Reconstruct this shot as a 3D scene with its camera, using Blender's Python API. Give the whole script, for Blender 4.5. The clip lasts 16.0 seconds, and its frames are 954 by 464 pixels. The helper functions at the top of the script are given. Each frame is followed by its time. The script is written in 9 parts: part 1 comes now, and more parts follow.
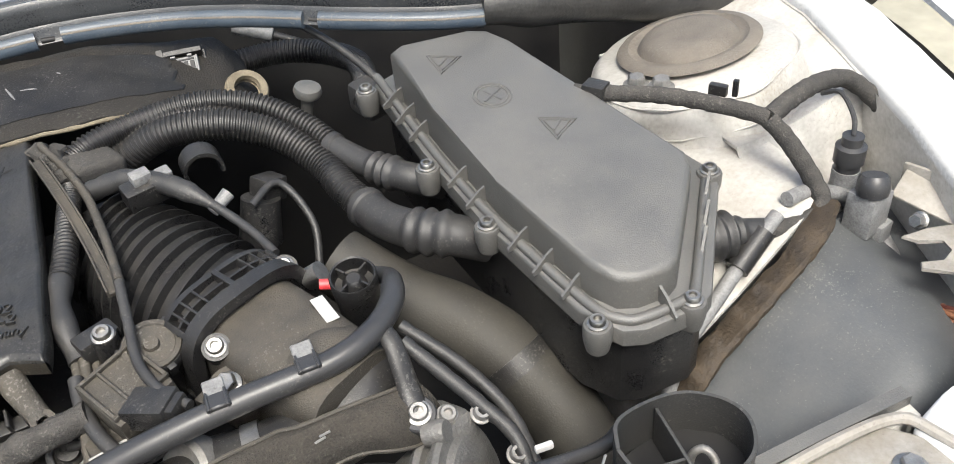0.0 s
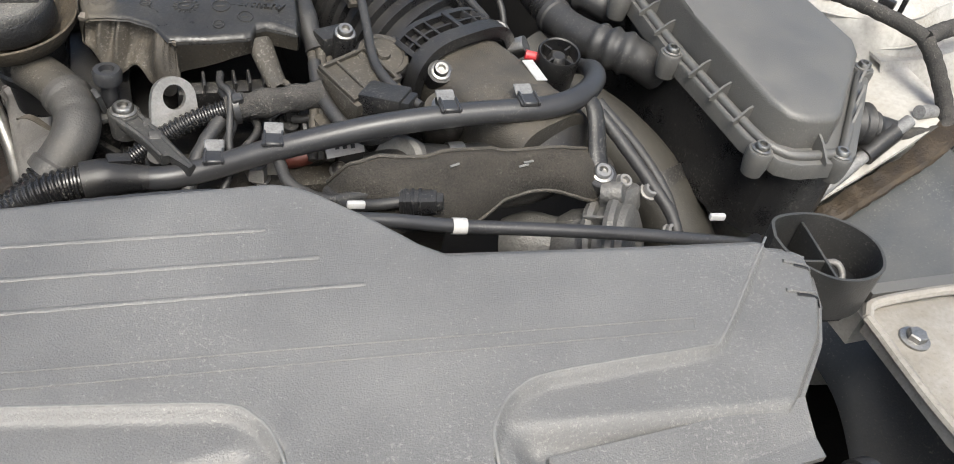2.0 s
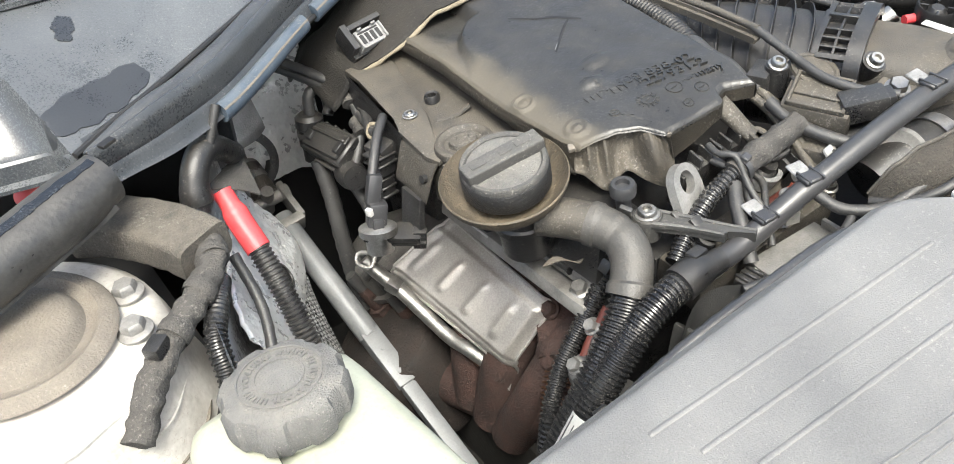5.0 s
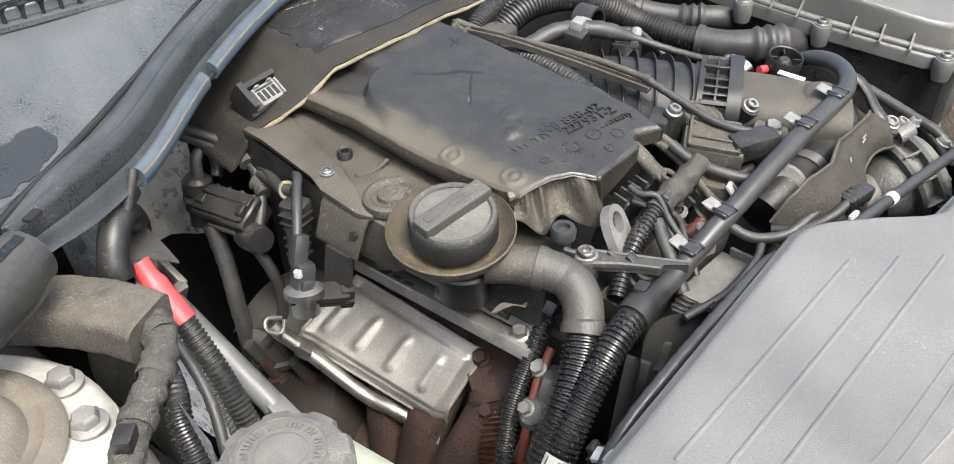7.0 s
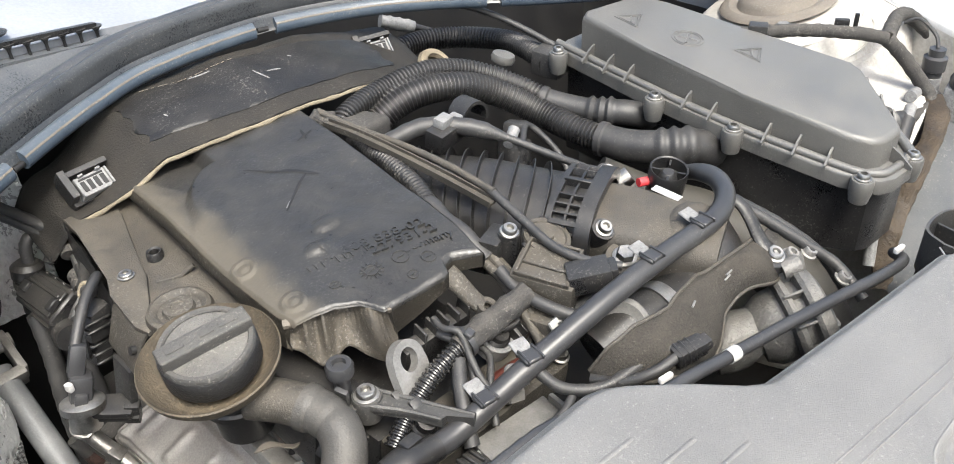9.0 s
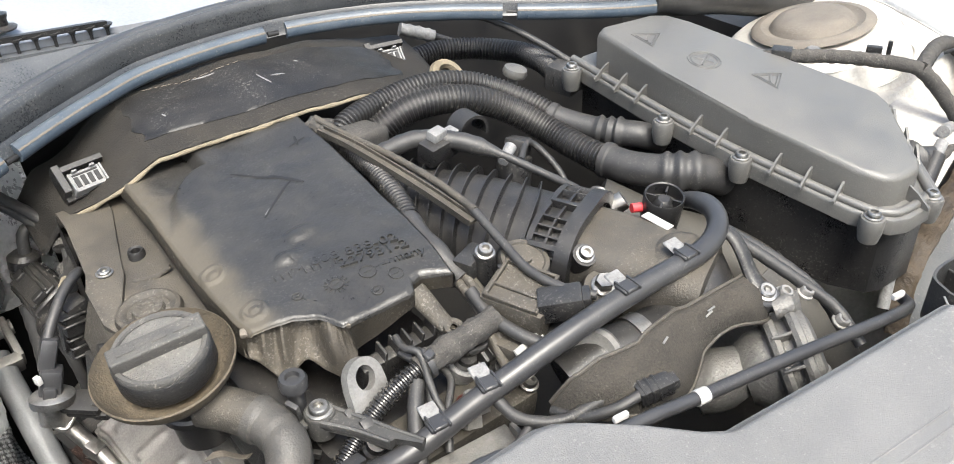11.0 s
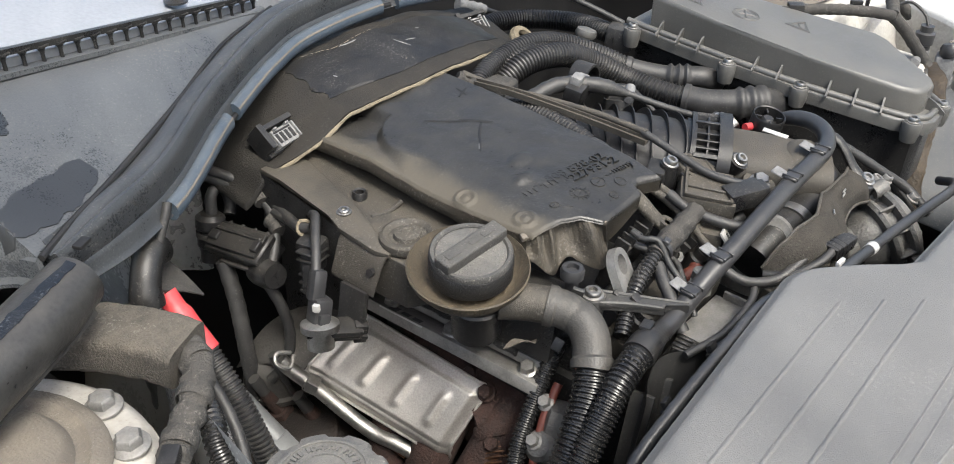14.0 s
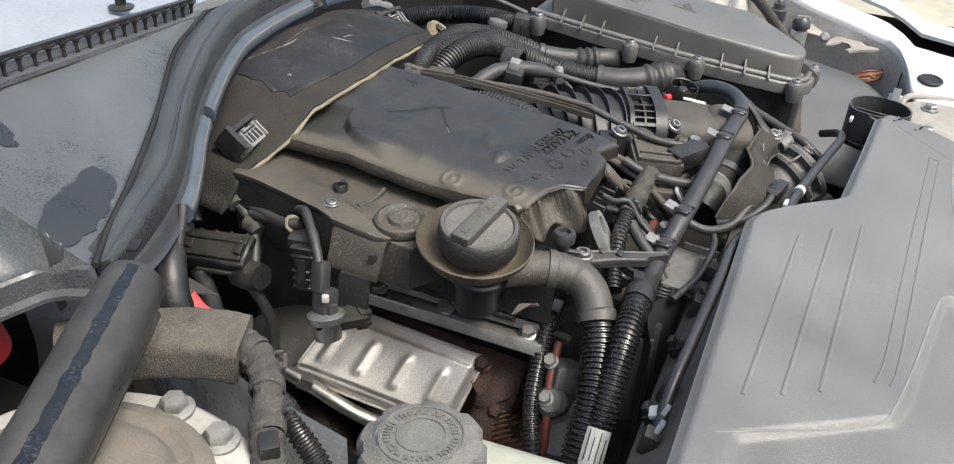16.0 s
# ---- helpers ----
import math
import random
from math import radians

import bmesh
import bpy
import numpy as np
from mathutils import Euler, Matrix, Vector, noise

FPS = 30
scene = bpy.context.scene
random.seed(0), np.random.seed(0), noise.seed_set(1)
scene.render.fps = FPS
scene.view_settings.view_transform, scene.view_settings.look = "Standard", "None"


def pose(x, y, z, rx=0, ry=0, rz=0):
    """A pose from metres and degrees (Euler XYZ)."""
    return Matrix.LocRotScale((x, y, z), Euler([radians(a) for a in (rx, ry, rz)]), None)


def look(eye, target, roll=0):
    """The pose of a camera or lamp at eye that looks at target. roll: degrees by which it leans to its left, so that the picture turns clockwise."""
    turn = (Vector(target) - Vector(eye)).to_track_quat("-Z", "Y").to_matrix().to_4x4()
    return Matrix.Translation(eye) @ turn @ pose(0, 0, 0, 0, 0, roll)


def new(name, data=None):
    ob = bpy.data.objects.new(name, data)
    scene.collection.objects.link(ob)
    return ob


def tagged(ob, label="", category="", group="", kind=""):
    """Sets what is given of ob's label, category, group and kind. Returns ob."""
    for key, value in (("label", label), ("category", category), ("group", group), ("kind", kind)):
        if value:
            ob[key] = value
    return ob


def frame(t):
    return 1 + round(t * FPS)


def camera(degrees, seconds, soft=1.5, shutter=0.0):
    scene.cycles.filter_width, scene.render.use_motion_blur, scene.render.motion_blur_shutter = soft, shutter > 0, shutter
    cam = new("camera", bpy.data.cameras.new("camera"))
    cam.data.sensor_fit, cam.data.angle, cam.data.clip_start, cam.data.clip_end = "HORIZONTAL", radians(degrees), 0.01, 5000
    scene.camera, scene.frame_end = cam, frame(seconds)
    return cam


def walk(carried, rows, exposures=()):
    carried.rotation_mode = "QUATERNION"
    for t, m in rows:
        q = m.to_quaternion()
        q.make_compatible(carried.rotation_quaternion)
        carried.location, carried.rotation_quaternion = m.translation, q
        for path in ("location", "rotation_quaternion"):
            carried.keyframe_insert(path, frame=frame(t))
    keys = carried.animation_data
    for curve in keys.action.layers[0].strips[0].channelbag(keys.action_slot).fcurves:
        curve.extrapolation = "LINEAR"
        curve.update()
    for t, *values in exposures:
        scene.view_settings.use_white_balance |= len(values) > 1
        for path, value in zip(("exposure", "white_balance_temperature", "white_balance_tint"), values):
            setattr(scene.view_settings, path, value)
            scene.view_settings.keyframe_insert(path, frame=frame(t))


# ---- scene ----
from mathutils.bvhtree import BVHTree

cam = camera(57.90, 16.0, soft=0.95)
PATH = [
    (0, (0.2330, -0.4901, 0.4497), (0.5453, 0.2260, -0.1746), -6.53),
    (0.3, (0.2274, -0.5671, 0.4792), (0.5425, 0.1753, -0.1122), -5.66),
    (0.5, (0.2204, -0.5981, 0.4587), (0.5298, 0.1403, -0.1405), -2.02),
    (1, (0.1359, -0.6041, 0.4592), (0.3977, 0.1323, -0.1647), 3.10),
    (1.5, (0.0594, -0.5979, 0.4427), (0.3362, 0.1141, -0.2027), 7.05),
    (2, (0.0171, -0.5637, 0.3938), (0.3572, 0.1015, -0.2709), 11.99),
    (2.5, (-0.0059, -0.5537, 0.4497), (0.2766, 0.1501, -0.2021), 6.26),
    (3, (-0.0106, -0.5293, 0.4526), (0.1863, 0.2349, -0.1615), 1.58),
    (3.5, (-0.0088, -0.4692, 0.4402), (0.1686, 0.3069, -0.1649), 0.01),
    (4, (-0.0974, -0.4555, 0.4218), (0.1015, 0.3334, -0.1597), -2.15),
    (4.2, (-0.1714, -0.4435, 0.4180), (0.0624, 0.3302, -0.1708), -5.19),
    (6.3, (-0.4345, -0.2782, 0.4306), (0.1341, 0.2524, -0.1979), -4.03),
    (6.5, (-0.4446, -0.2760, 0.4325), (0.1433, 0.2457, -0.1857), -3.12),
    (7, (-0.4644, -0.2782, 0.4314), (0.1449, 0.2345, -0.1734), -2.22),
    (7.5, (-0.4620, -0.2791, 0.4345), (0.1622, 0.2161, -0.1697), -1.37),
    (8, (-0.4521, -0.2849, 0.4356), (0.1755, 0.2073, -0.1676), -1.26),
    (8.5, (-0.3840, -0.3079, 0.4407), (0.2172, 0.2213, -0.1581), -3.11),
    (9, (-0.2353, -0.3805, 0.4443), (0.3187, 0.2218, -0.1304), -2.78),
    (9.2, (-0.1913, -0.3948, 0.4465), (0.3416, 0.2274, -0.1270), -2.46),
    (11.5, (-0.1671, -0.4153, 0.4392), (0.3295, 0.2431, -0.1264), -2.56),
    (12, (-0.1740, -0.4169, 0.4386), (0.3225, 0.2414, -0.1274), -2.43),
    (12.5, (-0.2006, -0.4118, 0.4273), (0.3006, 0.2373, -0.1449), -1.82),
    (13, (-0.3344, -0.3928, 0.4321), (0.2147, 0.2229, -0.1331), -2.56),
    (13.5, (-0.4771, -0.3573, 0.4458), (0.1548, 0.1750, -0.1176), 1.09),
    (14, (-0.5229, -0.2617, 0.4446), (0.1472, 0.2305, -0.1110), 1.17),
    (14.5, (-0.5354, -0.1726, 0.4302), (0.1708, 0.2743, -0.1190), 0.94),
    (15, (-0.5944, -0.1605, 0.4275), (0.1611, 0.2049, -0.1164), 2.51),
    (15.5, (-0.6334, -0.1515, 0.4323), (0.1440, 0.1759, -0.1048), 2.98),
    (16, (-0.6421, -0.1521, 0.4350), (0.1401, 0.1607, -0.1039), 3.05),
]
walk(cam, [(t, look(eye, target, roll)) for t, eye, target, roll in PATH],
     exposures=tuple((t, e, 6500, 3.0 if 2.4 < t < 4.3 else 6.0) for t, e in ((0, 1.1), (0.3, 0.75), (0.5, 0.40), (1.0, 0.58), (1.5, 1.0), (2.0, 0.90), (2.5, 1.08), (3.0, 1.65), (3.5, 1.72), (4.2, 1.74), (6.5, 1.82), (7.0, 1.58), (9.0, 1.54), (12.5, 1.68), (13.0, 1.62), (13.5, 1.17), (14.0, 1.12), (14.5, 1.70), (15.0, 1.70), (15.5, 1.29), (16.0, 1.08))))

# ---- light ----
world = bpy.data.worlds.new("overcast_sky")
world.use_nodes = True
scene.world = world
_n, _l = world.node_tree.nodes, world.node_tree.links
_sky = _n.new("ShaderNodeTexSky")
_sky.sky_type = "NISHITA"
_sky.sun_disc = False
_sky.sun_elevation, _sky.sun_rotation = radians(58), radians(200)
_sky.air_density, _sky.dust_density, _sky.ozone_density = 1.0, 5.0, 0.6
_n["Background"].inputs["Strength"].default_value = 0.135
_l.new(_sky.outputs["Color"], _n["Background"].inputs["Color"])
_sun = bpy.data.lights.new("sun", "SUN")
_sun.energy, _sun.angle, _sun.color = 1.9, radians(22), (1.0, 0.985, 0.96)
sun = new("sun", _sun)
sun.matrix_world = look((-0.35, -1.2, 2.4), (0.1, 0.1, 0.0))


# ---- materials ----
def mat(name, c1, c2, rough=(0.45, 0.65), metal=0.0, s1=9.0, s2=160.0, bump=0.15, dust=None, dust_amt=0.0, spec=0.5, coat=0.0, warp=0.0, speck=0.0, speck_col=(0.34, 0.32, 0.28), stain=None, grain=0.35):
    """Two-scale colour variation, fine relief, and settled dust on what faces up."""
    m = bpy.data.materials.new(name)
    m.use_nodes = True
    nt = m.node_tree
    n, l = nt.nodes, nt.links
    b = n["Principled BSDF"]
    tc = n.new("ShaderNodeTexCoord")
    big, fine = n.new("ShaderNodeTexNoise"), n.new("ShaderNodeTexNoise")
    big.inputs["Scale"].default_value, big.inputs["Detail"].default_value, big.inputs["Roughness"].default_value = s1, 5, 0.6
    big.inputs["Distortion"].default_value = warp
    fine.inputs["Scale"].default_value, fine.inputs["Detail"].default_value = s2, 4
    l.new(tc.outputs["Object"], big.inputs["Vector"])
    l.new(tc.outputs["Object"], fine.inputs["Vector"])
    ramp = n.new("ShaderNodeValToRGB")
    ramp.color_ramp.elements[0].position, ramp.color_ramp.elements[1].position = 0.32, 0.7
    ramp.color_ramp.elements[0].color, ramp.color_ramp.elements[1].color = (*c1, 1), (*c2, 1)
    add = n.new("ShaderNodeMath")
    add.operation = "MULTIPLY_ADD"
    add.inputs[1].default_value = grain
    l.new(fine.outputs["Fac"], add.inputs[0])
    sub = n.new("ShaderNodeMath")
    sub.operation = "MULTIPLY_ADD"
    sub.inputs[1].default_value, sub.inputs[2].default_value = 0.8, -0.08 - (grain - 0.35) * 0.5
    l.new(big.outputs["Fac"], sub.inputs[0])
    l.new(sub.outputs[0], add.inputs[2])
    l.new(add.outputs[0], ramp.inputs["Fac"])
    colour = ramp.outputs["Color"]
    rr = n.new("ShaderNodeMapRange")
    rr.inputs["To Min"].default_value, rr.inputs["To Max"].default_value = rough
    rr.inputs["From Min"].default_value, rr.inputs["From Max"].default_value = 0.3, 0.7
    l.new(add.outputs[0], rr.inputs["Value"])
    rough_out = rr.outputs["Result"]
    if dust:
        geo, sep = n.new("ShaderNodeNewGeometry"), n.new("ShaderNodeSeparateXYZ")
        l.new(geo.outputs["Normal"], sep.inputs[0])
        up = n.new("ShaderNodeMapRange")
        up.inputs["From Min"].default_value, up.inputs["From Max"].default_value = 0.15, 0.95
        l.new(sep.outputs["Z"], up.inputs["Value"])
        dn = n.new("ShaderNodeTexNoise")
        dn.inputs["Scale"].default_value, dn.inputs["Detail"].default_value, dn.inputs["Roughness"].default_value = s1 * 2.3, 8, 0.7
        l.new(tc.outputs["Object"], dn.inputs["Vector"])
        dr = n.new("ShaderNodeMapRange")
        dr.inputs["From Min"].default_value, dr.inputs["From Max"].default_value = 0.26, 0.74
        dr.inputs["To Max"].default_value = dust_amt
        l.new(dn.outputs["Fac"], dr.inputs["Value"])
        mul = n.new("ShaderNodeMath")
        mul.operation, mul.use_clamp = "MULTIPLY", True
        l.new(up.outputs["Result"], mul.inputs[0])
        l.new(dr.outputs["Result"], mul.inputs[1])
        mix = n.new("ShaderNodeMix")
        mix.data_type = "RGBA"
        l.new(mul.outputs[0], mix.inputs["Factor"])
        l.new(colour, mix.inputs[6])
        mix.inputs[7].default_value = (*dust, 1)
        colour = mix.outputs[2]
        ro = n.new("ShaderNodeMix")
        l.new(mul.outputs[0], ro.inputs["Factor"])
        l.new(rough_out, ro.inputs[2])
        ro.inputs[3].default_value = 0.85
        rough_out = ro.outputs[0]
        if metal:
            me = n.new("ShaderNodeMix")
            l.new(mul.outputs[0], me.inputs["Factor"])
            me.inputs[2].default_value, me.inputs[3].default_value = metal, 0.0
            l.new(me.outputs[0], b.inputs["Metallic"])
    if not dust:
        b.inputs["Metallic"].default_value = metal
    if speck:
        sn = n.new("ShaderNodeTexNoise")
        sn.inputs["Scale"].default_value, sn.inputs["Detail"].default_value, sn.inputs["Roughness"].default_value = 420, 3, 0.75
        l.new(tc.outputs["Object"], sn.inputs["Vector"])
        big2 = n.new("ShaderNodeTexNoise")
        big2.inputs["Scale"].default_value, big2.inputs["Detail"].default_value = s1 * 0.8, 3
        l.new(tc.outputs["Object"], big2.inputs["Vector"])
        ms = n.new("ShaderNodeMath")
        ms.operation = "MULTIPLY_ADD"
        ms.inputs[1].default_value = 0.35
        l.new(big2.outputs["Fac"], ms.inputs[0])
        l.new(sn.outputs["Fac"], ms.inputs[2])
        sr = n.new("ShaderNodeMapRange")
        sr.inputs["From Min"].default_value, sr.inputs["From Max"].default_value, sr.inputs["To Max"].default_value = 0.77, 0.9, speck
        l.new(ms.outputs[0], sr.inputs["Value"])
        mx = n.new("ShaderNodeMix")
        mx.data_type = "RGBA"
        l.new(sr.outputs["Result"], mx.inputs["Factor"])
        l.new(colour, mx.inputs[6])
        mx.inputs[7].default_value = (*speck_col, 1)
        colour = mx.outputs[2]
    if stain:
        # grime that has crept in from one side: (axis, clean at, full at, colour, amount)
        axis, a0, a1, tone, amount = stain
        st, stn = n.new("ShaderNodeSeparateXYZ"), n.new("ShaderNodeTexNoise")
        stn.inputs["Scale"].default_value, stn.inputs["Detail"].default_value, stn.inputs["Roughness"].default_value = 34, 6, 0.65
        l.new(tc.outputs["Object"], st.inputs[0])
        l.new(tc.outputs["Object"], stn.inputs["Vector"])
        sa = n.new("ShaderNodeMath")
        sa.operation = "MULTIPLY_ADD"
        sa.inputs[1].default_value = abs(a1 - a0) * 1.6
        l.new(stn.outputs["Fac"], sa.inputs[0])
        l.new(st.outputs[axis], sa.inputs[2])
        sm = n.new("ShaderNodeMapRange")
        sm.interpolation_type = "SMOOTHSTEP"
        sm.inputs["From Min"].default_value, sm.inputs["From Max"].default_value, sm.inputs["To Max"].default_value = a0 + abs(a1 - a0) * 0.8, a1 + abs(a1 - a0) * 0.8, amount
        l.new(sa.outputs[0], sm.inputs["Value"])
        sx = n.new("ShaderNodeMix")
        sx.data_type = "RGBA"
        l.new(sm.outputs["Result"], sx.inputs["Factor"])
        l.new(colour, sx.inputs[6])
        sx.inputs[7].default_value = (*tone, 1)
        colour = sx.outputs[2]
        sg = n.new("ShaderNodeMix")
        l.new(sm.outputs["Result"], sg.inputs["Factor"])
        l.new(rough_out, sg.inputs[2])
        sg.inputs[3].default_value = 0.75
        rough_out = sg.outputs[0]
    l.new(colour, b.inputs["Base Color"])
    l.new(rough_out, b.inputs["Roughness"])
    b.inputs["Specular IOR Level"].default_value = spec
    b.inputs["Coat Weight"].default_value = coat
    if bump:
        bp = n.new("ShaderNodeBump")
        bp.inputs["Strength"].default_value, bp.inputs["Distance"].default_value = bump, 0.002
        l.new(fine.outputs["Fac"], bp.inputs["Height"])
        l.new(bp.outputs["Normal"], b.inputs["Normal"])
    return m


DUST = (0.085, 0.077, 0.065)
M = {
    "cover_grey": mat("grained_grey_black_plastic", (0.092, 0.090, 0.086), (0.156, 0.152, 0.145), (0.27, 0.42), s1=9, s2=900, bump=0.3, dust=(0.185, 0.182, 0.172), dust_amt=0.36, spec=0.65, speck=0.5, speck_col=(0.30, 0.29, 0.265), grain=0.6),
    "cover_worn": mat("worn_plastic_edge", (0.145, 0.144, 0.138), (0.205, 0.202, 0.192), (0.55, 0.75), s1=60, s2=700, bump=0.3),
    "box_grey": mat("dusty_airbox_plastic", (0.066, 0.065, 0.062), (0.112, 0.109, 0.101), (0.28, 0.42), s1=10, s2=900, bump=0.25, dust=(0.165, 0.157, 0.138), dust_amt=0.5, spec=0.75, speck=0.25, grain=0.45),
    "black": mat("black_plastic", (0.008, 0.008, 0.009), (0.020, 0.0195, 0.019), (0.24, 0.42), s1=34, s2=1300, bump=0.18, dust=DUST, dust_amt=0.34, speck=0.25, grain=0.6),
    "black_clean": mat("clean_black_plastic", (0.026, 0.026, 0.028), (0.042, 0.042, 0.043), (0.27, 0.40), s1=30, s2=1200, bump=0.08, dust=DUST, dust_amt=0.15, speck=0.12),
    "hose_black": mat("glossy_black_hose", (0.009, 0.009, 0.010), (0.018, 0.018, 0.018), (0.16, 0.28), s1=40, s2=900, bump=0.06, dust=DUST, dust_amt=0.12, speck=0.3),
    # near-black for dark plastic, and for shade painted into holes, slots and voids
    "deep": mat("black_plastic_and_void_shade", (0.006, 0.006, 0.007), (0.016, 0.015, 0.014), (0.5, 0.7), s1=20, s2=200, bump=0.1),
    "rubber": mat("black_rubber", (0.018, 0.018, 0.019), (0.036, 0.0355, 0.035), (0.34, 0.52), s1=36, s2=1300, bump=0.18, dust=DUST, dust_amt=0.36, speck=0.2, grain=0.6),
    "dusty": mat("brown_dusty_plastic", (0.024, 0.022, 0.019), (0.052, 0.046, 0.037), (0.42, 0.72), s1=22, s2=800, bump=0.4, dust=(0.112, 0.096, 0.073), dust_amt=0.66, speck=0.3, grain=0.9),
    "engine_top": mat("oily_black_cover_plastic", (0.014, 0.0138, 0.0135), (0.031, 0.030, 0.028), (0.22, 0.48), s1=22, s2=380, bump=0.2, dust=(0.080, 0.073, 0.061), dust_amt=0.24, speck=0.15, stain=("X", 0.012, -0.012, (0.092, 0.079, 0.058), 0.75), grain=0.7),
    "felt": mat("dusty_black_felt", (0.022, 0.021, 0.019), (0.052, 0.047, 0.040), (0.85, 0.98), s1=24, s2=700, bump=0.7, dust=(0.085, 0.074, 0.060), dust_amt=0.5, spec=0.2, speck=0.12, grain=0.9),
    "foam_gloss": mat("smooth_black_foil_skin", (0.006, 0.006, 0.006), (0.013, 0.0125, 0.012), (0.28, 0.5), s1=22, s2=500, bump=0.25, dust=(0.05, 0.044, 0.036), dust_amt=0.3, speck=0.3),
    "foam": mat("black_foam_sheet", (0.010, 0.0095, 0.009), (0.024, 0.022, 0.019), (0.5, 0.8), s1=15, s2=600, bump=0.5, dust=(0.044, 0.038, 0.030), dust_amt=0.5, spec=0.28, speck=0.12, grain=0.7),
    "foam_edge": mat("beige_foam_edge", (0.13, 0.11, 0.078), (0.25, 0.215, 0.155), (0.8, 0.95), s1=60, s2=600, bump=0.5, spec=0.2),
    "seal": mat("grey_rubber_seal", (0.020, 0.0225, 0.026), (0.044, 0.047, 0.051), (0.22, 0.42), s1=20, s2=600, bump=0.15, dust=(0.10, 0.10, 0.098), dust_amt=0.35, speck=0.25, grain=0.6),
    "seal_lip": mat("blue_grey_seal_lip", (0.038, 0.054, 0.076), (0.070, 0.090, 0.114), (0.26, 0.42), s1=40, s2=600, bump=0.12, dust=(0.15, 0.145, 0.125), dust_amt=0.3, speck=0.3),
    "bulge": mat("worn_black_seal_rubber", (0.017, 0.017, 0.0175), (0.046, 0.045, 0.043), (0.25, 0.55), s1=30, s2=300, bump=0.2, dust=(0.095, 0.088, 0.076), dust_amt=0.4, warp=0.6, grain=0.5),
    "wet": mat("wet_black_rubber", (0.008, 0.009, 0.011), (0.018, 0.020, 0.023), (0.05, 0.16), s1=60, s2=420, bump=0.5, speck=0.5, speck_col=(0.10, 0.11, 0.12)),
    "curtain_light": mat("tan_dusty_panel", (0.075, 0.067, 0.055), (0.135, 0.120, 0.098), (0.5, 0.75), s1=26, s2=600, bump=0.25, dust=(0.18, 0.158, 0.122), dust_amt=0.5, speck=0.3),
    "damp": mat("damp_dark_cowl_plastic", (0.018, 0.0195, 0.0215), (0.032, 0.034, 0.037), (0.22, 0.34), s1=14, s2=700, bump=0.08),
    "curtain": mat("tan_dusty_moulding", (0.026, 0.0225, 0.018), (0.058, 0.050, 0.038), (0.5, 0.8), s1=30, s2=600, bump=0.35, dust=(0.125, 0.102, 0.072), dust_amt=0.5, speck=0.3, grain=0.8),
    "cowl": mat("wet_grey_cowl_plastic", (0.036, 0.040, 0.045), (0.098, 0.103, 0.108), (0.12, 0.48), s1=6, s2=700, bump=0.08, dust=(0.15, 0.15, 0.148), dust_amt=0.25, warp=1.6, speck=0.25, grain=0.5),
    "glass": mat("pale_windscreen_foot", (0.22, 0.23, 0.25), (0.30, 0.31, 0.325), (0.12, 0.28), s1=5, s2=300, bump=0.02, warp=0.8),
    "paint": mat("dirty_white_paint", (0.30, 0.285, 0.255), (0.57, 0.56, 0.53), (0.3, 0.55), s1=14, s2=220, bump=0.1, dust=(0.38, 0.34, 0.28), dust_amt=0.5, warp=0.6, speck=0.4, speck_col=(0.2, 0.16, 0.11)),
    "paint_clean": mat("white_paint", (0.46, 0.46, 0.45), (0.58, 0.58, 0.57), (0.2, 0.35), s1=10, s2=220, bump=0.05, dust=(0.42, 0.39, 0.34), dust_amt=0.3, coat=0.4, speck=0.3, speck_col=(0.25, 0.21, 0.16)),
    "steel": mat("zinc_steel", (0.25, 0.246, 0.235), (0.44, 0.43, 0.41), (0.25, 0.42), metal=1.0, s1=90, s2=700, bump=0.2, dust=(0.19, 0.165, 0.13), dust_amt=0.35, speck=0.3),
    "alu": mat("cast_aluminium", (0.17, 0.167, 0.16), (0.34, 0.33, 0.315), (0.38, 0.58), metal=0.6, s1=50, s2=600, bump=0.22, dust=(0.14, 0.124, 0.10), dust_amt=0.55, speck=0.4),
    "bare_alu": mat("bare_cast_aluminium", (0.30, 0.295, 0.285), (0.50, 0.49, 0.47), (0.38, 0.6), metal=0.35, s1=50, s2=420, bump=0.5, dust=(0.16, 0.14, 0.11), dust_amt=0.45, speck=0.5, speck_col=(0.07, 0.055, 0.045)),
    "shield_metal": mat("brushed_heat_shield", (0.38, 0.365, 0.345), (0.56, 0.54, 0.51), (0.40, 0.56), metal=0.85, s1=26, s2=600, bump=0.15, dust=(0.27, 0.24, 0.20), dust_amt=0.3, speck=0.3, grain=0.8),
    "rust": mat("rusty_cast_iron", (0.018, 0.012, 0.010), (0.062, 0.032, 0.025), (0.7, 0.95), metal=0.2, s1=60, s2=420, bump=0.8),
    "rust_dark": mat("dark_scaled_iron", (0.010, 0.009, 0.008), (0.032, 0.023, 0.019), (0.55, 0.85), metal=0.3, s1=50, s2=420, bump=0.7),
    "dull_steel": mat("heat_dulled_steel", (0.060, 0.057, 0.054), (0.130, 0.125, 0.118), (0.35, 0.55), metal=0.5, s1=24, s2=380, bump=0.3, dust=(0.08, 0.07, 0.058), dust_amt=0.5, speck=0.3),
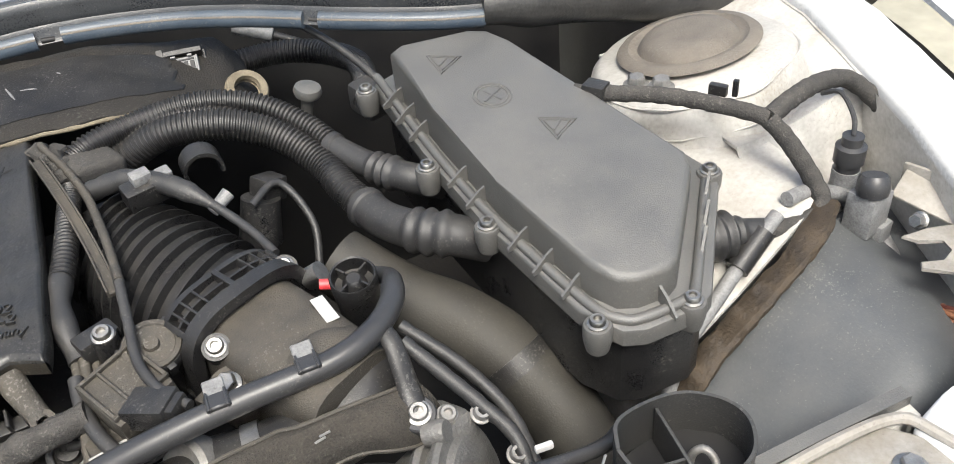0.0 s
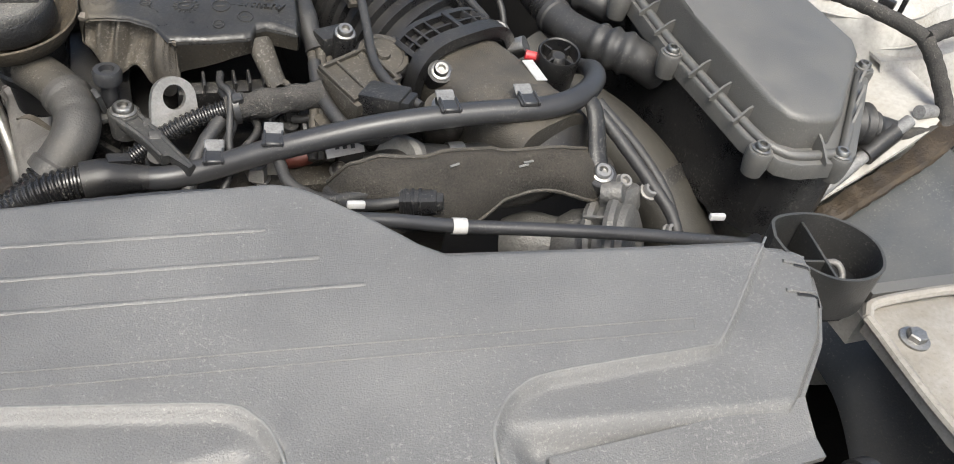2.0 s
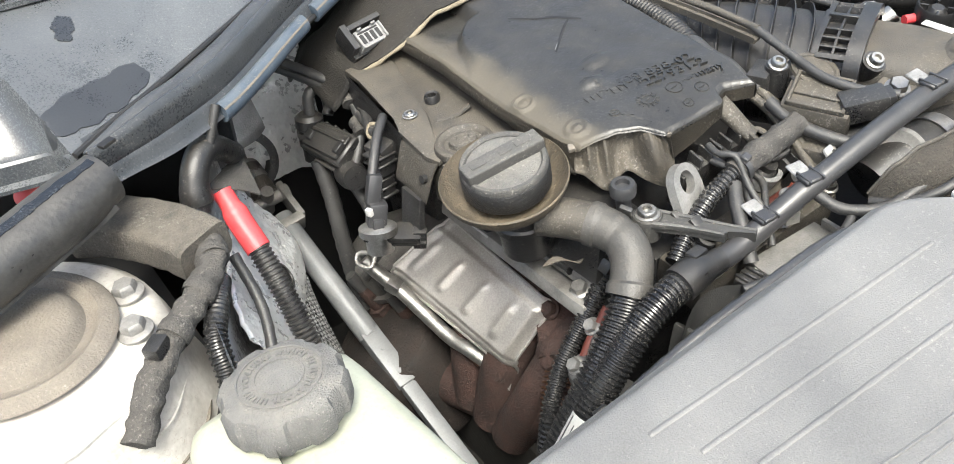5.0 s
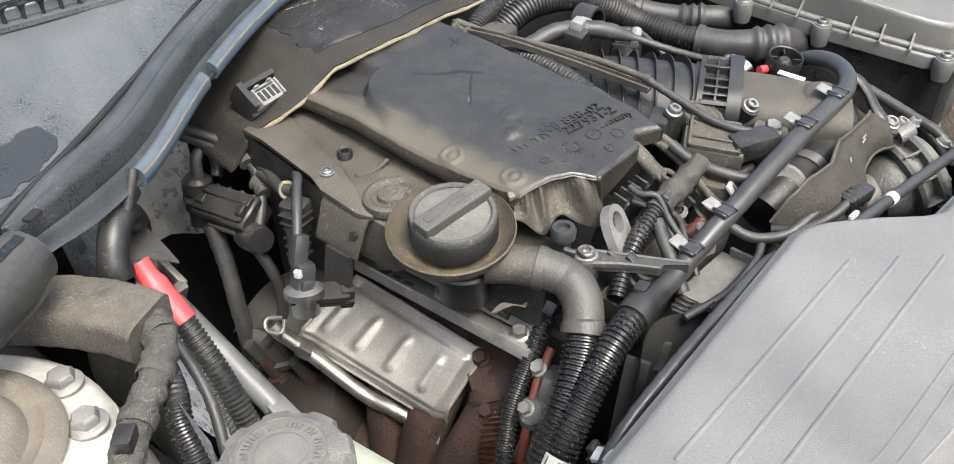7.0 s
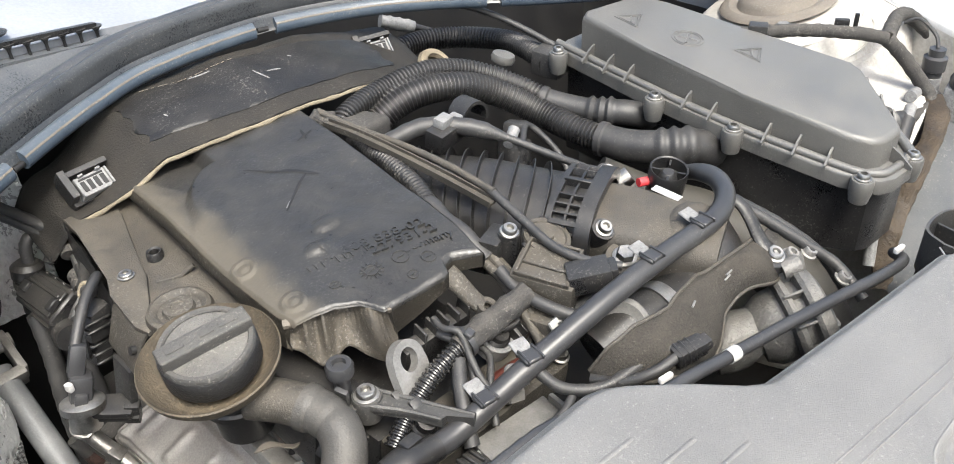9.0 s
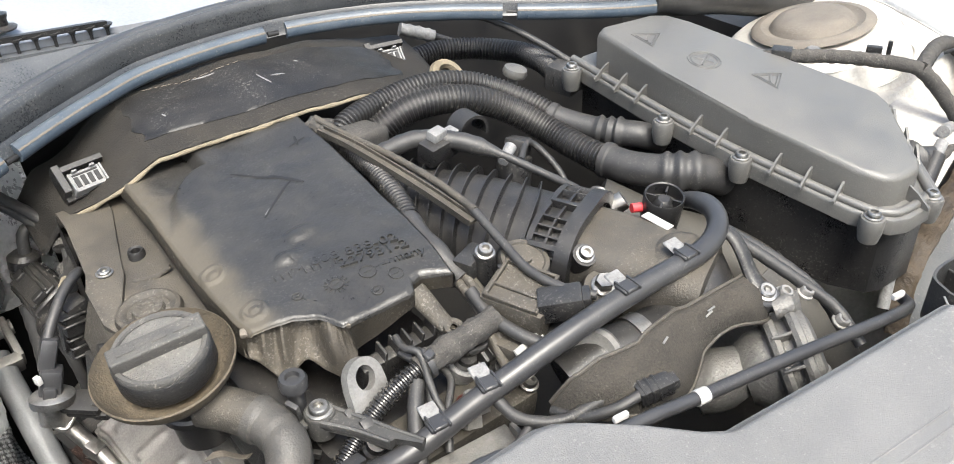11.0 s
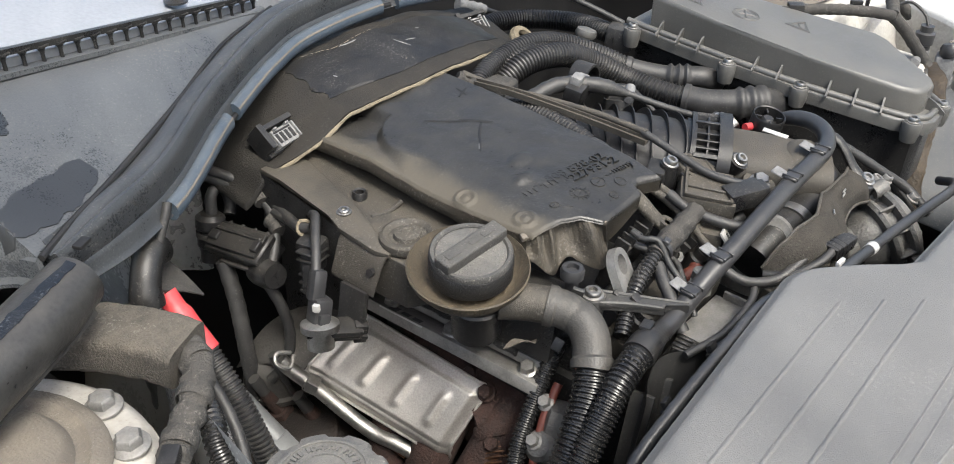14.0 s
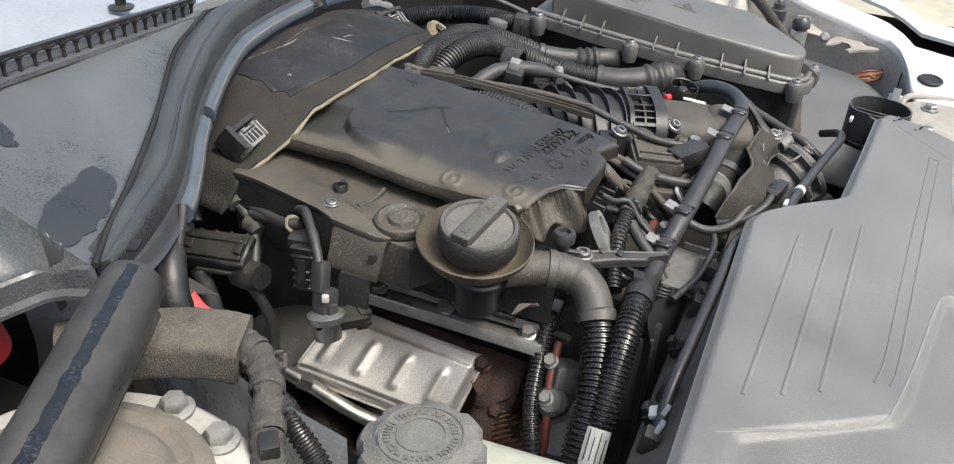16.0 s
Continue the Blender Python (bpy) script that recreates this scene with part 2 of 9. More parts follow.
    "cap_tan": mat("tan_dusty_rubber", (0.085, 0.073, 0.060), (0.155, 0.135, 0.110), (0.6, 0.85), s1=26, s2=500, bump=0.5, dust=(0.20, 0.175, 0.14), dust_amt=0.55, speck=0.3),
    "duct_brown": mat("dusty_duct_plastic", (0.016, 0.015, 0.013), (0.036, 0.033, 0.027), (0.45, 0.7), s1=14, s2=600, bump=0.15, dust=(0.095, 0.085, 0.064), dust_amt=0.28, speck=0.1),
    "scoop_black": mat("dusty_scoop_plastic", (0.024, 0.024, 0.024), (0.046, 0.045, 0.043), (0.35, 0.5), s1=20, s2=800, bump=0.2, dust=(0.12, 0.112, 0.095), dust_amt=0.35, speck=0.25),
    "felt_tan": mat("tan_dusty_felt", (0.050, 0.046, 0.041), (0.098, 0.088, 0.075), (0.8, 0.95), s1=40, s2=700, bump=0.8, dust=(0.17, 0.15, 0.12), dust_amt=0.55, spec=0.2, speck=0.3, grain=1.0),
    "elbow_grey": mat("dusty_grey_elbow_rubber", (0.034, 0.0325, 0.030), (0.068, 0.064, 0.058), (0.38, 0.62), s1=30, s2=600, bump=0.3, dust=(0.135, 0.122, 0.100), dust_amt=0.4, speck=0.2),
    "pump_alu": mat("dull_cast_pump_alloy", (0.10, 0.098, 0.093), (0.20, 0.195, 0.185), (0.4, 0.6), metal=0.5, s1=40, s2=420, bump=0.5, dust=(0.13, 0.118, 0.098), dust_amt=0.5, speck=0.3),
    "copper": mat("copper_bellows", (0.10, 0.045, 0.022), (0.24, 0.125, 0.065), (0.35, 0.6), metal=0.8, s1=60, s2=300, bump=0.3, dust=(0.06, 0.045, 0.035), dust_amt=0.6),
    "grey_metal": mat("painted_grey_shaft", (0.125, 0.13, 0.135), (0.19, 0.195, 0.20), (0.35, 0.5), metal=0.2, s1=30, s2=500, bump=0.15, dust=(0.14, 0.135, 0.12), dust_amt=0.3, speck=0.2),
    "red": mat("red_plastic", (0.50, 0.035, 0.045), (0.62, 0.065, 0.070), (0.35, 0.5), s1=40, s2=400, bump=0.1, dust=(0.35, 0.17, 0.14), dust_amt=0.3),
    "rust_hose": mat("red_brown_hose", (0.10, 0.026, 0.018), (0.16, 0.045, 0.03), (0.45, 0.6), s1=40, s2=300, bump=0.1),
    "conn_grey": mat("light_grey_connector", (0.13, 0.13, 0.132), (0.25, 0.25, 0.246), (0.4, 0.6), s1=120, s2=600, bump=0.15, dust=(0.17, 0.157, 0.133), dust_amt=0.4, speck=0.6, speck_col=(0.07, 0.06, 0.05), grain=0.7),
    "white_label": mat("white_label", (0.36, 0.355, 0.34), (0.50, 0.49, 0.47), (0.45, 0.6), s1=90, s2=500, bump=0.05, speck=0.5, speck_col=(0.15, 0.13, 0.10)),
    "ink": mat("black_ink", (0.03, 0.03, 0.03), (0.05, 0.05, 0.05), (0.5, 0.6), s1=60, s2=500, bump=0.0),
    "foil": mat("crinkled_silver_foil", (0.72, 0.725, 0.72), (0.90, 0.905, 0.895), (0.22, 0.40), metal=0.45, s1=60, s2=190, bump=1.0, spec=1.0),
    "weave": mat("woven_silver_black_foil", (0.10, 0.10, 0.10), (0.58, 0.585, 0.58), (0.2, 0.4), metal=0.1, s1=60, s2=330, bump=0.6, spec=0.9),
    "tape": mat("dusty_cloth_tape", (0.034, 0.033, 0.032), (0.062, 0.059, 0.055), (0.75, 0.95), s1=50, s2=700, bump=0.8, dust=(0.125, 0.113, 0.096), dust_amt=0.5, spec=0.25, speck=0.3, grain=1.0),
    "tank": mat("yellowed_tank_plastic", (0.30, 0.315, 0.25), (0.42, 0.43, 0.35), (0.35, 0.5), s1=20, s2=300, bump=0.1, dust=(0.3, 0.27, 0.2), dust_amt=0.3, speck=0.3, speck_col=(0.2, 0.17, 0.12)),
    "cap_grey": mat("grainy_dusty_cap_plastic", (0.080, 0.079, 0.077), (0.145, 0.142, 0.136), (0.7, 0.9), s1=26, s2=750, bump=0.8, dust=(0.21, 0.195, 0.165), dust_amt=0.55, speck=0.5),
    "oilcap": mat("dusty_oil_cap_plastic", (0.034, 0.033, 0.032), (0.066, 0.064, 0.060), (0.5, 0.75), s1=34, s2=600, bump=0.6, dust=(0.15, 0.140, 0.120), dust_amt=0.45, speck=0.5),
    "oilcap_top": mat("grainy_grey_cap_disc", (0.070, 0.068, 0.064), (0.145, 0.141, 0.130), (0.5, 0.75), s1=60, s2=700, bump=0.9, dust=(0.20, 0.185, 0.16), dust_amt=0.5, speck=0.6),
    "dish": mat("brown_grimy_dish", (0.034, 0.029, 0.022), (0.085, 0.068, 0.046), (0.5, 0.8), s1=40, s2=420, bump=0.7, dust=(0.150, 0.118, 0.076), dust_amt=0.7, speck=0.5, speck_col=(0.22, 0.17, 0.11)),
    "oilcap_dark": mat("black_oil_cap_side", (0.008, 0.008, 0.009), (0.022, 0.0215, 0.021), (0.4, 0.6), s1=40, s2=500, bump=0.5, speck=0.45, speck_col=(0.12, 0.11, 0.09)),
    "wire_orange": mat("orange_brown_wire", (0.24, 0.10, 0.05), (0.36, 0.17, 0.09), (0.45, 0.6), s1=60, s2=300, bump=0.05),
    "arch": mat("grey_wheel_arch_plastic", (0.045, 0.050, 0.055), (0.075, 0.080, 0.084), (0.36, 0.58), s1=12, s2=520, bump=0.15, dust=(0.14, 0.135, 0.125), dust_amt=0.4, speck=0.4),
    "waxy": mat("brown_cavity_wax", (0.022, 0.016, 0.010), (0.060, 0.042, 0.024), (0.55, 0.8), s1=50, s2=240, bump=0.8),
    "carrier": mat("worn_beige_metal", (0.20, 0.185, 0.16), (0.36, 0.34, 0.31), (0.45, 0.65), s1=24, s2=300, bump=0.2, dust=(0.24, 0.21, 0.16), dust_amt=0.5, speck=0.4, speck_col=(0.1, 0.08, 0.06)),
    "ground": mat("pale_dry_ground", (0.26, 0.245, 0.19), (0.44, 0.41, 0.32), (0.85, 0.95), s1=1.2, s2=14, bump=0.4),
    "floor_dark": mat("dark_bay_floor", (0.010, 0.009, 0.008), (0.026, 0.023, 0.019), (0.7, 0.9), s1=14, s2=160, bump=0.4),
}


def weave_pattern(m):
    """Bright diamonds between dark threads."""
    n, l = m.node_tree.nodes, m.node_tree.links
    tc, vo, ra = n.new("ShaderNodeTexCoord"), n.new("ShaderNodeTexVoronoi"), n.new("ShaderNodeValToRGB")
    mp = n.new("ShaderNodeMapping")
    mp.inputs["Rotation"].default_value = (radians(45), 0, 0)
    vo.inputs["Scale"].default_value, vo.inputs["Randomness"].default_value = 225, 0.12
    l.new(tc.outputs["Object"], mp.inputs["Vector"])
    l.new(mp.outputs["Vector"], vo.inputs["Vector"])
    ra.color_ramp.elements[0].position, ra.color_ramp.elements[1].position = 0.30, 0.62
    ra.color_ramp.elements[0].color, ra.color_ramp.elements[1].color = (0.44, 0.445, 0.44, 1), (0.016, 0.016, 0.016, 1)
    l.new(vo.outputs["Distance"], ra.inputs["Fac"])
    l.new(ra.outputs["Color"], n["Principled BSDF"].inputs["Base Color"])


weave_pattern(M["weave"])


# ---- mesh helpers ----
def thing(name, label, category, at=(0, 0, 0), group="", kind=""):
    ob = new(name)
    ob.location = at
    ob.empty_display_size = 0.02
    return tagged(ob, label, category, group, kind)


def part(name, bm, material, parent=None, label="", sharp=38):
    """Links a bmesh as one mesh object, under a thing or a part."""
    me = bpy.data.meshes.new(name)
    bmesh.ops.recalc_face_normals(bm, faces=bm.faces[:])
    bm.to_mesh(me)
    bm.free()
    me.polygons.foreach_set("use_smooth", [True] * len(me.polygons))
    me.set_sharp_from_angle(angle=radians(sharp))
    me.materials.append(M[material])
    ob = new(name, me)
    if parent is not None:
        ob.parent = parent
        if parent.type == "EMPTY":
            ob.matrix_parent_inverse = Matrix.Translation(-parent.location)
    return tagged(ob, label)


def B():
    return bmesh.new()


def catmull(pts, step=0.006):
    p = [Vector(q) for q in pts]
    p = [p[0] * 2 - p[1]] + p + [p[-1] * 2 - p[-2]]
    fine = []
    for a, b, c, d in zip(p, p[1:], p[2:], p[3:]):
        n = max(4, int((c - b).length / 0.002))
        for i in range(n):
            t = i / n
            fine.append(0.5 * (2 * b + (c - a) * t + (2 * a - 5 * b + 4 * c - d) * t * t + (3 * b - a - 3 * c + d) * t**3))
    fine.append(p[-2])
    out, left = [fine[0]], step
    for a, b in zip(fine, fine[1:]):
        seg = (b - a).length
        while seg >= left and seg > 0:
            a = a.lerp(b, left / seg)
            out.append(a)
            seg, left = (b - a).length, step
        left -= seg
    if (out[-1] - fine[-1]).length > step * 0.3:
        out.append(fine[-1])
    return out


def frames(line):
    """Points with a side and an up that turn along the line."""
    out, side = [], None
    for i, q in enumerate(line):
        d = (line[min(i + 1, len(line) - 1)] - line[max(i - 1, 0)]).normalized()
        if side is None:
            side = d.cross(Vector((0, 0, 1)))
            if side.length < 0.2:
                side = d.cross(Vector((1, 0, 0)))
        side = (side - d * side.dot(d)).normalized()
        out.append((q, side, side.cross(d).normalized(), d))
    return out


def sweep(bm, line, radius, seg=12, caps=True, flat=1.0):
    """A tube round a line; radius: a number, or a function of the share of the way and the index."""
    rings = []
    fr = frames(line)
    for i, (q, s, u, d) in enumerate(fr):
        r = radius(i / max(1, len(fr) - 1), i) if callable(radius) else radius
        rings.append([bm.verts.new(q + (s * math.cos(a) + u * math.sin(a) * flat) * r) for a in (2 * math.pi * k / seg for k in range(seg))])
    for a, b in zip(rings, rings[1:]):
        for k in range(seg):
            bm.faces.new((a[k], a[(k + 1) % seg], b[(k + 1) % seg], b[k]))
    if caps:
        bm.faces.new(rings[0][::-1])
        bm.faces.new(rings[-1])
    return bm


def rumple(bm, amp, freq):
    """Wrinkles a surface along its normals."""
    bm.normal_update()
    moves = [(v, v.normal * amp * (noise.noise(v.co * freq) + 0.5 * noise.noise(v.co * freq * 2.6))) for v in bm.verts]
    for v, d in moves:
        v.co += d
    return bm


def tube(pts, r, seg=12, step=0.006, flat=1.0):
    return sweep(B(), catmull(pts, step), r, seg, True, flat)


def ribbed(pts, r, pitch=0.0044, depth=0.0016, seg=18):
    """A corrugated hose: crest, crest, valley, valley along the line."""
    line = catmull(pts, pitch / 4)
    return sweep(B(), line, lambda t, i: r - (0, 0, depth, depth)[i % 4], seg)


def profile_sweep(bm, line, prof, caps=True, up=Vector((0, 0, 1)), grow=None, mid=(0, 0)):
    """A closed outline (side, up) carried along a line, kept upright."""
    rings = []
    for i, q in enumerate(line):
        d = (line[min(i + 1, len(line) - 1)] - line[max(i - 1, 0)]).normalized()
        s = d.cross(up).normalized()
        u = s.cross(d).normalized()
        g = grow(i) if grow else 1.0
        rings.append([bm.verts.new(q + s * (mid[0] + (a - mid[0]) * g) + u * (mid[1] + (b - mid[1]) * g)) for a, b in prof])
    n = len(prof)
    for a, b in zip(rings, rings[1:]):
        for k in range(n):
            bm.faces.new((a[k], a[(k + 1) % n], b[(k + 1) % n], b[k]))
    if caps:
        bm.faces.new(rings[0][::-1])
        bm.faces.new(rings[-1])
    return bm


def cyl(bm, p0, p1, r0, r1=None, seg=20):
    p0, p1 = Vector(p0), Vector(p1)
    r1 = r0 if r1 is None else r1
    d = (p1 - p0).normalized()
    s = d.cross(Vector((0, 0, 1)))
    if s.length < 0.1:
        s = Vector((1, 0, 0))
    s.normalize()
    u = s.cross(d)
    rings = [[bm.verts.new(p + (s * math.cos(2 * math.pi * k / seg) + u * math.sin(2 * math.pi * k / seg)) * r) for k in range(seg)] for p, r in ((p0, r0), (p1, r1))]
    for k in range(seg):
        bm.faces.new((rings[0][k], rings[0][(k + 1) % seg], rings[1][(k + 1) % seg], rings[1][k]))
    bm.faces.new(rings[0][::-1])
    bm.faces.new(rings[1])
    return bm


def lathe(bm, prof, m=Matrix(), seg=32, wob=None):
    """Turns (radius, height) pairs round z; a pair with radius 0 closes the end."""
    rings = []
    for r, z in prof:
        if r <= 1e-6:
            rings.append([bm.verts.new(m @ Vector((0, 0, z)))])
        else:
            rings.append([bm.verts.new(m @ Vector((r * (wob(a) if wob else 1) * math.cos(a), r * (wob(a) if wob else 1) * math.sin(a), z))) for a in (2 * math.pi * k / seg for k in range(seg))])
    for a, b in zip(rings, rings[1:]):
        for k in range(seg):
            k2 = (k + 1) % seg
            if len(a) == 1 and len(b) == 1:
                break
            if len(a) == 1:
                bm.faces.new((a[0], b[k2], b[k]))
            elif len(b) == 1:
                bm.faces.new((a[k], a[k2], b[0]))
            else:
                bm.faces.new((a[k], a[k2], b[k2], b[k]))
    return bm


def box(bm, c, size, rot=(0, 0, 0), bevel=0.0, segs=2):
    m = pose(*c, *rot) @ Matrix.Diagonal((*size, 1))
    vs = bmesh.ops.create_cube(bm, size=1.0, matrix=m)["verts"]
    if bevel:
        es = list({e for v in vs for e in v.link_edges})
        bmesh.ops.bevel(bm, geom=es, offset=bevel, segments=segs, affect="EDGES", profile=0.6)
    return bm


def prism(bm, outline, low, high, bevel=0.0, inset=0.0, segs=2):
    """An outline of (x, y) between two heights, each a number or a function of x and y; inset shrinks the top."""
    cx, cy = sum(p[0] for p in outline) / len(outline), sum(p[1] for p in outline) / len(outline)
    h = lambda f, x, y: f(x, y) if callable(f) else f
    lo = [bm.verts.new((x, y, h(low, x, y))) for x, y in outline]
    hi = []
    n = len(outline)
    for i, (x, y) in enumerate(outline):
        if inset:
            a, b = Vector(outline[i - 1]), Vector(outline[(i + 1) % n])
            p = Vector((x, y))
            d1, d2 = (p - a).normalized(), (b - p).normalized()
            nrm = Vector((-(d1 + d2).y, (d1 + d2).x))
            nrm.normalize()
            if nrm.dot(Vector((cx, cy)) - p) < 0 and n < 7:
                nrm = -nrm
            q = p + nrm * inset
            x, y = q.x, q.y
        hi.append(bm.verts.new((x, y, h(high, x, y))))
    for k in range(n):
        bm.faces.new((lo[k], lo[(k + 1) % n], hi[(k + 1) % n], hi[k]))
    bm.faces.new(lo[::-1])
    top = bm.faces.new(hi)
    if bevel:
        bmesh.ops.bevel(bm, geom=[e for e in top.edges], offset=bevel, segments=segs, affect="EDGES", profile=0.5)
    return bm


def sheet(bm, nu, nv, place, thick=0.003):
    """A sheet of nu by nv cells from place(u, v), closed to a slab of the given thickness below."""
    g = [[Vector(place(i / nu, j / nv)) for j in range(nv + 1)] for i in range(nu + 1)]
    top = [[bm.verts.new(q) for q in row] for row in g]
    low = [[bm.verts.new(q - Vector((0, 0, thick))) for q in row] for row in g]
    for i in range(nu):
        for j in range(nv):
            bm.faces.new((top[i][j], top[i + 1][j], top[i + 1][j + 1], top[i][j + 1]))
            bm.faces.new((low[i][j], low[i][j + 1], low[i + 1][j + 1], low[i + 1][j]))
    for i in range(nu):
        bm.faces.new((top[i][0], low[i][0], low[i + 1][0], top[i + 1][0]))
        bm.faces.new((top[i][nv], top[i + 1][nv], low[i + 1][nv], low[i][nv]))
    for j in range(nv):
        bm.faces.new((top[0][j], top[0][j + 1], low[0][j + 1], low[0][j]))
        bm.faces.new((top[nu][j], low[nu][j], low[nu][j + 1], top[nu][j + 1]))
    return bm


def smooth(a, b, x):
    t = min(1.0, max(0.0, (x - a) / (b - a)))
    return t * t * (3 - 2 * t)


def path2(pts, x):
    """Straight-line value at x of (x, value) pairs."""
    for (a, p), (b, q) in zip(pts, pts[1:]):
        if x <= b:
            return p + (q - p) * max(0.0, (x - a)) / (b - a)
    return pts[-1][1]


def aim(p, d):
    """A pose at p whose z looks along d."""
    return Matrix.Translation(p) @ Vector(d).to_track_quat("Z", "Y").to_matrix().to_4x4()


def torx_bolt(parent, p, d=(0, 0, 1), r=0.0065, h=0.006, material="steel", washer=1.28, hexed=False):
    """A bolt head with its washer, and a socket in the top unless it is a hexagon."""
    m = aim(p, d)
    bm = B()
    if washer:
        lathe(bm, [(0, 0), (r * washer, 0), (r * washer, h * 0.22), (r * 1.05, h * 0.34), (0, h * 0.34)], m, 24)
    if hexed:
        lathe(bm, [(0, h * 0.2), (r, h * 0.2), (r, h * 0.85), (r * 0.85, h), (0, h)], m, 6)
    else:
        lathe(bm, [(0, 0), (r, 0), (r, h * 0.75), (r * 0.85, h), (r * 0.52, h), (r * 0.46, h * 0.45), (0, h * 0.45)], m, 24)
    return part("bolt", bm, material, parent)


# ---- setting: ground, engine bay walls ----
def wall(name, bm, material, label, kind="structure", category=""):
    return tagged(part(name, bm, material), label, category, "", kind)


wall("ground", sheet(B(), 1, 1, lambda u, v: (-60 + 120 * u, -60 + 120 * v, -0.85), 0.05), "ground", "pale dry ground with short yellowed grass")
# plain closing surfaces; the shade deep in the bay is put into their near-black
wall("bay_floor", sheet(B(), 8, 8, lambda u, v: (-0.6 + 1.6 * u, -0.62 + 1.15 * v, -0.40), 0.02), "floor_dark", "undertray below the engine, bay shade put into its dark colour")
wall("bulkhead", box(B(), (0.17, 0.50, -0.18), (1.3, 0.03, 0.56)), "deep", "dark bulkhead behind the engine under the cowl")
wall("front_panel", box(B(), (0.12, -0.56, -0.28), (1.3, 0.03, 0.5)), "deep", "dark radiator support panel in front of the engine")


def wing_x(y, z):
    """Where the inner wing stands beside the steering shaft."""
    x = path2([(-0.55, -0.36), (0.05, -0.315), (0.15, -0.297), (0.21, -0.278), (0.266, -0.250), (0.33, -0.216), (0.38, -0.207), (0.50, -0.207)], y)
    return x - 0.030 * smooth(-0.12, -0.26, z) * smooth(0.26, 0.33, y) + 0.012 * smooth(0.0, -0.3, z)


def inner_panel(u, v):
    """Painted inner wing beside the steering shaft, falling to the floor."""
    y, z = 0.060 + 0.440 * u, 0.030 - 0.45 * v
    return (wing_x(y, z), y, z)


def wheel_house(u, v):
    """Dark front stretch of the same wall, beside the tank."""
    y, z = -0.55 + 0.610 * u, 0.020 - 0.44 * v
    return (wing_x(y, z), y, z)


wall("inner_wing_1", sheet(B(), 60, 30, inner_panel, 0.004), "paint_clean", "dirty white painted inner wing behind silver insulation")
# same wall and wheel-houses, coloured near-black to stand for the shade there
wall("inner_wing_4", sheet(B(), 50, 30, wheel_house, 0.004), "deep", "wheel-house wall beside the tank, shade put into its dark colour")
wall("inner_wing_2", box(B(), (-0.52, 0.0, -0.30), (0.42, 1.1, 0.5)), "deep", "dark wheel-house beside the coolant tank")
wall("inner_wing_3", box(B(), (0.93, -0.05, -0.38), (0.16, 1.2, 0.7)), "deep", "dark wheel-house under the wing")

# ---- radiator cover ----
cover = thing("radiator_cover", "large grained grey-black plastic cover over the radiator", "engine cover", (0.1, -0.25, 0.0))


def cover_back(x):
    return path2([(-0.30, -0.128), (0.085, -0.128), (0.098, -0.132), (0.108, -0.139), (0.140, -0.168), (0.165, -0.195), (0.180, -0.206), (0.28, -0.218), (0.40, -0.231), (0.425, -0.238), (0.438, -0.250)], x)


def cover_end(y):
    """Where the cover stops beside the scoop, drawing in towards the front."""
    return path2([(-0.47, 0.262), (-0.40, 0.312), (-0.373, 0.338), (-0.313, 0.405), (-0.285, 0.424), (-0.263, 0.433), (-0.243, 0.438), (-0.20, 0.438)], y)


def cover_z(x, y):
    z = 0.031 - 0.055 * max(0.0, -y - 0.15) - 0.5 * max(0.0, -y - 0.36) ** 1.2
    edge = cover_back(x) - y
    z -= 0.007 * (1 - smooth(0.0, 0.012, edge)) ** 2
    # sunken corner fields
    sL = smooth(0.0, 0.007, -y - path2([(-0.3, 0.160), (-0.2, 0.160), (-0.13, 0.258), (-0.10, 0.268), (-0.065, 0.273), (0.037, 0.293), (0.05, 0.303), (0.058, 0.32), (0.07, 0.40)], x)) if x < 0.07 else 0.0
    sR = smooth(0.0, 0.007, -y - path2([(0.155, 0.40), (0.165, 0.345), (0.174, 0.327), (0.188, 0.315), (0.208, 0.309), (0.314, 0.310), (0.328, 0.306), (0.364, 0.273), (0.415, 0.223)], x)) if x > 0.155 else 0.0
    z -= 0.006 * max(sL, sR)
    # the field falls away once more before the front ledge
    z -= 0.012 * smooth(0.332, 0.348, -y - 0.12 * (x - 0.19)) * smooth(0.172, 0.190, x)
    z -= 0.012 * smooth(0.318, 0.334, -y + 0.10 * (x - 0.0)) * smooth(0.050, 0.030, x)
    z -= 0.010 * smooth(0.010, 0.0, cover_end(y) - x) ** 2
    return z


def cover_place(u, v):
    x = -0.285 + 0.723 * u
    back = cover_back(x)
    y = back + (-0.47 - back) * v
    if x > 0.22:
        x = 0.22 + (x - 0.22) * (cover_end(y) - 0.22) / 0.218
    return Vector((x, y, cover_z(x, y)))


part("cover_panel", sheet(B(), 230, 130, cover_place, 0.004), "cover_grey", cover, sharp=50)


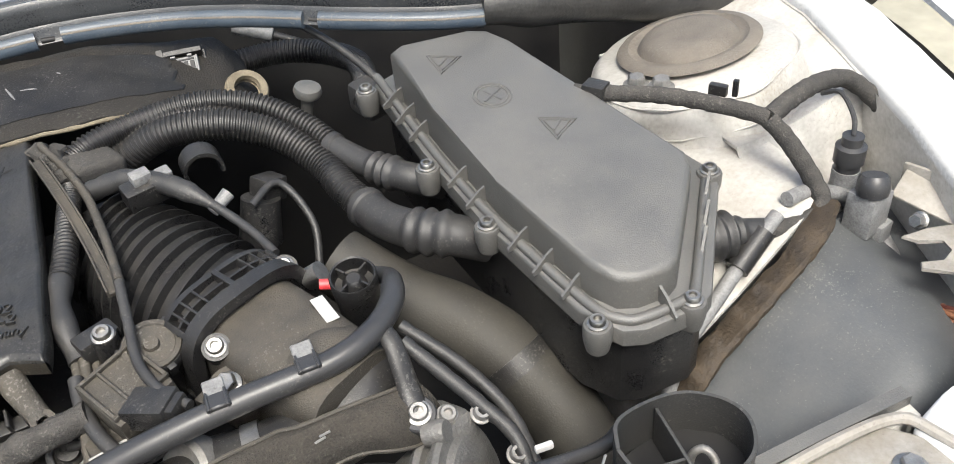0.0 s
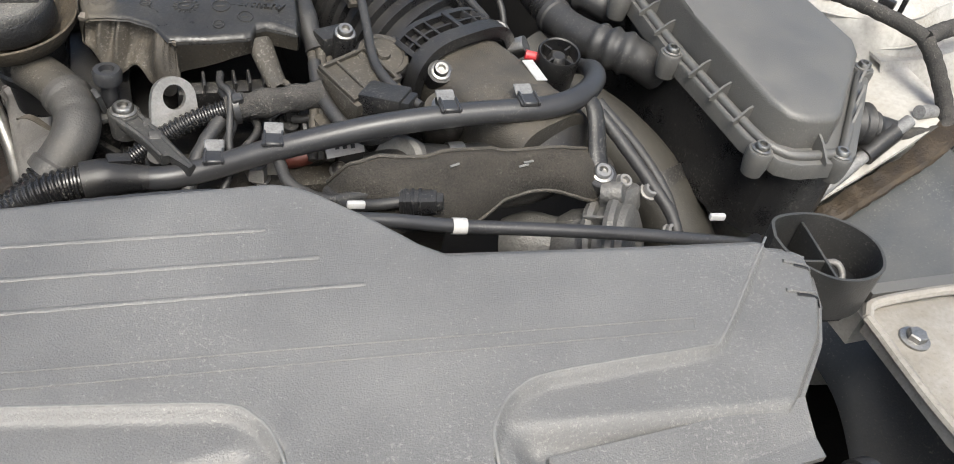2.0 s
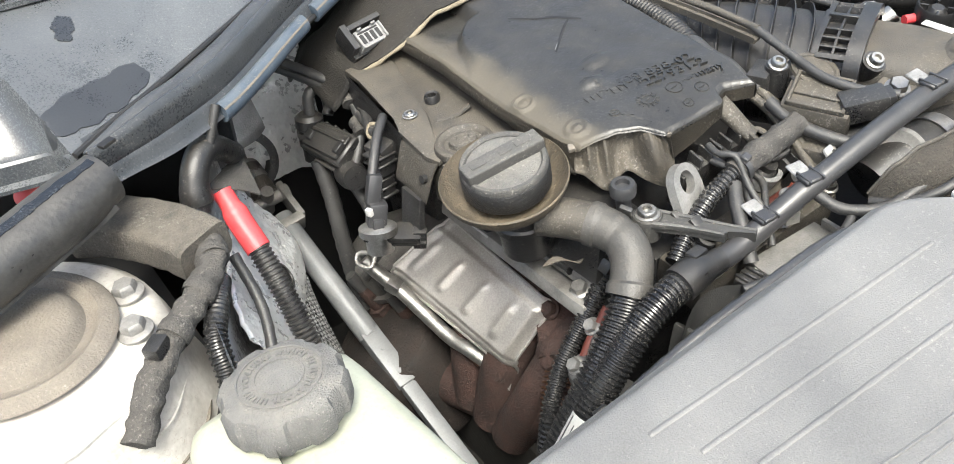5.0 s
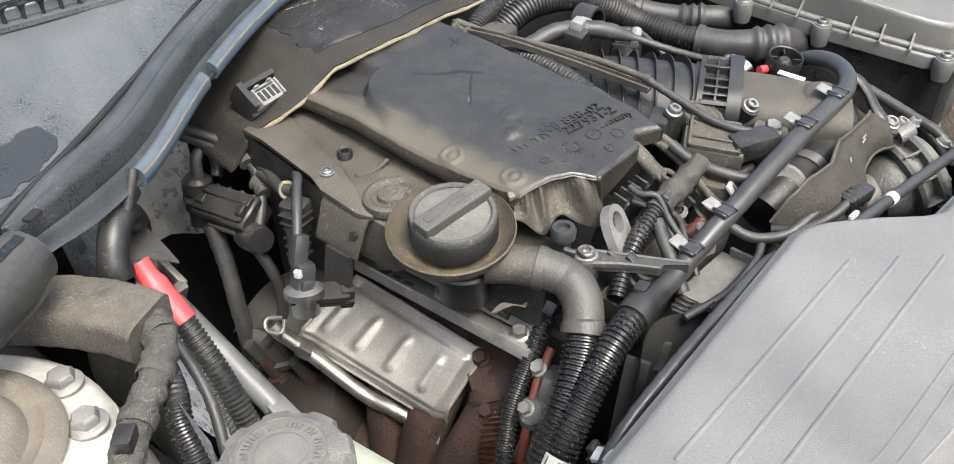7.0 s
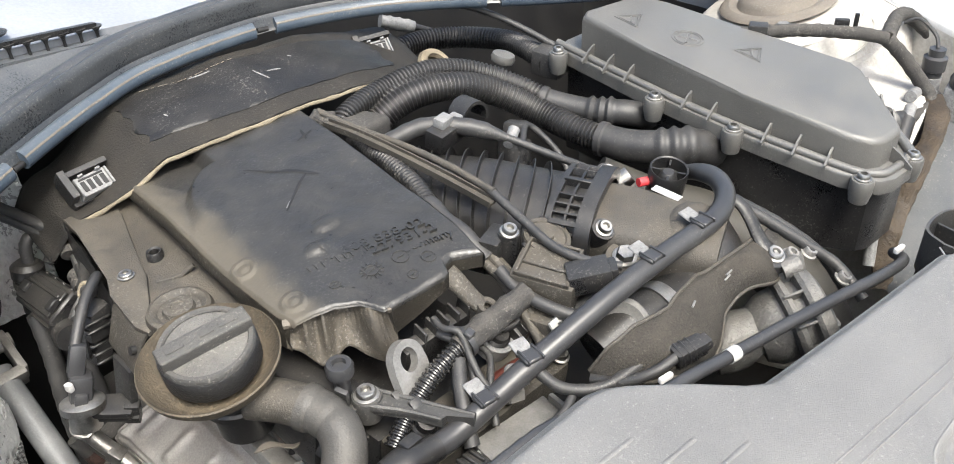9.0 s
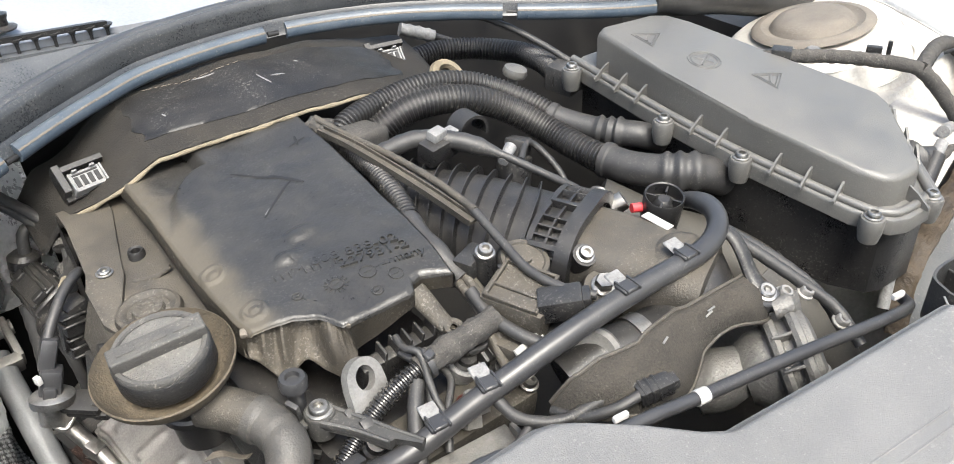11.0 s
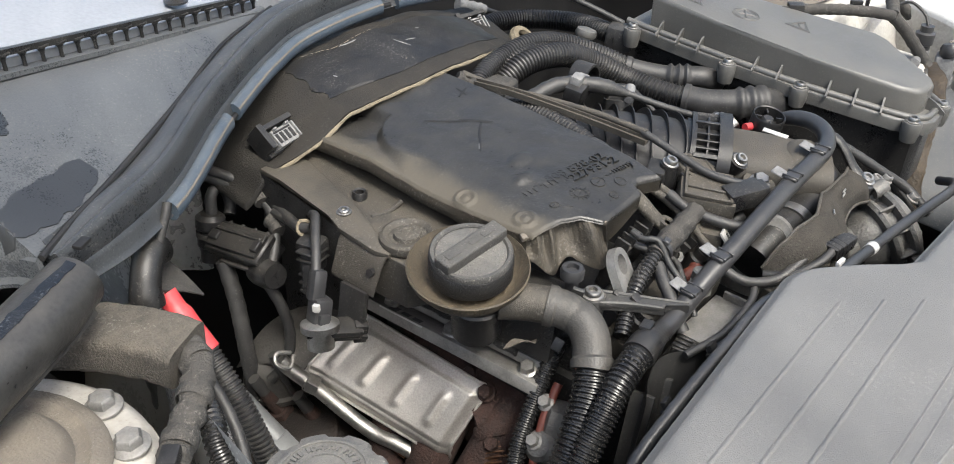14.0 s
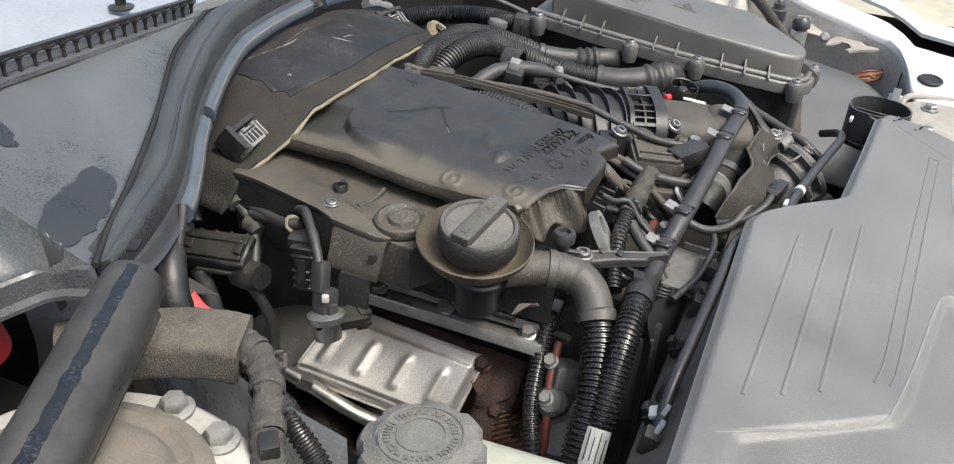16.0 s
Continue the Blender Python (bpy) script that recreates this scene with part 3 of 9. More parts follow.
def cover_ridge(name, pts, r, material, flat=0.45):
    pts = catmull([(x, y, 0) for x, y in pts], 0.005)
    line = [Vector((q.x, q.y, cover_z(q.x, q.y) + r * flat * 0.2)) for q in pts]
    return part(name, sweep(B(), line, lambda t, i: r * (0.8 + 0.25 * noise.noise((i * 0.5, 7, 0))), 8, True, flat), material, cover)


for pts in ([(-0.160, -0.162), (0.076, -0.176)], [(-0.147, -0.187), (0.102, -0.203)], [(-0.130, -0.211), (0.124, -0.228)]):
    cover_ridge("ridge", pts, 0.0022, "cover_grey", 0.36)
for pts in ([(-0.100, -0.246), (-0.064, -0.253), (0.10, -0.268), (0.317, -0.289)], [(-0.098, -0.257), (-0.064, -0.263), (0.10, -0.278), (0.313, -0.298)], [(0.317, -0.289), (0.313, -0.298)]):
    cover_ridge("faint_ridge", pts, 0.0011, "cover_grey", 0.6)
cover_ridge("crease", [(-0.205, -0.150), (-0.190, -0.175), (-0.140, -0.248), (-0.120, -0.260), (-0.065, -0.273), (-0.011, -0.283), (0.037, -0.293), (0.050, -0.303), (0.058, -0.320), (0.062, -0.36), (0.066, -0.41)], 0.0011, "cover_worn")
cover_ridge("crease", [(0.415, -0.226), (0.364, -0.273), (0.328, -0.306), (0.314, -0.310), (0.255, -0.309), (0.208, -0.309), (0.188, -0.315), (0.174, -0.327), (0.165, -0.345), (0.160, -0.40)], 0.0011, "cover_worn")
for a, b in (((0.411, -0.252), (0.432, -0.260)), ((0.398, -0.276), (0.425, -0.283))):
    cover_ridge("slit_rib", [a, b], 0.0020, "cover_grey", 0.8)
    cover_ridge("slit", [(a[0] + 0.006, a[1] - 0.0045), (b[0], b[1] - 0.0045)], 0.0018, "deep", 0.5)
bm = B()
prism(bm, [(0.195, -0.352), (0.365, -0.350), (0.360, -0.385), (0.195, -0.392)][::-1], 0.0, lambda x, y: cover_z(x, y) + 0.008, bevel=0.003)
part("front_ledge", bm, "cover_grey", cover)
bm = B()
line = [Vector((x, cover_back(x), 0.013)) for x in (-0.28 + 0.715 * i / 90 for i in range(91))]
profile_sweep(bm, line, [(0.0, 0.002), (0.003, 0.002), (0.004, -0.035), (0.0, -0.035)])
part("rear_skirt", bm, "cover_grey", cover)
bm = B()
line = [Vector((cover_end(y) - 0.002, y, cover_z(cover_end(y), y) - 0.002)) for y in (-0.248 - 0.21 * i / 40 for i in range(41))]
profile_sweep(bm, line, [(-0.003, 0.003), (0.002, 0.003), (0.002, -0.05), (-0.003, -0.05)])
part("end_skirt", bm, "cover_grey", cover)


# ---- engine block under everything ----
engine = thing("engine", "dusty four-cylinder engine with aluminium head and timing case", "engine", (0.05, 0.12, -0.4))
bm = B()
box(bm, (0.060, 0.150, -0.16), (0.150, 0.33, 0.24), (0, 4, 0), 0.01)
box(bm, (0.0, 0.13, -0.175), (0.07, 0.27, 0.17), (0, 10, 0), 0.008)
part("cylinder_head", bm, "black", engine, "black dusty cylinder head cover")
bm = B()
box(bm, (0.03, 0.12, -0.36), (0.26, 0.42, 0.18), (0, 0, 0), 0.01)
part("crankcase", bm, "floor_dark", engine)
bm = B()
box(bm, (-0.050, 0.112, -0.078), (0.024, 0.20, 0.012), (0, 18, 0), 0.002)
box(bm, (-0.040, 0.112, -0.066), (0.006, 0.20, 0.010), (0, 18, 0), 0.002)
part("head_flange", bm, "alu", engine, "grimy cast aluminium flange")
part("gasket_rod", tube([(-0.038, 0.200, -0.058), (-0.0395, 0.150, -0.060), (-0.041, 0.100, -0.060), (-0.043, 0.045, -0.060)], lambda t, i: 0.0046 + 0.0006 * math.sin(i * 1.7), 12), "black", engine)
for y in (0.03, 0.114, 0.185):
    torx_bolt(engine, (-0.047, y, -0.070), (-0.3, 0, 1), 0.007, 0.008, hexed=True)

# ---- engine top cover ----
top = thing("engine_cover", "black oily plastic engine cover with scratched cross marks", "engine cover", (0.06, 0.15, 0.0))


def ec_left(y):
    return path2([(0.0, 0.020), (0.03, 0.004), (0.05, -0.018), (0.07, -0.0215), (0.13, -0.022), (0.31, -0.018)], y)


def ec_right(y):
    return path2([(0.0, 0.126), (0.03, 0.132), (0.10, 0.139), (0.28, 0.150), (0.31, 0.152)], y)


def ec_front(x):
    return path2([(-0.022, 0.0605), (-0.012, 0.0560), (0.009, 0.0535), (0.024, 0.0485), (0.034, 0.0405), (0.0390, 0.0300), (0.0412, 0.0145), (0.089, 0.0095), (0.0945, 0.011), (0.0985, 0.0195), (0.106, 0.021), (0.112, 0.018), (0.127, 0.0085)], x)


def ec_z(x, y):
    rim = 0.047 + 0.009 * smooth(0.15, 0.24, y)
    plat = 0.052 + 0.010 * (x / 0.14) + 0.012 * smooth(0.05, 0.28, y) - 0.007 * smooth(0.06, 0.012, y)
    # a round hollow is cut out of the raised part behind
    edge = -0.006 if y < 0.190 else -0.006 + 0.050 * (1 - math.sqrt(max(0.0, 1 - min(1.0, (y - 0.190) / 0.075) ** 2)))
    w = 0.0055 + 0.012 * smooth(0.215, 0.185, y)
    k = smooth(edge - w, edge + w, x)
    z = rim + (plat - rim) * k
    for bx, by, rx, ry, h in ((0.062, 0.121, 0.013, 0.008, 0.0032), (0.040, 0.101, 0.011, 0.006, 0.0032)):
        z += h * math.exp(-((((x - bx) / rx) ** 2 + ((y - by) / ry) ** 2) ** 2))
    for bx, by in ((-0.011, 0.128), (-0.006, 0.068)):
        d = math.hypot(x - bx, y - by)
        z += 0.0022 * (smooth(0.011, 0.009, d) - 0.7 * smooth(0.0075, 0.006, d) + 0.6 * smooth(0.004, 0.003, d))
    z += 0.0012 * noise.noise((x * 40, y * 40, 1.0)) + 0.0004 * noise.noise((x * 130, y * 130, 1.0))
    return z


def ec_place(u, v):
    y = 0.0 + 0.315 * v
    x = ec_left(y) + (ec_right(y) - ec_left(y)) * u
    y2 = ec_front(x) + (0.315 - ec_front(x)) * v
    x = ec_left(y2) + (ec_right(y2) - ec_left(y2)) * u
    if v < 1e-6:
        y2 = ec_front(x)
    z = ec_z(x, y2)
    rim = min(smooth(0, 0.018, u), smooth(1.0, 0.982, u), smooth(0, 0.012, v))
    return (x, y2, z - 0.0032 * (1 - rim))


part("top_panel", sheet(B(), 150, 160, ec_place, 0.0022), "engine_top", top, sharp=80)


def cover_skirt(name, edge, drop, out, material, label=""):
    """A wall hanging from an edge; drop and out are functions of the place and the share of the way down."""
    bm = B()
    rows3 = []
    for q in edge:
        q = Vector(q)
        rows3.append([bm.verts.new(q + Vector((*out(q, k / 7), 0.0005 - drop(q) * k / 7))) for k in range(8)])
    for a, b in zip(rows3, rows3[1:]):
        for k in range(7):
            bm.faces.new((a[k], b[k], b[k + 1], a[k + 1]))
    bmesh.ops.solidify(bm, geom=bm.faces[:], thickness=0.002)
    return part(name, bm, material, top, label, sharp=70)


CURTAIN_TOP = catmull([(-0.0205, 0.0600, 0), (-0.012, 0.0560, 0), (-0.001, 0.0548, 0), (0.009, 0.0535, 0), (0.024, 0.0485, 0), (0.034, 0.0405, 0), (0.0388, 0.0300, 0), (0.0408, 0.0150, 0)], 0.001)
CURTAIN_FOOT = catmull([(-0.0235, 0.0585, 0.024), (-0.017, 0.0500, 0.021), (-0.009, 0.0400, 0.009), (-0.002, 0.0365, 0.006), (0.005, 0.0370, 0.011), (0.013, 0.0330, 0.018), (0.021, 0.0215, 0.010), (0.031, 0.0105, 0.004), (0.039, 0.0085, 0.009), (0.0425, 0.0125, 0.020)], 0.001)


def curtain_place(u, v):
    """Three flutes swell out between the cover's hollowed edge and a waved foot."""
    a = CURTAIN_TOP[min(len(CURTAIN_TOP) - 1, int(u * (len(CURTAIN_TOP) - 1) + 0.5))]
    b = CURTAIN_FOOT[min(len(CURTAIN_FOOT) - 1, int(u * (len(CURTAIN_FOOT) - 1) + 0.5))]
    a = Vector((a.x, a.y, ec_z(a.x, a.y) - 0.0045))
    q = a.lerp(b, v)
    swell = -0.005
    for c, w, h in ((0.17, 0.055, 0.0080), (0.34, 0.055, 0.0110), (0.75, 0.125, 0.0170)):
        swell += h * math.exp(-(((u - c) / w) ** 2))
    s = math.sin(math.pi * v ** 0.75) * swell * smooth(0, 0.05, u) * smooth(1.0, 0.94, u)
    return q + Vector((-0.50, -0.62, 0.60)) * (s + 0.0006 * noise.noise((u * 14, v * 8, 3)))


n_ = 150
front_edge = [ec_place(i / n_, 0) for i in range(n_ + 1)]
cover_skirt("left_skirt", [ec_place(0, 1 - i / 60) for i in range(61)], lambda q: 0.010 + 0.015 * smooth(0.14, 0.08, q.y), lambda q, t: (-0.003 * math.sin(t * 2.2), 0), "curtain")
part("front_curtain", sheet(B(), 110, 26, curtain_place, 0.002), "curtain", top, "brown dusty fluted front curtain", sharp=60)
cover_skirt("front_wall", [q for q in front_edge if q[0] > 0.0405], lambda q: path2([(0.037, 0.027), (0.060, 0.022), (0.089, 0.014), (0.125, 0.014)], q.x), lambda q, t: (0, 0.001 * t), "curtain")
cover_skirt("right_skirt", [ec_place(1, i / 60) for i in range(61)], lambda q: 0.014, lambda q, t: (0.002 * math.sin(t * 3), 0), "black")
# little worn lugs on the curtain's upper edge
for x, y, w in ((-0.0185, 0.0585, 0.009), (-0.004, 0.0545, 0.005), (0.0085, 0.0515, 0.006), (0.0405, 0.0165, 0.004)):
    bm = B()
    box(bm, (x, y, ec_z(x, y) - 0.0048), (w, w * 0.7, 0.005), (18, 0, -30), 0.0015)
    part("lug", bm, "cap_tan", top)

# ---- rear foam cover ----
rear = thing("rear_insulation_cover", "black foam insulation cover with beige frayed front edge", "insulation", (0.13, 0.34, 0.0))


def rc_front(x):
    return path2([(-0.095, 0.326), (-0.075, 0.317), (-0.05, 0.312), (-0.02, 0.299), (0.016, 0.292), (0.14, 0.279), (0.22, 0.280), (0.27, 0.286), (0.31, 0.30), (0.365, 0.325)], x)


def rc_lift(x):
    return path2([(-0.095, 0.026), (-0.075, 0.034), (-0.045, 0.041), (-0.015, 0.056), (0.016, 0.073), (0.14, 0.079), (0.22, 0.073), (0.27, 0.062), (0.31, 0.05), (0.365, 0.036)], x)


def rc_place(u, v):
    x = -0.095 + 0.46 * u
    f = rc_front(x)
    y = f + (0.43 - f) * v
    z = rc_lift(x) + 0.026 * math.sin(v * 1.5) * (0.5 + 0.5 * smooth(0, 0.3, u)) - 0.02 * smooth(0.7, 1.0, v)
    z += 0.004 * noise.noise((x * 14, y * 14, 3.0)) + 0.0012 * noise.noise((x * 60, y * 60, 5.0))
    z -= 0.02 * smooth(0.06, 0.0, u) + 0.02 * smooth(0.95, 1.0, u)
    return (x, y, z)


part("foam_sheet", sheet(B(), 90, 34, rc_place, 0.006), "foam", rear, sharp=70)
line = [Vector(rc_place(i / 90, 0)) + Vector((0, -0.001, -0.003)) for i in range(5, 91)]
part("edge_binding", sweep(B(), line, lambda t, i: 0.0019 + 0.0012 * noise.noise((i * 0.35, 2, 0)), 8), "foam_edge", rear, "frayed beige edge")


for u_, v_, du, dv in ((0.52, 0.45, 0.012, 0.14), (0.545, 0.40, 0.03, 0.02), (0.62, 0.5, 0.006, 0.02), (0.40, 0.62, 0.05, 0.01), (0.30, 0.35, 0.004, 0.03)):
    bm = B()
    sweep(bm, [Vector(rc_place(u_ + du * k / 4, v_ - dv * k / 4)) + Vector((0, 0, 0.0006)) for k in range(5)], lambda t, i: 0.0004 + 0.0009 * math.sin(0.2 + 2.8 * t), 6, True, 0.4)
    part("pale_scuff", bm, "conn_grey", rear)


def skin_place(u, v):
    a = 0.24 + 0.60 * u + 0.015 * noise.noise((v * 5, 1, 0))
    b = 0.13 + 0.05 * smooth(0.3, 0.0, u) + (0.50 + 0.03 * noise.noise((u * 6, 4, 0)) - 0.10 * smooth(0.7, 1.0, u)) * v
    return Vector(rc_place(a, b)) + Vector((0, 0, 0.0007))


part("smooth_field", sheet(B(), 60, 20, skin_place, 0.0005), "foam_gloss", rear, "smooth black pressed field", sharp=70)
for k in range(16):
    a = skin_place(0.10 + 0.022 * k, 1.0)
    bm = B()
    sweep(bm, [a + Vector((0, 0.001, 0.0006)), skin_place(0.10 + 0.022 * k + (0.010 if k % 3 else 0.019), 1.0) + Vector((0, 0.001, 0.0006))], 0.0006, 6, True, 0.5)
    part("pale_stitch", bm, "cap_tan", rear)


# connectors clipped into the foam
def plug_socket(at, rz, rx=20):
    ob = thing("connector_socket", "light grey open connector set in the foam cover", "connector", at, "sockets in the foam cover")
    m = pose(*at, rx, 0, rz) @ Matrix.Diagonal((0.68, 0.68, 0.8, 1))

    def add(name, boxes, material):
        bm = B()
        for c, s in boxes:
            box(bm, c, s, bevel=0.0007, segs=1)
        bmesh.ops.transform(bm, matrix=m, verts=bm.verts[:])
        return part(name, bm, material, ob)

    add("shell", [((0, 0, 0.002), (0.045, 0.027, 0.016)), ((-0.021, 0, 0.009), (0.003, 0.025, 0.010)), ((0.021, 0, 0.009), (0.003, 0.025, 0.010))], "conn_grey")
    # solid near-black blocks; their colour gives the shade inside the slots
    for x in (-0.0135, -0.0045, 0.0045, 0.0135):
        add("slot", [((x, -0.001, 0.006), (0.0062, 0.015, 0.0095))], "deep")
    add("wide_slot", [((0, 0.009, 0.006), (0.034, 0.003, 0.0095))], "deep")
    for x in (-0.012, 0.012):
        add("catch", [((x, 0.0135, 0.011), (0.007, 0.003, 0.009))], "conn_grey")
    add("holder", [((0, 0.006, -0.012), (0.066, 0.044, 0.016)), ((-0.030, 0.010, 0.002), (0.010, 0.040, 0.022)), ((0.0, 0.022, 0.004), (0.060, 0.008, 0.016))], "black")
    return ob


plug_socket((-0.039, 0.330, 0.054), 6, 42)
plug_socket((0.303, 0.356, 0.060), -12, 42)

# ---- air filter box ----
airbox = thing("air_filter_box", "dusty dark grey plastic air filter box with bolted lid", "air filter box", (0.53, 0.04, -0.1))
zf = lambda x, y: 0.0300 + 0.107 * y
FL = [(0.452, 0.218), (0.449, 0.10), (0.452, 0.0), (0.468, -0.115), (0.484, -0.146), (0.500, -0.153), (0.545, -0.155), (0.560, -0.148), (0.640, -0.058), (0.647, -0.040), (0.600, 0.175), (0.588, 0.212), (0.568, 0.224), (0.475, 0.226)]
LID = [(0.466, 0.196), (0.464, 0.10), (0.467, 0.0), (0.482, -0.108), (0.492, -0.127), (0.505, -0.134), (0.530, -0.136), (0.541, -0.131), (0.608, -0.060), (0.615, -0.043), (0.572, 0.160), (0.561, 0.184), (0.545, 0.194), (0.480, 0.203)]


def lid_h(x, y):
    return zf(x, y) + 0.031 + 0.036 * (y + 0.13)


bm = B()
prism(bm, LID[::-1], zf, lambda x, y: lid_h(x, y), bevel=0.006, inset=0.0, segs=3)
lid = part("lid", bm, "box_grey", airbox)
bm = B()
prism(bm, FL, lambda x, y: zf(x, y) - 0.014, lambda x, y: zf(x, y) + 0.001, bevel=0.003)
part("flange", bm, "box_grey", airbox)
bm = B()
low = [((x - 0.54) * 0.93 + 0.542, (y - 0.05) * 0.95 + 0.05) for x, y in FL]
prism(bm, low, lambda x, y: -0.072, lambda x, y: zf(x, y) - 0.012)
part("lower_housing", bm, "black", airbox, "black lower half")
# bead along the lid's foot
bead = [Vector((x, y, zf(x, y) + 0.003)) for x, y in [(0.459, 0.225), (0.457, 0.10), (0.4605, 0.0), (0.476, -0.112), (0.488, -0.1375), (0.503, -0.1445), (0.54, -0.1455), (0.552, -0.139), (0.631, -0.052)]]
part("bead", sweep(B(), catmull(bead, 0.005), 0.0042, 10), "box_grey", airbox)
for x, y in ((0.441, 0.208), (0.442, 0.078), (0.452, -0.009), (0.471, -0.134), (0.541, -0.149), (0.641, -0.044)):
    bm = B()
    m = Matrix.Translation((x, y, zf(x, y)))
    lathe(bm, [(0, -0.020), (0.0085, -0.020), (0.0105, -0.010), (0.0108, 0.001), (0.0098, 0.0035), (0.0, 0.0035)], m, 24)
    part("bolt_boss", bm, "box_grey", airbox)
    torx_bolt(airbox, (x, y, zf(x, y) + 0.0035), r=0.0060, h=0.006)
for x, y, a in ((0.456, 0.178, 0), (0.456, 0.150, 0), (0.456, 0.122, 0), (0.458, 0.050, 0), (0.459, 0.020, 2), (0.464, -0.038, 6), (0.468, -0.068, 8), (0.474, -0.098, 10), (0.522, -0.146, 88), (0.600, -0.090, 42), (0.580, -0.112, 42), (0.622, -0.064, 42)):
    bm = B()
    w = 0.011
    vs = [bm.verts.new(Vector(p)) for p in ((-w, -0.0011, 0), (w, -0.0011, 0), (w, -0.0011, 0.017), (w * 0.2, -0.0011, 0.013), (-w, -0.0011, 0.003), (-w, 0.0011, 0), (w, 0.0011, 0), (w, 0.0011, 0.017), (w * 0.2, 0.0011, 0.013), (-w, 0.0011, 0.003))]
    bm.faces.new(vs[:5][::-1])
    bm.faces.new(vs[5:])
    for k in range(5):
        bm.faces.new((vs[k], vs[(k + 1) % 5], vs[5 + (k + 1) % 5], vs[5 + k]))
    bmesh.ops.transform(bm, matrix=pose(x, y, zf(x, y), 0, 0, a), verts=bm.verts[:])
    part("fin", bm, "box_grey", airbox)


# ---- hoses at the air box ----
def rubber_boot(name, pts, r, end_r, parent, bellows):
    line = catmull(pts, 0.002)
    n = len(line)

    def rad(t, i):
        k = r + (end_r - r) * smooth(0.45, 0.6, t)
        a, b = bellows
        if a < t < b:
            k += 0.0032 * (0.5 - 0.5 * math.cos((t - a) / (b - a) * 2 * math.pi * 3))
        if t < 0.05:
            k += 0.0018
        return k

    return part(name, sweep(B(), line, rad, 22), "rubber", parent)


h = thing("intake_hose", "thick black corrugated hose with ribbed rubber boot", "hose", (0.38, 0.1, 0.0), "hoses at the air filter box")
part("hose", ribbed([(0.392, 0.092, 0.006), (0.383, 0.135, 0.010), (0.376, 0.178, 0.018), (0.350, 0.215, 0.038), (0.310, 0.232, 0.055), (0.262, 0.248, 0.056), (0.225, 0.258, 0.040), (0.20, 0.262, 0.02)], 0.0148), "black", h)
rubber_boot("boot", [(0.389, 0.105, 0.007), (0.397, 0.075, 0.007), (0.412, 0.045, 0.010), (0.435, 0.022, 0.010), (0.462, 0.014, -0.004)], 0.0165, 0.0175, h, (0.45, 0.75))
h = thing("intake_hose", "slim black corrugated hose with ribbed rubber boot", "hose", (0.38, 0.2, 0.0), "hoses at the air filter box")
part("hose", ribbed([(0.397, 0.178, 0.022), (0.380, 0.214, 0.037), (0.345, 0.250, 0.055), (0.295, 0.266, 0.066), (0.24, 0.272, 0.062), (0.19, 0.262, 0.058), (0.165, 0.25, 0.045)], 0.0112), "black", h)
rubber_boot("boot", [(0.391, 0.188, 0.025), (0.405, 0.160, 0.020), (0.42, 0.130, 0.018), (0.437, 0.104, 0.018), (0.462, 0.095, 0.006)], 0.0122, 0.0135, h, (0.4, 0.65))
h = thing("intake_hose", "black corrugated hose lying between two thicker ones", "hose", (0.3, 0.24, 0.0), "hoses at the air filter box")
part("hose", ribbed([(0.36, 0.225, 0.028), (0.315, 0.25, 0.055), (0.265, 0.262, 0.062), (0.22, 0.268, 0.048), (0.19, 0.262, 0.035)], 0.0085), "black", h)
h = thing("rear_hose", "black corrugated hose running along the bulkhead", "hose", (0.45, 0.35, 0.0))
part("hose", ribbed([(0.445, 0.225, 0.035), (0.462, 0.275, 0.035), (0.468, 0.325, 0.030), (0.445, 0.372, 0.028), (0.405, 0.395, 0.030), (0.36, 0.40, 0.03)], 0.0135), "black", h)
bm = B()
box(bm, (0.451, 0.228, 0.036), (0.032, 0.036, 0.030), (5, 0, 15), 0.005)
part("sleeve", bm, "rubber", h)

# big intake duct beneath the air box
duct = thing("intake_duct", "large dusty black moulded air duct", "air duct", (0.44, -0.02, -0.2))
part("duct", tube([(0.35, 0.08, -0.02), (0.385, 0.03, -0.045), (0.418, -0.005, -0.06), (0.447, -0.05, -0.085), (0.468, -0.105, -0.13), (0.475, -0.16, -0.22), (0.47, -0.19, -0.32)], lambda t, i: 0.030 + 0.004 * math.sin(t * 3), 26, 0.006), "duct_brown", duct)
bm = B()
lathe(bm, [(0.031, -0.008), (0.0345, -0.008), (0.0345, 0.008), (0.031, 0.008)], aim((0.447, -0.05, -0.085), (0.021, -0.055, -0.045)), 32)
part("collar", bm, "black", duct)

# ---- intake manifold ----
mani = thing("intake_manifold", "ribbed dusty black plastic intake manifold with bolted flange", "intake manifold", (0.22, 0.08, -0.05))
AX0, AX1 = Vector((0.180, 0.190, 0.000)), Vector((0.262, 0.004, -0.004))
fr = frames([AX0.lerp(AX1, i / 60) for i in range(61)])
bm = B()


def mrad(t, i):
    base = 0.046 + 0.010 * smooth(0, 0.5, t)
    return base


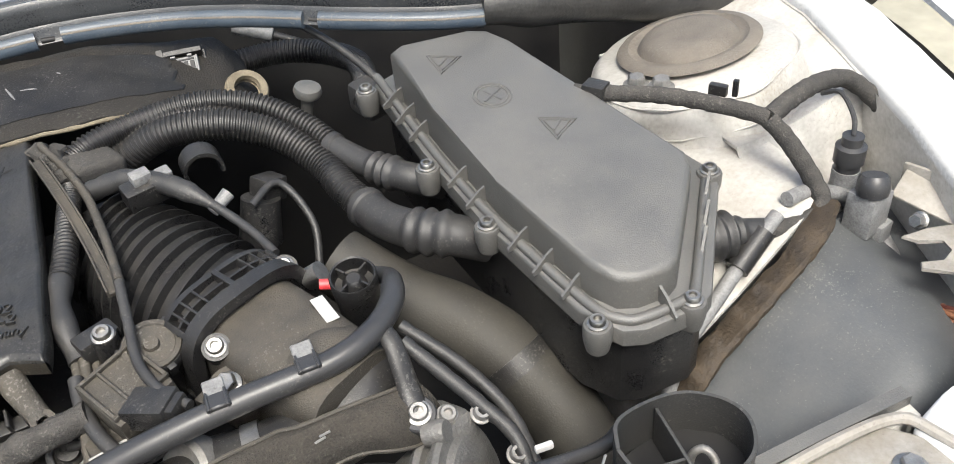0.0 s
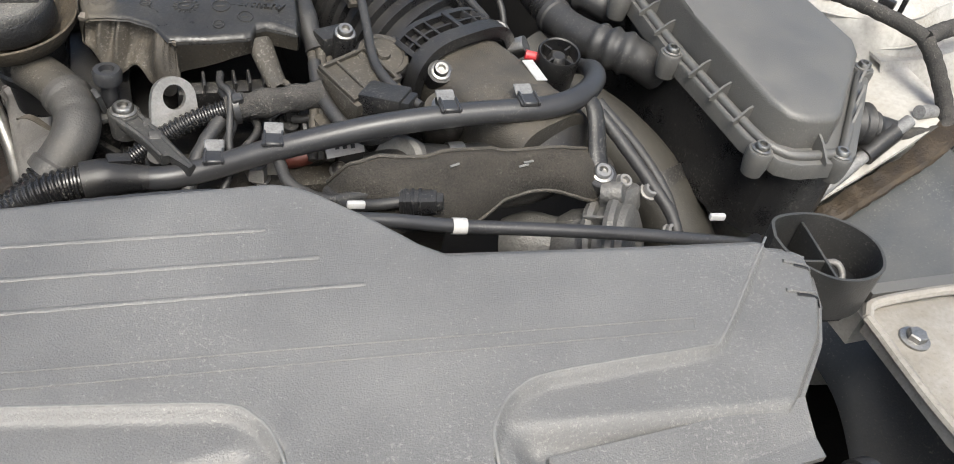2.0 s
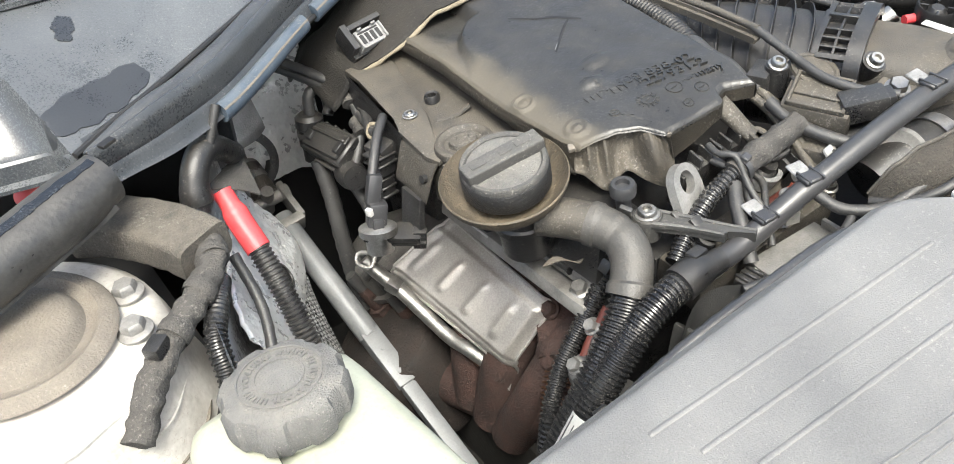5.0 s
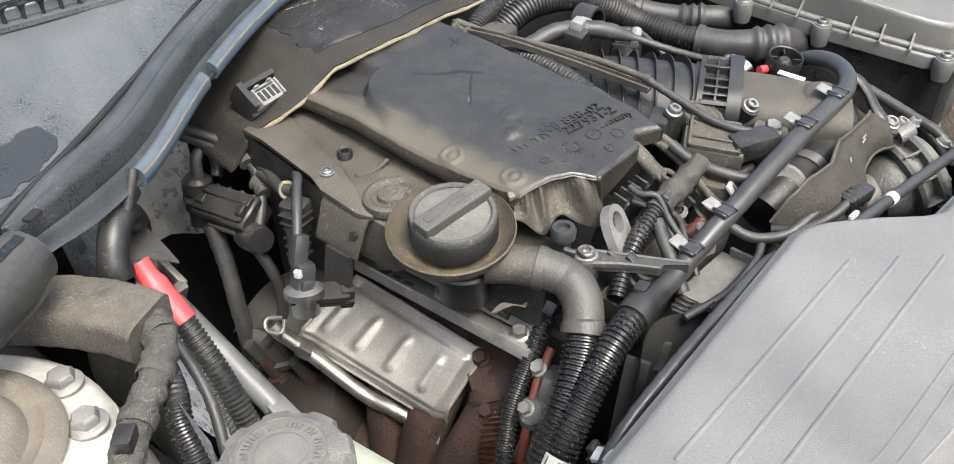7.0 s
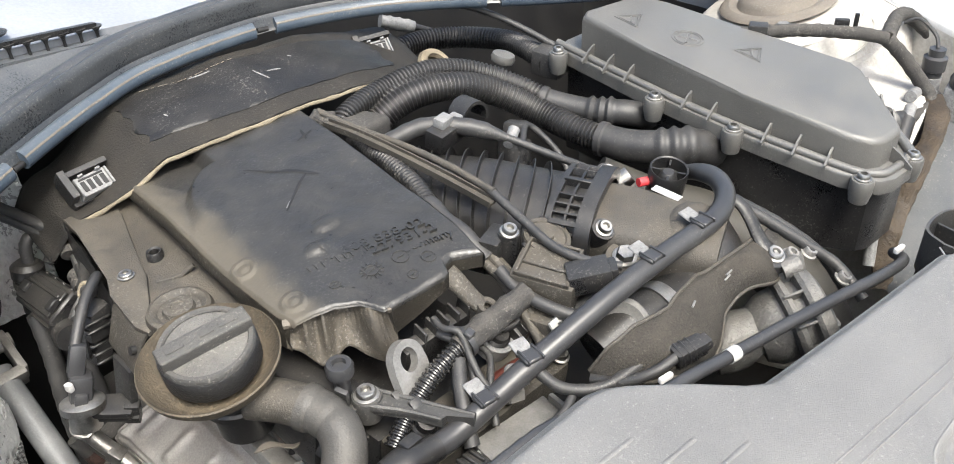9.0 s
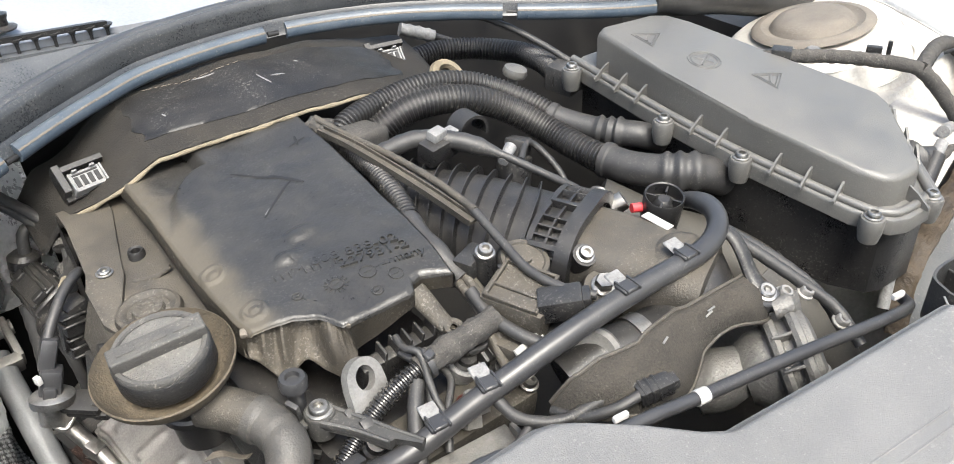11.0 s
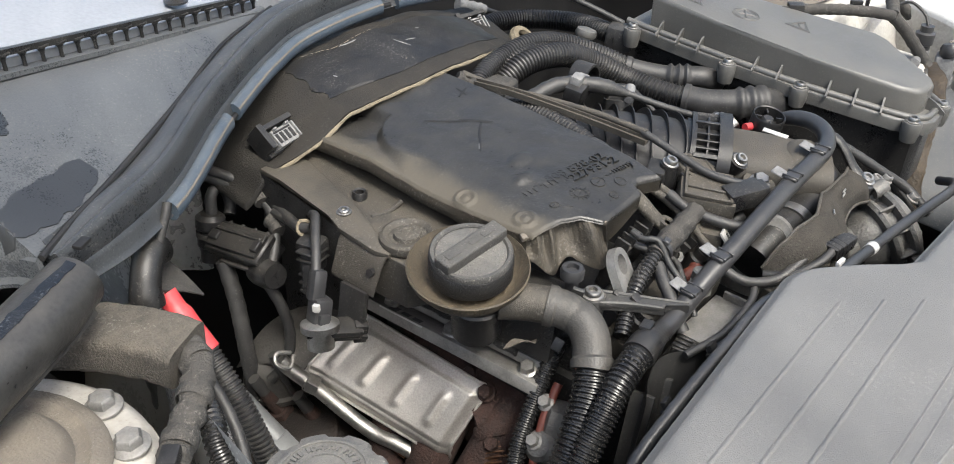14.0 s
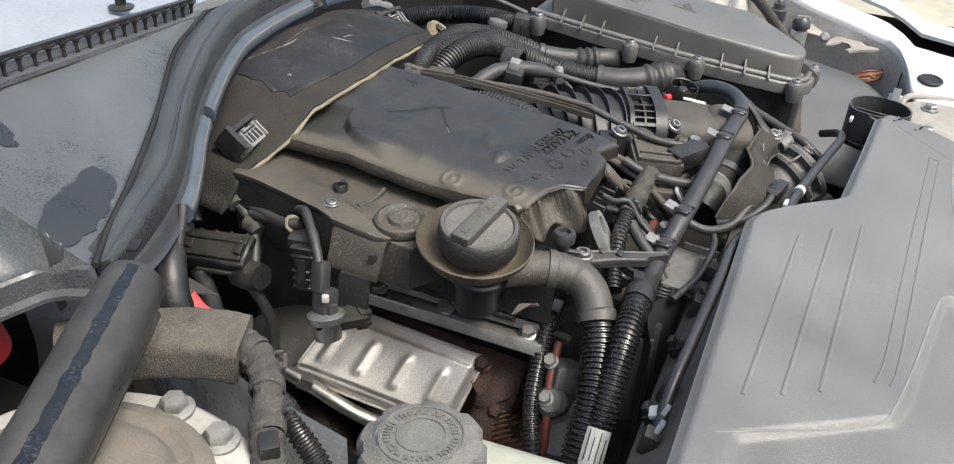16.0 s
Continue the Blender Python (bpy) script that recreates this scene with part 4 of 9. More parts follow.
sweep(bm, [q for q, *_ in fr], mrad, 36, True, 0.92)
part("barrel", bm, "black", mani)
dirm = (AX1 - AX0).normalized()
sid = dirm.cross(Vector((0, 0, 1))).normalized()
upm = sid.cross(dirm).normalized()
for k in range(10):
    t = 0.05 + 0.076 * k
    c = AX0.lerp(AX1, t)
    r = mrad(t, 0) + 0.0005
    bm = B()
    ring = []
    for j in range(41):
        a = radians(-20 + 220 * j / 40)
        skew = dirm * (0.018 * math.cos(a) + 0.007 * math.sin(a) + 0.0035 * math.sin(2 * a + 0.5 * k))
        o = sid * math.cos(a) + upm * math.sin(a) * 0.92
        for dr, dt in ((0, -0.0012), (0.0078, -0.0005), (0.0078, 0.0005), (0, 0.0012)):
            ring.append(bm.verts.new(c + skew + o * (r + dr - 0.001) + dirm * dt))
    for j in range(40):
        for q in range(3):
            bm.faces.new((ring[4 * j + q], ring[4 * j + 4 + q], ring[4 * j + 5 + q], ring[4 * j + 1 + q]))
    part("rib", bm, "black", mani)


# ---- cowl and its seal ----
SEAL = [(-0.46, 0.170, 0.088), (-0.40, 0.190, 0.086), (-0.33, 0.212, 0.084), (-0.26, 0.240, 0.083), (-0.198, 0.268, 0.083), (-0.117, 0.320, 0.090), (-0.061, 0.350, 0.096), (0.0, 0.378, 0.101), (0.065, 0.396, 0.106), (0.186, 0.402, 0.106), (0.29, 0.378, 0.103), (0.37, 0.335, 0.100), (0.45, 0.275, 0.096), (0.53, 0.228, 0.090), (0.60, 0.205, 0.084)]
line = catmull([(-0.318, 0.217, 0.084)] + SEAL[3:], 0.008)
seal = thing("cowl_seal", "long grey rubber seal along the cowl edge", "rubber seal", (0.1, 0.4, 0.08))
bm = B()
profile_sweep(bm, line, [(0.000, 0.004), (0.004, 0.000), (-0.012, 0.002), (-0.0255, 0.034), (-0.0245, 0.0385), (-0.020, 0.0405), (-0.0130, 0.0395), (-0.0112, 0.0372), (-0.0096, 0.0374), (-0.0080, 0.0398), (-0.0052, 0.0400), (-0.0028, 0.0370), (-0.0012, 0.0310), (-0.0022, 0.0260), (-0.0008, 0.0215), (-0.0030, 0.0160), (0.0, 0.0120)], grow=lambda i: 0.75 + 0.25 * smooth(0, 9, i), mid=(-0.012, 0.022))
part("seal_strip", bm, "seal", seal, sharp=48)
cuts = [(0.115, 0.255), (0.265, 0.545), (0.555, 0.80), (0.81, 0.97)]
n = len(line)
for a, b in cuts:
    seg = line[int(a * n) : max(int(b * n), int(a * n) + 3)]
    bm = B()
    profile_sweep(bm, seg, [(0.001, -0.005), (0.0050, -0.0045), (0.0080, -0.001), (0.0086, 0.004), (0.0070, 0.009), (0.003, 0.0122), (-0.001, 0.0122), (-0.003, 0.009), (-0.002, 0.0)])
    lip = part("seal_lip", bm, "seal_lip", seal, "blue-grey lower lip", sharp=60)
    bm = B()
    profile_sweep(bm, seg, [(0.0062, 0.0092), (0.0078, 0.0080), (0.0082, 0.0068), (0.0066, 0.0078)])
    part("worn_line", bm, "cap_tan", lip, "pale rubbed line")
    bm = B()
    cyl(bm, seg[-1] + Vector((0.004, -0.002, 0.003)), seg[-1] + (seg[-1] - seg[-3]).normalized() * 0.012 + Vector((0.004, -0.002, 0.002)), 0.0028, seg=12)
    part("lip_joint", bm, "deep", seal)

part("lip_core", tube([(-0.216, 0.2555, 0.096), (-0.220, 0.2535, 0.090), (-0.233, 0.2505, 0.070), (-0.247, 0.2475, 0.050)], 0.0036, 12), "rubber", seal, "bare round core below the lip's end")


STRIP0, STRIP1 = Vector((-0.62, 0.311, 0.237)), Vector((0.045, 0.452, 0.134))
GAP = [(-0.3285, 0.2290, 0.1175), (-0.294, 0.2500, 0.1190), (-0.240, 0.2790, 0.1210), (-0.145, 0.3365, 0.1235), (-0.040, 0.4070, 0.1250), (0.020, 0.4330, 0.1270), (0.066, 0.4520, 0.1270)]
edge_line = catmull([(-0.62, 0.330, 0.125), (-0.48, 0.300, 0.118), (-0.36, 0.272, 0.110), (-0.336, 0.258, 0.1115)], 0.008)[:-1] + catmull(GAP, 0.008)


def cowl_place(u, v):
    """From the gap beside the seal up to the slotted strip."""
    m_ = len(edge_line)
    k = max(1, min(m_ - 2, int(u * (m_ - 1))))
    a = edge_line[k]
    b = STRIP0.lerp(STRIP1, u) + Vector((0, 0, -0.006))
    q = a.lerp(b, v)
    q.z += 0.006 * math.sin(v * math.pi) + 0.0015 * noise.noise((q.x * 20, q.y * 20, 0))
    return q


cowl = thing("cowl", "wet grey plastic cowl with a row of drain slots", "cowl", (-0.1, 0.4, 0.1))
part("panel", sheet(B(), 70, 26, cowl_place, 0.004), "cowl", cowl, sharp=60)
_g = [[Vector(cowl_place(i / 70, j / 26)) for j in range(27)] for i in range(71)]
COWL_TREE = BVHTree.FromPolygons([q for row in _g for q in row], [(i * 27 + j, i * 27 + 27 + j, i * 27 + 28 + j, i * 27 + j + 1) for i in range(70) for j in range(26)])


def cowl_top(x, y):
    hit = COWL_TREE.ray_cast(Vector((x, y, 1.0)), Vector((0, 0, -1)))[0]
    return hit.z if hit else 0.115


# dark damp patches drawn along a line, wide and narrow by turns
for spine, wide, seed_ in (([(-0.249, 0.291), (-0.263, 0.283), (-0.281, 0.274), (-0.298, 0.268), (-0.318, 0.259), (-0.337, 0.250)], 0.0135, 3), ([(-0.279, 0.352), (-0.286, 0.337), (-0.291, 0.322)], 0.0075, 8), ([(-0.232, 0.420), (-0.236, 0.409)], 0.003, 5)):
    mid_ = catmull([(x, y, 0) for x, y in spine], 0.002)

    def film_place(u, v):
        i = min(len(mid_) - 2, max(1, int(u * (len(mid_) - 1))))
        t_ = (mid_[i + 1] - mid_[i - 1]).normalized()
        w_ = wide * math.sin(math.pi * (0.04 + 0.92 * u)) ** 0.5 * (1 + 0.4 * noise.noise((u * 5, seed_, 0)) + 0.12 * noise.noise((u * 22, seed_, v > 0.5)))
        q = mid_[i] + Vector((-t_.y, t_.x, 0)) * w_ * (v * 2 - 1)
        return (q.x, q.y, cowl_top(q.x, q.y) + 0.0011)

    part("damp_patch", sheet(B(), 44, 10, film_place, 0.0004), "damp", cowl, "dark damp patch")
gap_line = [q + Vector((0.0008, -0.0014, 0.0012)) for q in catmull(GAP, 0.006)]
part("edge_gap", sweep(B(), gap_line, 0.0026, 8), "deep", cowl, "black joint beside the seal")
drop_line = catmull([(-0.62, 0.330, 0.125), (-0.48, 0.300, 0.118), (-0.36, 0.272, 0.110), (-0.336, 0.258, 0.1115), (-0.3285, 0.2290, 0.1175)], 0.006)
bm = B()
profile_sweep(bm, drop_line, [(0.001, 0.002), (0.003, 0.000), (0.0035, -0.014), (0.009, -0.016), (0.009, -0.019), (0.000, -0.019), (-0.001, 0.000)])
part("end_flange", bm, "cowl", cowl, "turned-down wet edge")


def flange(u, v):
    """Flat rubber between the seal's back and the joint of the cowl."""
    m_ = len(line)
    i = min(m_ - 2, 1 + int(u * 60))
    d_ = (line[i + 1] - line[i - 1]).normalized()
    s_ = d_.cross(Vector((0, 0, 1))).normalized()
    a = line[i] - s_ * 0.022 + Vector((0, 0, 0.0385))
    g_ = catmull(GAP, 0.006)
    b = min(g_, key=lambda q: (q - a).length) + Vector((0, 0, -0.001))
    return a.lerp(b, v)


part("flat_flange", sheet(B(), 60, 4, flange, 0.002), "seal", seal, sharp=60)
# strip of arched slots between cowl and windscreen
d = (STRIP1 - STRIP0).normalized()
L = (STRIP1 - STRIP0).length
sdir = d.cross(Vector((0, 0, 1))).normalized()
num = 39
for k in range(num + 1):
    c = STRIP0 + d * (L * k / num)
    bm = B()
    lathe(bm, [(0, -0.005), (0.0017, -0.005), (0.0017, 0.0035), (0.0022, 0.0060), (0.0036, 0.0082), (0.0062, 0.0098), (0.0062, 0.011), (0, 0.011)], Matrix.Translation(c), 12)
    part("slot_web", bm, "black", cowl)
bm = B()
profile_sweep(bm, [STRIP0 + d * (L * i / 40) + Vector((0, 0, 0.012)) for i in range(41)], [(-0.003, -0.003), (0.003, -0.003), (0.003, 0.002), (-0.003, 0.002)])
part("slot_strip", bm, "black", cowl)
bm = B()
profile_sweep(bm, [STRIP0 + d * (L * i / 40) + Vector((0, 0, -0.005)) for i in range(41)], [(-0.005, -0.002), (0.008, -0.002), (0.008, 0.002), (-0.005, 0.002)])
part("strip_foot", bm, "cowl", cowl)
wall("windscreen_base", sheet(B(), 20, 12, lambda u, v: STRIP0.lerp(STRIP1, u * 1.3 - 0.1) + Vector((-0.1 * v, 0.006 + 0.5 * v, 0.004 + 0.10 * v + 0.004 * math.sin(v * 9))), 0.01), "glass", "pale wet windscreen foot beyond the cowl")
bm = B()
lathe(bm, [(0, 0), (0.011, 0), (0.012, 0.002), (0.005, 0.004), (0.005, 0.010), (0.0065, 0.012), (0.0065, 0.015), (0, 0.016)], Matrix.Translation((-0.042, 0.458, 0.161)), 20)
part("clip", bm, "black", cowl, "round black trim clip")

# thick rubber end of the seal over the strut tower
bulge = thing("seal_end", "thick dusty blue-grey rubber seal end over the strut tower", "rubber seal", (-0.33, 0.2, 0.07))
BULGE = catmull([(-0.319, 0.2085, 0.1045), (-0.328, 0.2045, 0.1040), (-0.34, 0.1995, 0.102), (-0.38, 0.1830, 0.099), (-0.43, 0.1620, 0.096), (-0.50, 0.1340, 0.091), (-0.62, 0.0840, 0.081)], 0.004)


def bulge_r(i):
    return 0.0195 + 0.0030 * smooth(0.0, 9.0, i)


part("seal_body", tube([tuple(q) for q in BULGE], lambda t, i: bulge_r(i), 32, 0.004), "bulge", bulge)


def streak(u, v):
    """A wet band with a ragged edge along the top of the rubber."""
    i = min(len(BULGE) - 2, 1 + int(u * 52))
    t = (BULGE[i + 1] - BULGE[i - 1]).normalized()
    side = t.cross(Vector((0, 0, 1))).normalized()
    up = side.cross(t)
    wide = 10 + 5 * noise.noise((u * 7, 0, 1)) + 2 * noise.noise((u * 16, 5, 1))
    a = radians(-14 + (v * 2 - 1) * wide + 5 * noise.noise((u * 22, v * 3, 7)))
    return BULGE[i] + (up * math.cos(a) + side * math.sin(a)) * (bulge_r(i) + 0.0006 + 0.0003 * noise.noise((u * 90, v * 9, 2)))


part("wet_streak", sheet(B(), 52, 12, streak, 0.0004), "wet", bulge, "glossy wet streak with drops", sharp=60)
bm = B()
profile_sweep(bm, catmull([(-0.322, 0.191, 0.092), (-0.34, 0.1835, 0.089), (-0.38, 0.167, 0.086), (-0.43, 0.146, 0.083), (-0.50, 0.118, 0.078)], 0.006), [(-0.003, -0.004), (0.003, -0.005), (0.004, 0.001), (-0.002, 0.003)])
part("mould_seam", bm, "bulge", bulge)
bm = B()
box(bm, (-0.306, 0.2145, 0.1245), (0.012, 0.007, 0.003), (0, 0, 25), 0.001)
part("notch_plug", bm, "deep", bulge)


bulge2 = thing("seal_end", "thick black rubber seal end beside the air filter box", "rubber seal", (0.75, 0.21, 0.03))
part("seal_body", tube([(0.575, 0.222, 0.098), (0.60, 0.216, 0.096), (0.66, 0.215, 0.084), (0.73, 0.218, 0.068), (0.82, 0.215, 0.048), (0.92, 0.20, 0.03), (1.05, 0.17, 0.01)], lambda t, i: 0.020 + 0.010 * smooth(0.0, 0.12, t) - 0.004 * math.sin(t * 9), 26, 0.005), "bulge", bulge2)


# ---- strut towers ----
def strut_tower(name, cx, cy, sgn, label, nuts, tilt=4, skin="tape"):
    ob = thing(name, label, "strut tower", (cx, cy, -0.2))
    bm = B()
    m = pose(cx, cy, 0.0, tilt, -7 * sgn, 0)
    lathe(bm, [(0.0, 0.046), (0.050, 0.046), (0.088, 0.044), (0.098, 0.036), (0.104, 0.02), (0.118, -0.03), (0.150, -0.09), (0.17, -0.2), (0.18, -0.40)], m, 56)
    part("tower", bm, "paint", ob)
    bm = B()
    lathe(bm, [(0.0, 0.050), (0.066, 0.049), (0.070, 0.051), (0.066, 0.055), (0.058, 0.056), (0.054, 0.053), (0.049, 0.053), (0.045, 0.058), (0.041, 0.062), (0.030, 0.064), (0, 0.0645)], m, 48)
    part("bearing_cap", bm, skin, ob, "dusty rubber bearing cap")
    for r_, z_, a0, a1, w_ in ((0.1000, 0.033, 150, 350, 0.0016), (0.1085, 0.006, 170, 330, 0.0013), (0.1165, -0.025, 180, 340, 0.0018)):
        bm = B()
        sweep(bm, [m @ Vector(((r_ + 0.002 * math.sin(k * 0.6)) * math.cos(radians(a0 + (a1 - a0) * k / 40)), (r_ + 0.002 * math.sin(k * 0.6)) * math.sin(radians(a0 + (a1 - a0) * k / 40)), z_ + 0.004 * noise.noise((k * 0.2, r_ * 90, 0)))) for k in range(41)], lambda t, i: w_ * (0.7 + 0.6 * abs(noise.noise((i * 0.4, w_ * 999, 1)))), 6, True, 0.8)
        part("sealer_bead", bm, "cap_tan" if z_ < 0 else "paint", ob)
    for a in nuts:
        p = m @ Vector((0.080 * math.cos(radians(a)), 0.080 * math.sin(radians(a)), 0.045))
        bm = B()
        mm = Matrix.Translation(p)
        lathe(bm, [(0, 0), (0.0125, 0), (0.0125, 0.002), (0.0095, 0.004), (0, 0.004)], mm, 24)
        lathe(bm, [(0, 0.003), (0.0088, 0.003), (0.0088, 0.009), (0.0072, 0.011), (0, 0.012)], mm, 6)
        part("nut", bm, "alu", ob)
    return ob


strut_tower("strut_tower", 0.748, 0.105, 1, "dirty white strut tower with brown rubber bearing cap", (195, 214), -9, "cap_tan")
strut_tower("strut_tower", -0.428, 0.165, -1, "chipped white strut tower with dusty rubber bearing cap", (4, -26), 4, "cap_tan")

# ---- wing on the air box side ----
wing = thing("front_wing", "dirty white painted inner wing and ledge", "car body", (0.8, -0.1, 0.0))


def ledge_in(y):
    return path2([(-0.60, 0.612), (-0.286, 0.612), (-0.280, 0.640), (-0.276, 0.690), (-0.272, 0.715), (-0.265, 0.741), (-0.257, 0.756), (-0.241, 0.772), (-0.139, 0.806), (-0.086, 0.823), (0.045, 0.860), (0.10, 0.878), (0.30, 0.90)], y)


def ledge_out(y):
    return path2([(-0.60, 0.70), (-0.40, 0.772), (-0.25, 0.832), (-0.13, 0.872), (-0.078, 0.888), (0.027, 0.914), (0.10, 0.93), (0.34, 0.97)], y)


def ledge_z(y):
    return path2([(-0.60, -0.022), (-0.285, -0.019), (-0.262, -0.004), (-0.241, 0.005), (-0.139, 0.022), (-0.086, 0.034), (0.04, 0.053), (0.34, 0.07)], y)


def ledge(u, v):
    """From the tower forwards along the wing's ledge, with a turned-down lip inside."""
    y = 0.30 - 0.86 * u
    x0, x1 = ledge_in(y), ledge_out(y)
    x = x0 + (x1 - x0) * v
    return (x, y, ledge_z(y) + 0.004 * v - 0.006 * smooth(0.05, 0.0, v) + 0.0012 * noise.noise((x * 30, y * 30, 0)))


part("ledge", sheet(B(), 200, 24, ledge, 0.010), "paint_clean", wing, sharp=60)


def outer(u, v):
    y = 0.34 - 0.95 * u
    return (ledge_out(y) + 0.050 + 0.16 * v, y, ledge_z(y) + 0.012 + 0.012 * smooth(0, 0.2, v) - 0.05 * v * v)


part("outer_skin", sheet(B(), 30, 8, outer, 0.006), "paint_clean", wing, sharp=60)
part("gap_seal", sheet(B(), 30, 2, lambda u, v: (outer(u, 0)[0] - 0.056 + 0.062 * v, outer(u, 0)[1], outer(u, 0)[2] - 0.050), 0.006), "deep", wing, "black rubber in the wing gap")


def inner2(u, v):
    y = 0.30 - 0.57 * u
    return (ledge_in(y) - 0.003 + 0.020 * v, y, ledge_z(y) - 0.010 - 0.24 * v)


part("inner_wall", sheet(B(), 60, 12, inner2, 0.004), "paint", wing, sharp=60)
part("front_lip", sheet(B(), 20, 4, lambda u, v: (0.612 + 0.105 * u, -0.2835 + 0.012 * u * u, ledge_z(-0.285) - 0.004 - 0.04 * v), 0.003), "paint", wing)


# white panel between the tower and the air box, falling to the frame rail
def apron(u, v):
    x = 0.545 + 0.19 * u
    y0 = 0.13
    y1 = path2([(0.53, -0.125), (0.62, -0.118), (0.68, -0.108), (0.74, -0.085)], x)
    z0 = -0.012 + 0.03 * u
    z1 = path2([(0.53, -0.088), (0.556, -0.074), (0.62, -0.036), (0.68, -0.006), (0.74, 0.0)], x)
    return (x, y0 + (y1 - y0) * v, z0 + (z1 - z0) * v)


part("apron", sheet(B(), 16, 16, apron, 0.004), "paint", wing, sharp=60)
def shelf(u, v):
    """White sheet between the tower's shoulder and the ledge, turning down in front."""
    y = 0.205 - 0.24 * v
    x = 0.70 + (ledge_in(y) + 0.006 - 0.70) * u
    z = 0.012 + (ledge_z(y) - 0.020) * u ** 1.5 - 0.006 * math.sin(u * 3.14)
    return (x, y, z - 0.07 * smooth(0.90, 1.0, v) + 0.0012 * noise.noise((x * 40, y * 40, 2)))


part("tower_shelf", sheet(B(), 30, 40, shelf, 0.003), "paint", wing, sharp=50)
bm = B()
profile_sweep(bm, catmull([(0.722, -0.098, -0.004), (0.68, -0.122, -0.012), (0.62, -0.132, -0.042), (0.556, -0.142, -0.080), (0.53, -0.16, -0.13)], 0.004), [(-0.011, -0.004), (0.011, -0.004), (0.0115, 0.001), (0.008, 0.0035), (-0.008, 0.004), (-0.0115, 0.001)])
rumple(bm, 0.0022, 70)
part("wax_seam", bm, "waxy", wing, "brown waxed body seam")
ap = thing("apron_pipe", "grey pipe with black sleeve along the waxed seam", "pipe", (0.60, -0.115, -0.04))
part("pipe", tube([(0.672, -0.094, 0.002), (0.64, -0.102, -0.014), (0.60, -0.114, -0.036), (0.556, -0.126, -0.066), (0.53, -0.14, -0.11)], 0.0062, 14), "conn_grey", ap)
part("sleeve", tube([(0.655, -0.098, -0.006), (0.64, -0.102, -0.014), (0.622, -0.107, -0.024)], 0.0098, 16), "black", ap)


# grey wheel-arch liner in the opening
def arch(u, v):
    """Rises from the frame rail to the wing, bulging over the wheel."""
    x = 0.53 + 0.31 * u
    y = path2([(0.53, -0.150), (0.62, -0.130), (0.68, -0.118), (0.74, -0.09), (0.84, -0.05)], x)
    z = path2([(0.53, -0.125), (0.556, -0.095), (0.62, -0.060), (0.68, -0.032), (0.74, -0.030), (0.84, -0.06)], x)
    return (x, y - 0.24 * v, z - 0.025 * math.sin(v * 1.2) - 0.07 * smooth(0.45, 1.0, v) - 0.05 * smooth(0.55, 1.0, u) * v)


liner = thing("wheel_arch_liner", "smooth dark grey plastic wheel arch liner", "wheel arch liner", (0.68, -0.2, -0.3))
part("liner", sheet(B(), 30, 20, arch, 0.004), "arch", liner, sharp=70)
part("edge_fold", sweep(B(), [Vector(arch(k / 40, 0.0)) + Vector((0, -0.002, 0.002)) for k in range(41)], 0.003, 8), "arch", liner)

# ---- front right corner: headlamp carrier plate ----
carrier = thing("headlamp_carrier", "worn beige metal headlamp carrier plate with bolts", "bracket", (0.55, -0.35, -0.05))
PL = [(0.490, -0.280), (0.510, -0.268), (0.600, -0.274), (0.620, -0.300), (0.628, -0.380), (0.62, -0.50), (0.50, -0.50), (0.485, -0.38)]
bm = B()
prism(bm, PL[::-1], -0.040, lambda x, y: -0.029 + 0.04 * (x - 0.51), bevel=0.003)
part("plate", bm, "carrier", carrier)
bm = B()
rim = [Vector((x, y, -0.025 + 0.04 * (x - 0.51))) for x, y in PL + PL[:1]]
sweep(bm, catmull(rim, 0.006), 0.0042, 8)
part("raised_rim", bm, "carrier", carrier)
for p in ((0.516, -0.303, -0.029), (0.589, -0.307, -0.026)):
    torx_bolt(carrier, p, (0, 0, 1), 0.0075, 0.008, hexed=True, washer=1.5)

bm = B()
prism(bm, [(0.545, -0.352), (0.566, -0.346), (0.560, -0.372), (0.548, -0.376)][::-1], lambda x, y: -0.029 + 0.04 * (x - 0.51) - 0.002, lambda x, y: -0.029 + 0.04 * (x - 0.51) + 0.0008)
part("drain_hole", bm, "deep", carrier, "dark three-cornered hole")
torx_bolt(carrier, (0.585, -0.382, -0.026), (0, 0, 1), 0.0075, 0.008, hexed=True, washer=1.5)

# ---- coolant tank and its cap ----
tank = thing("coolant_tank", "yellowed plastic coolant expansion tank", "coolant tank", (-0.29, 0.0, -0.2))
bm = B()
box(bm, (-0.300, -0.035, -0.075), (0.13, 0.20, 0.15), (0, 6, 4), 0.03, 4)
part("tank_body", bm, "tank", tank)
bm = B()
lathe(bm, [(0, -0.02), (0.03, -0.02), (0.03, 0.012), (0, 0.012)], Matrix.Translation((-0.297, 0.015, 0.0)), 24)
part("filler_neck", bm, "tank", tank)
bm = B()
wob = lambda a: 1 + 0.045 * (1 if math.cos(8 * a) > -0.35 else -0.6)
lathe(bm, [(0, 0.0), (0.038, 0.0), (0.0395, 0.004), (0.0395, 0.020), (0.037, 0.024), (0.030, 0.026), (0.028, 0.028), (0.0, 0.029)], pose(-0.297, 0.015, 0.008, -3, 4, 10), 96, wob)
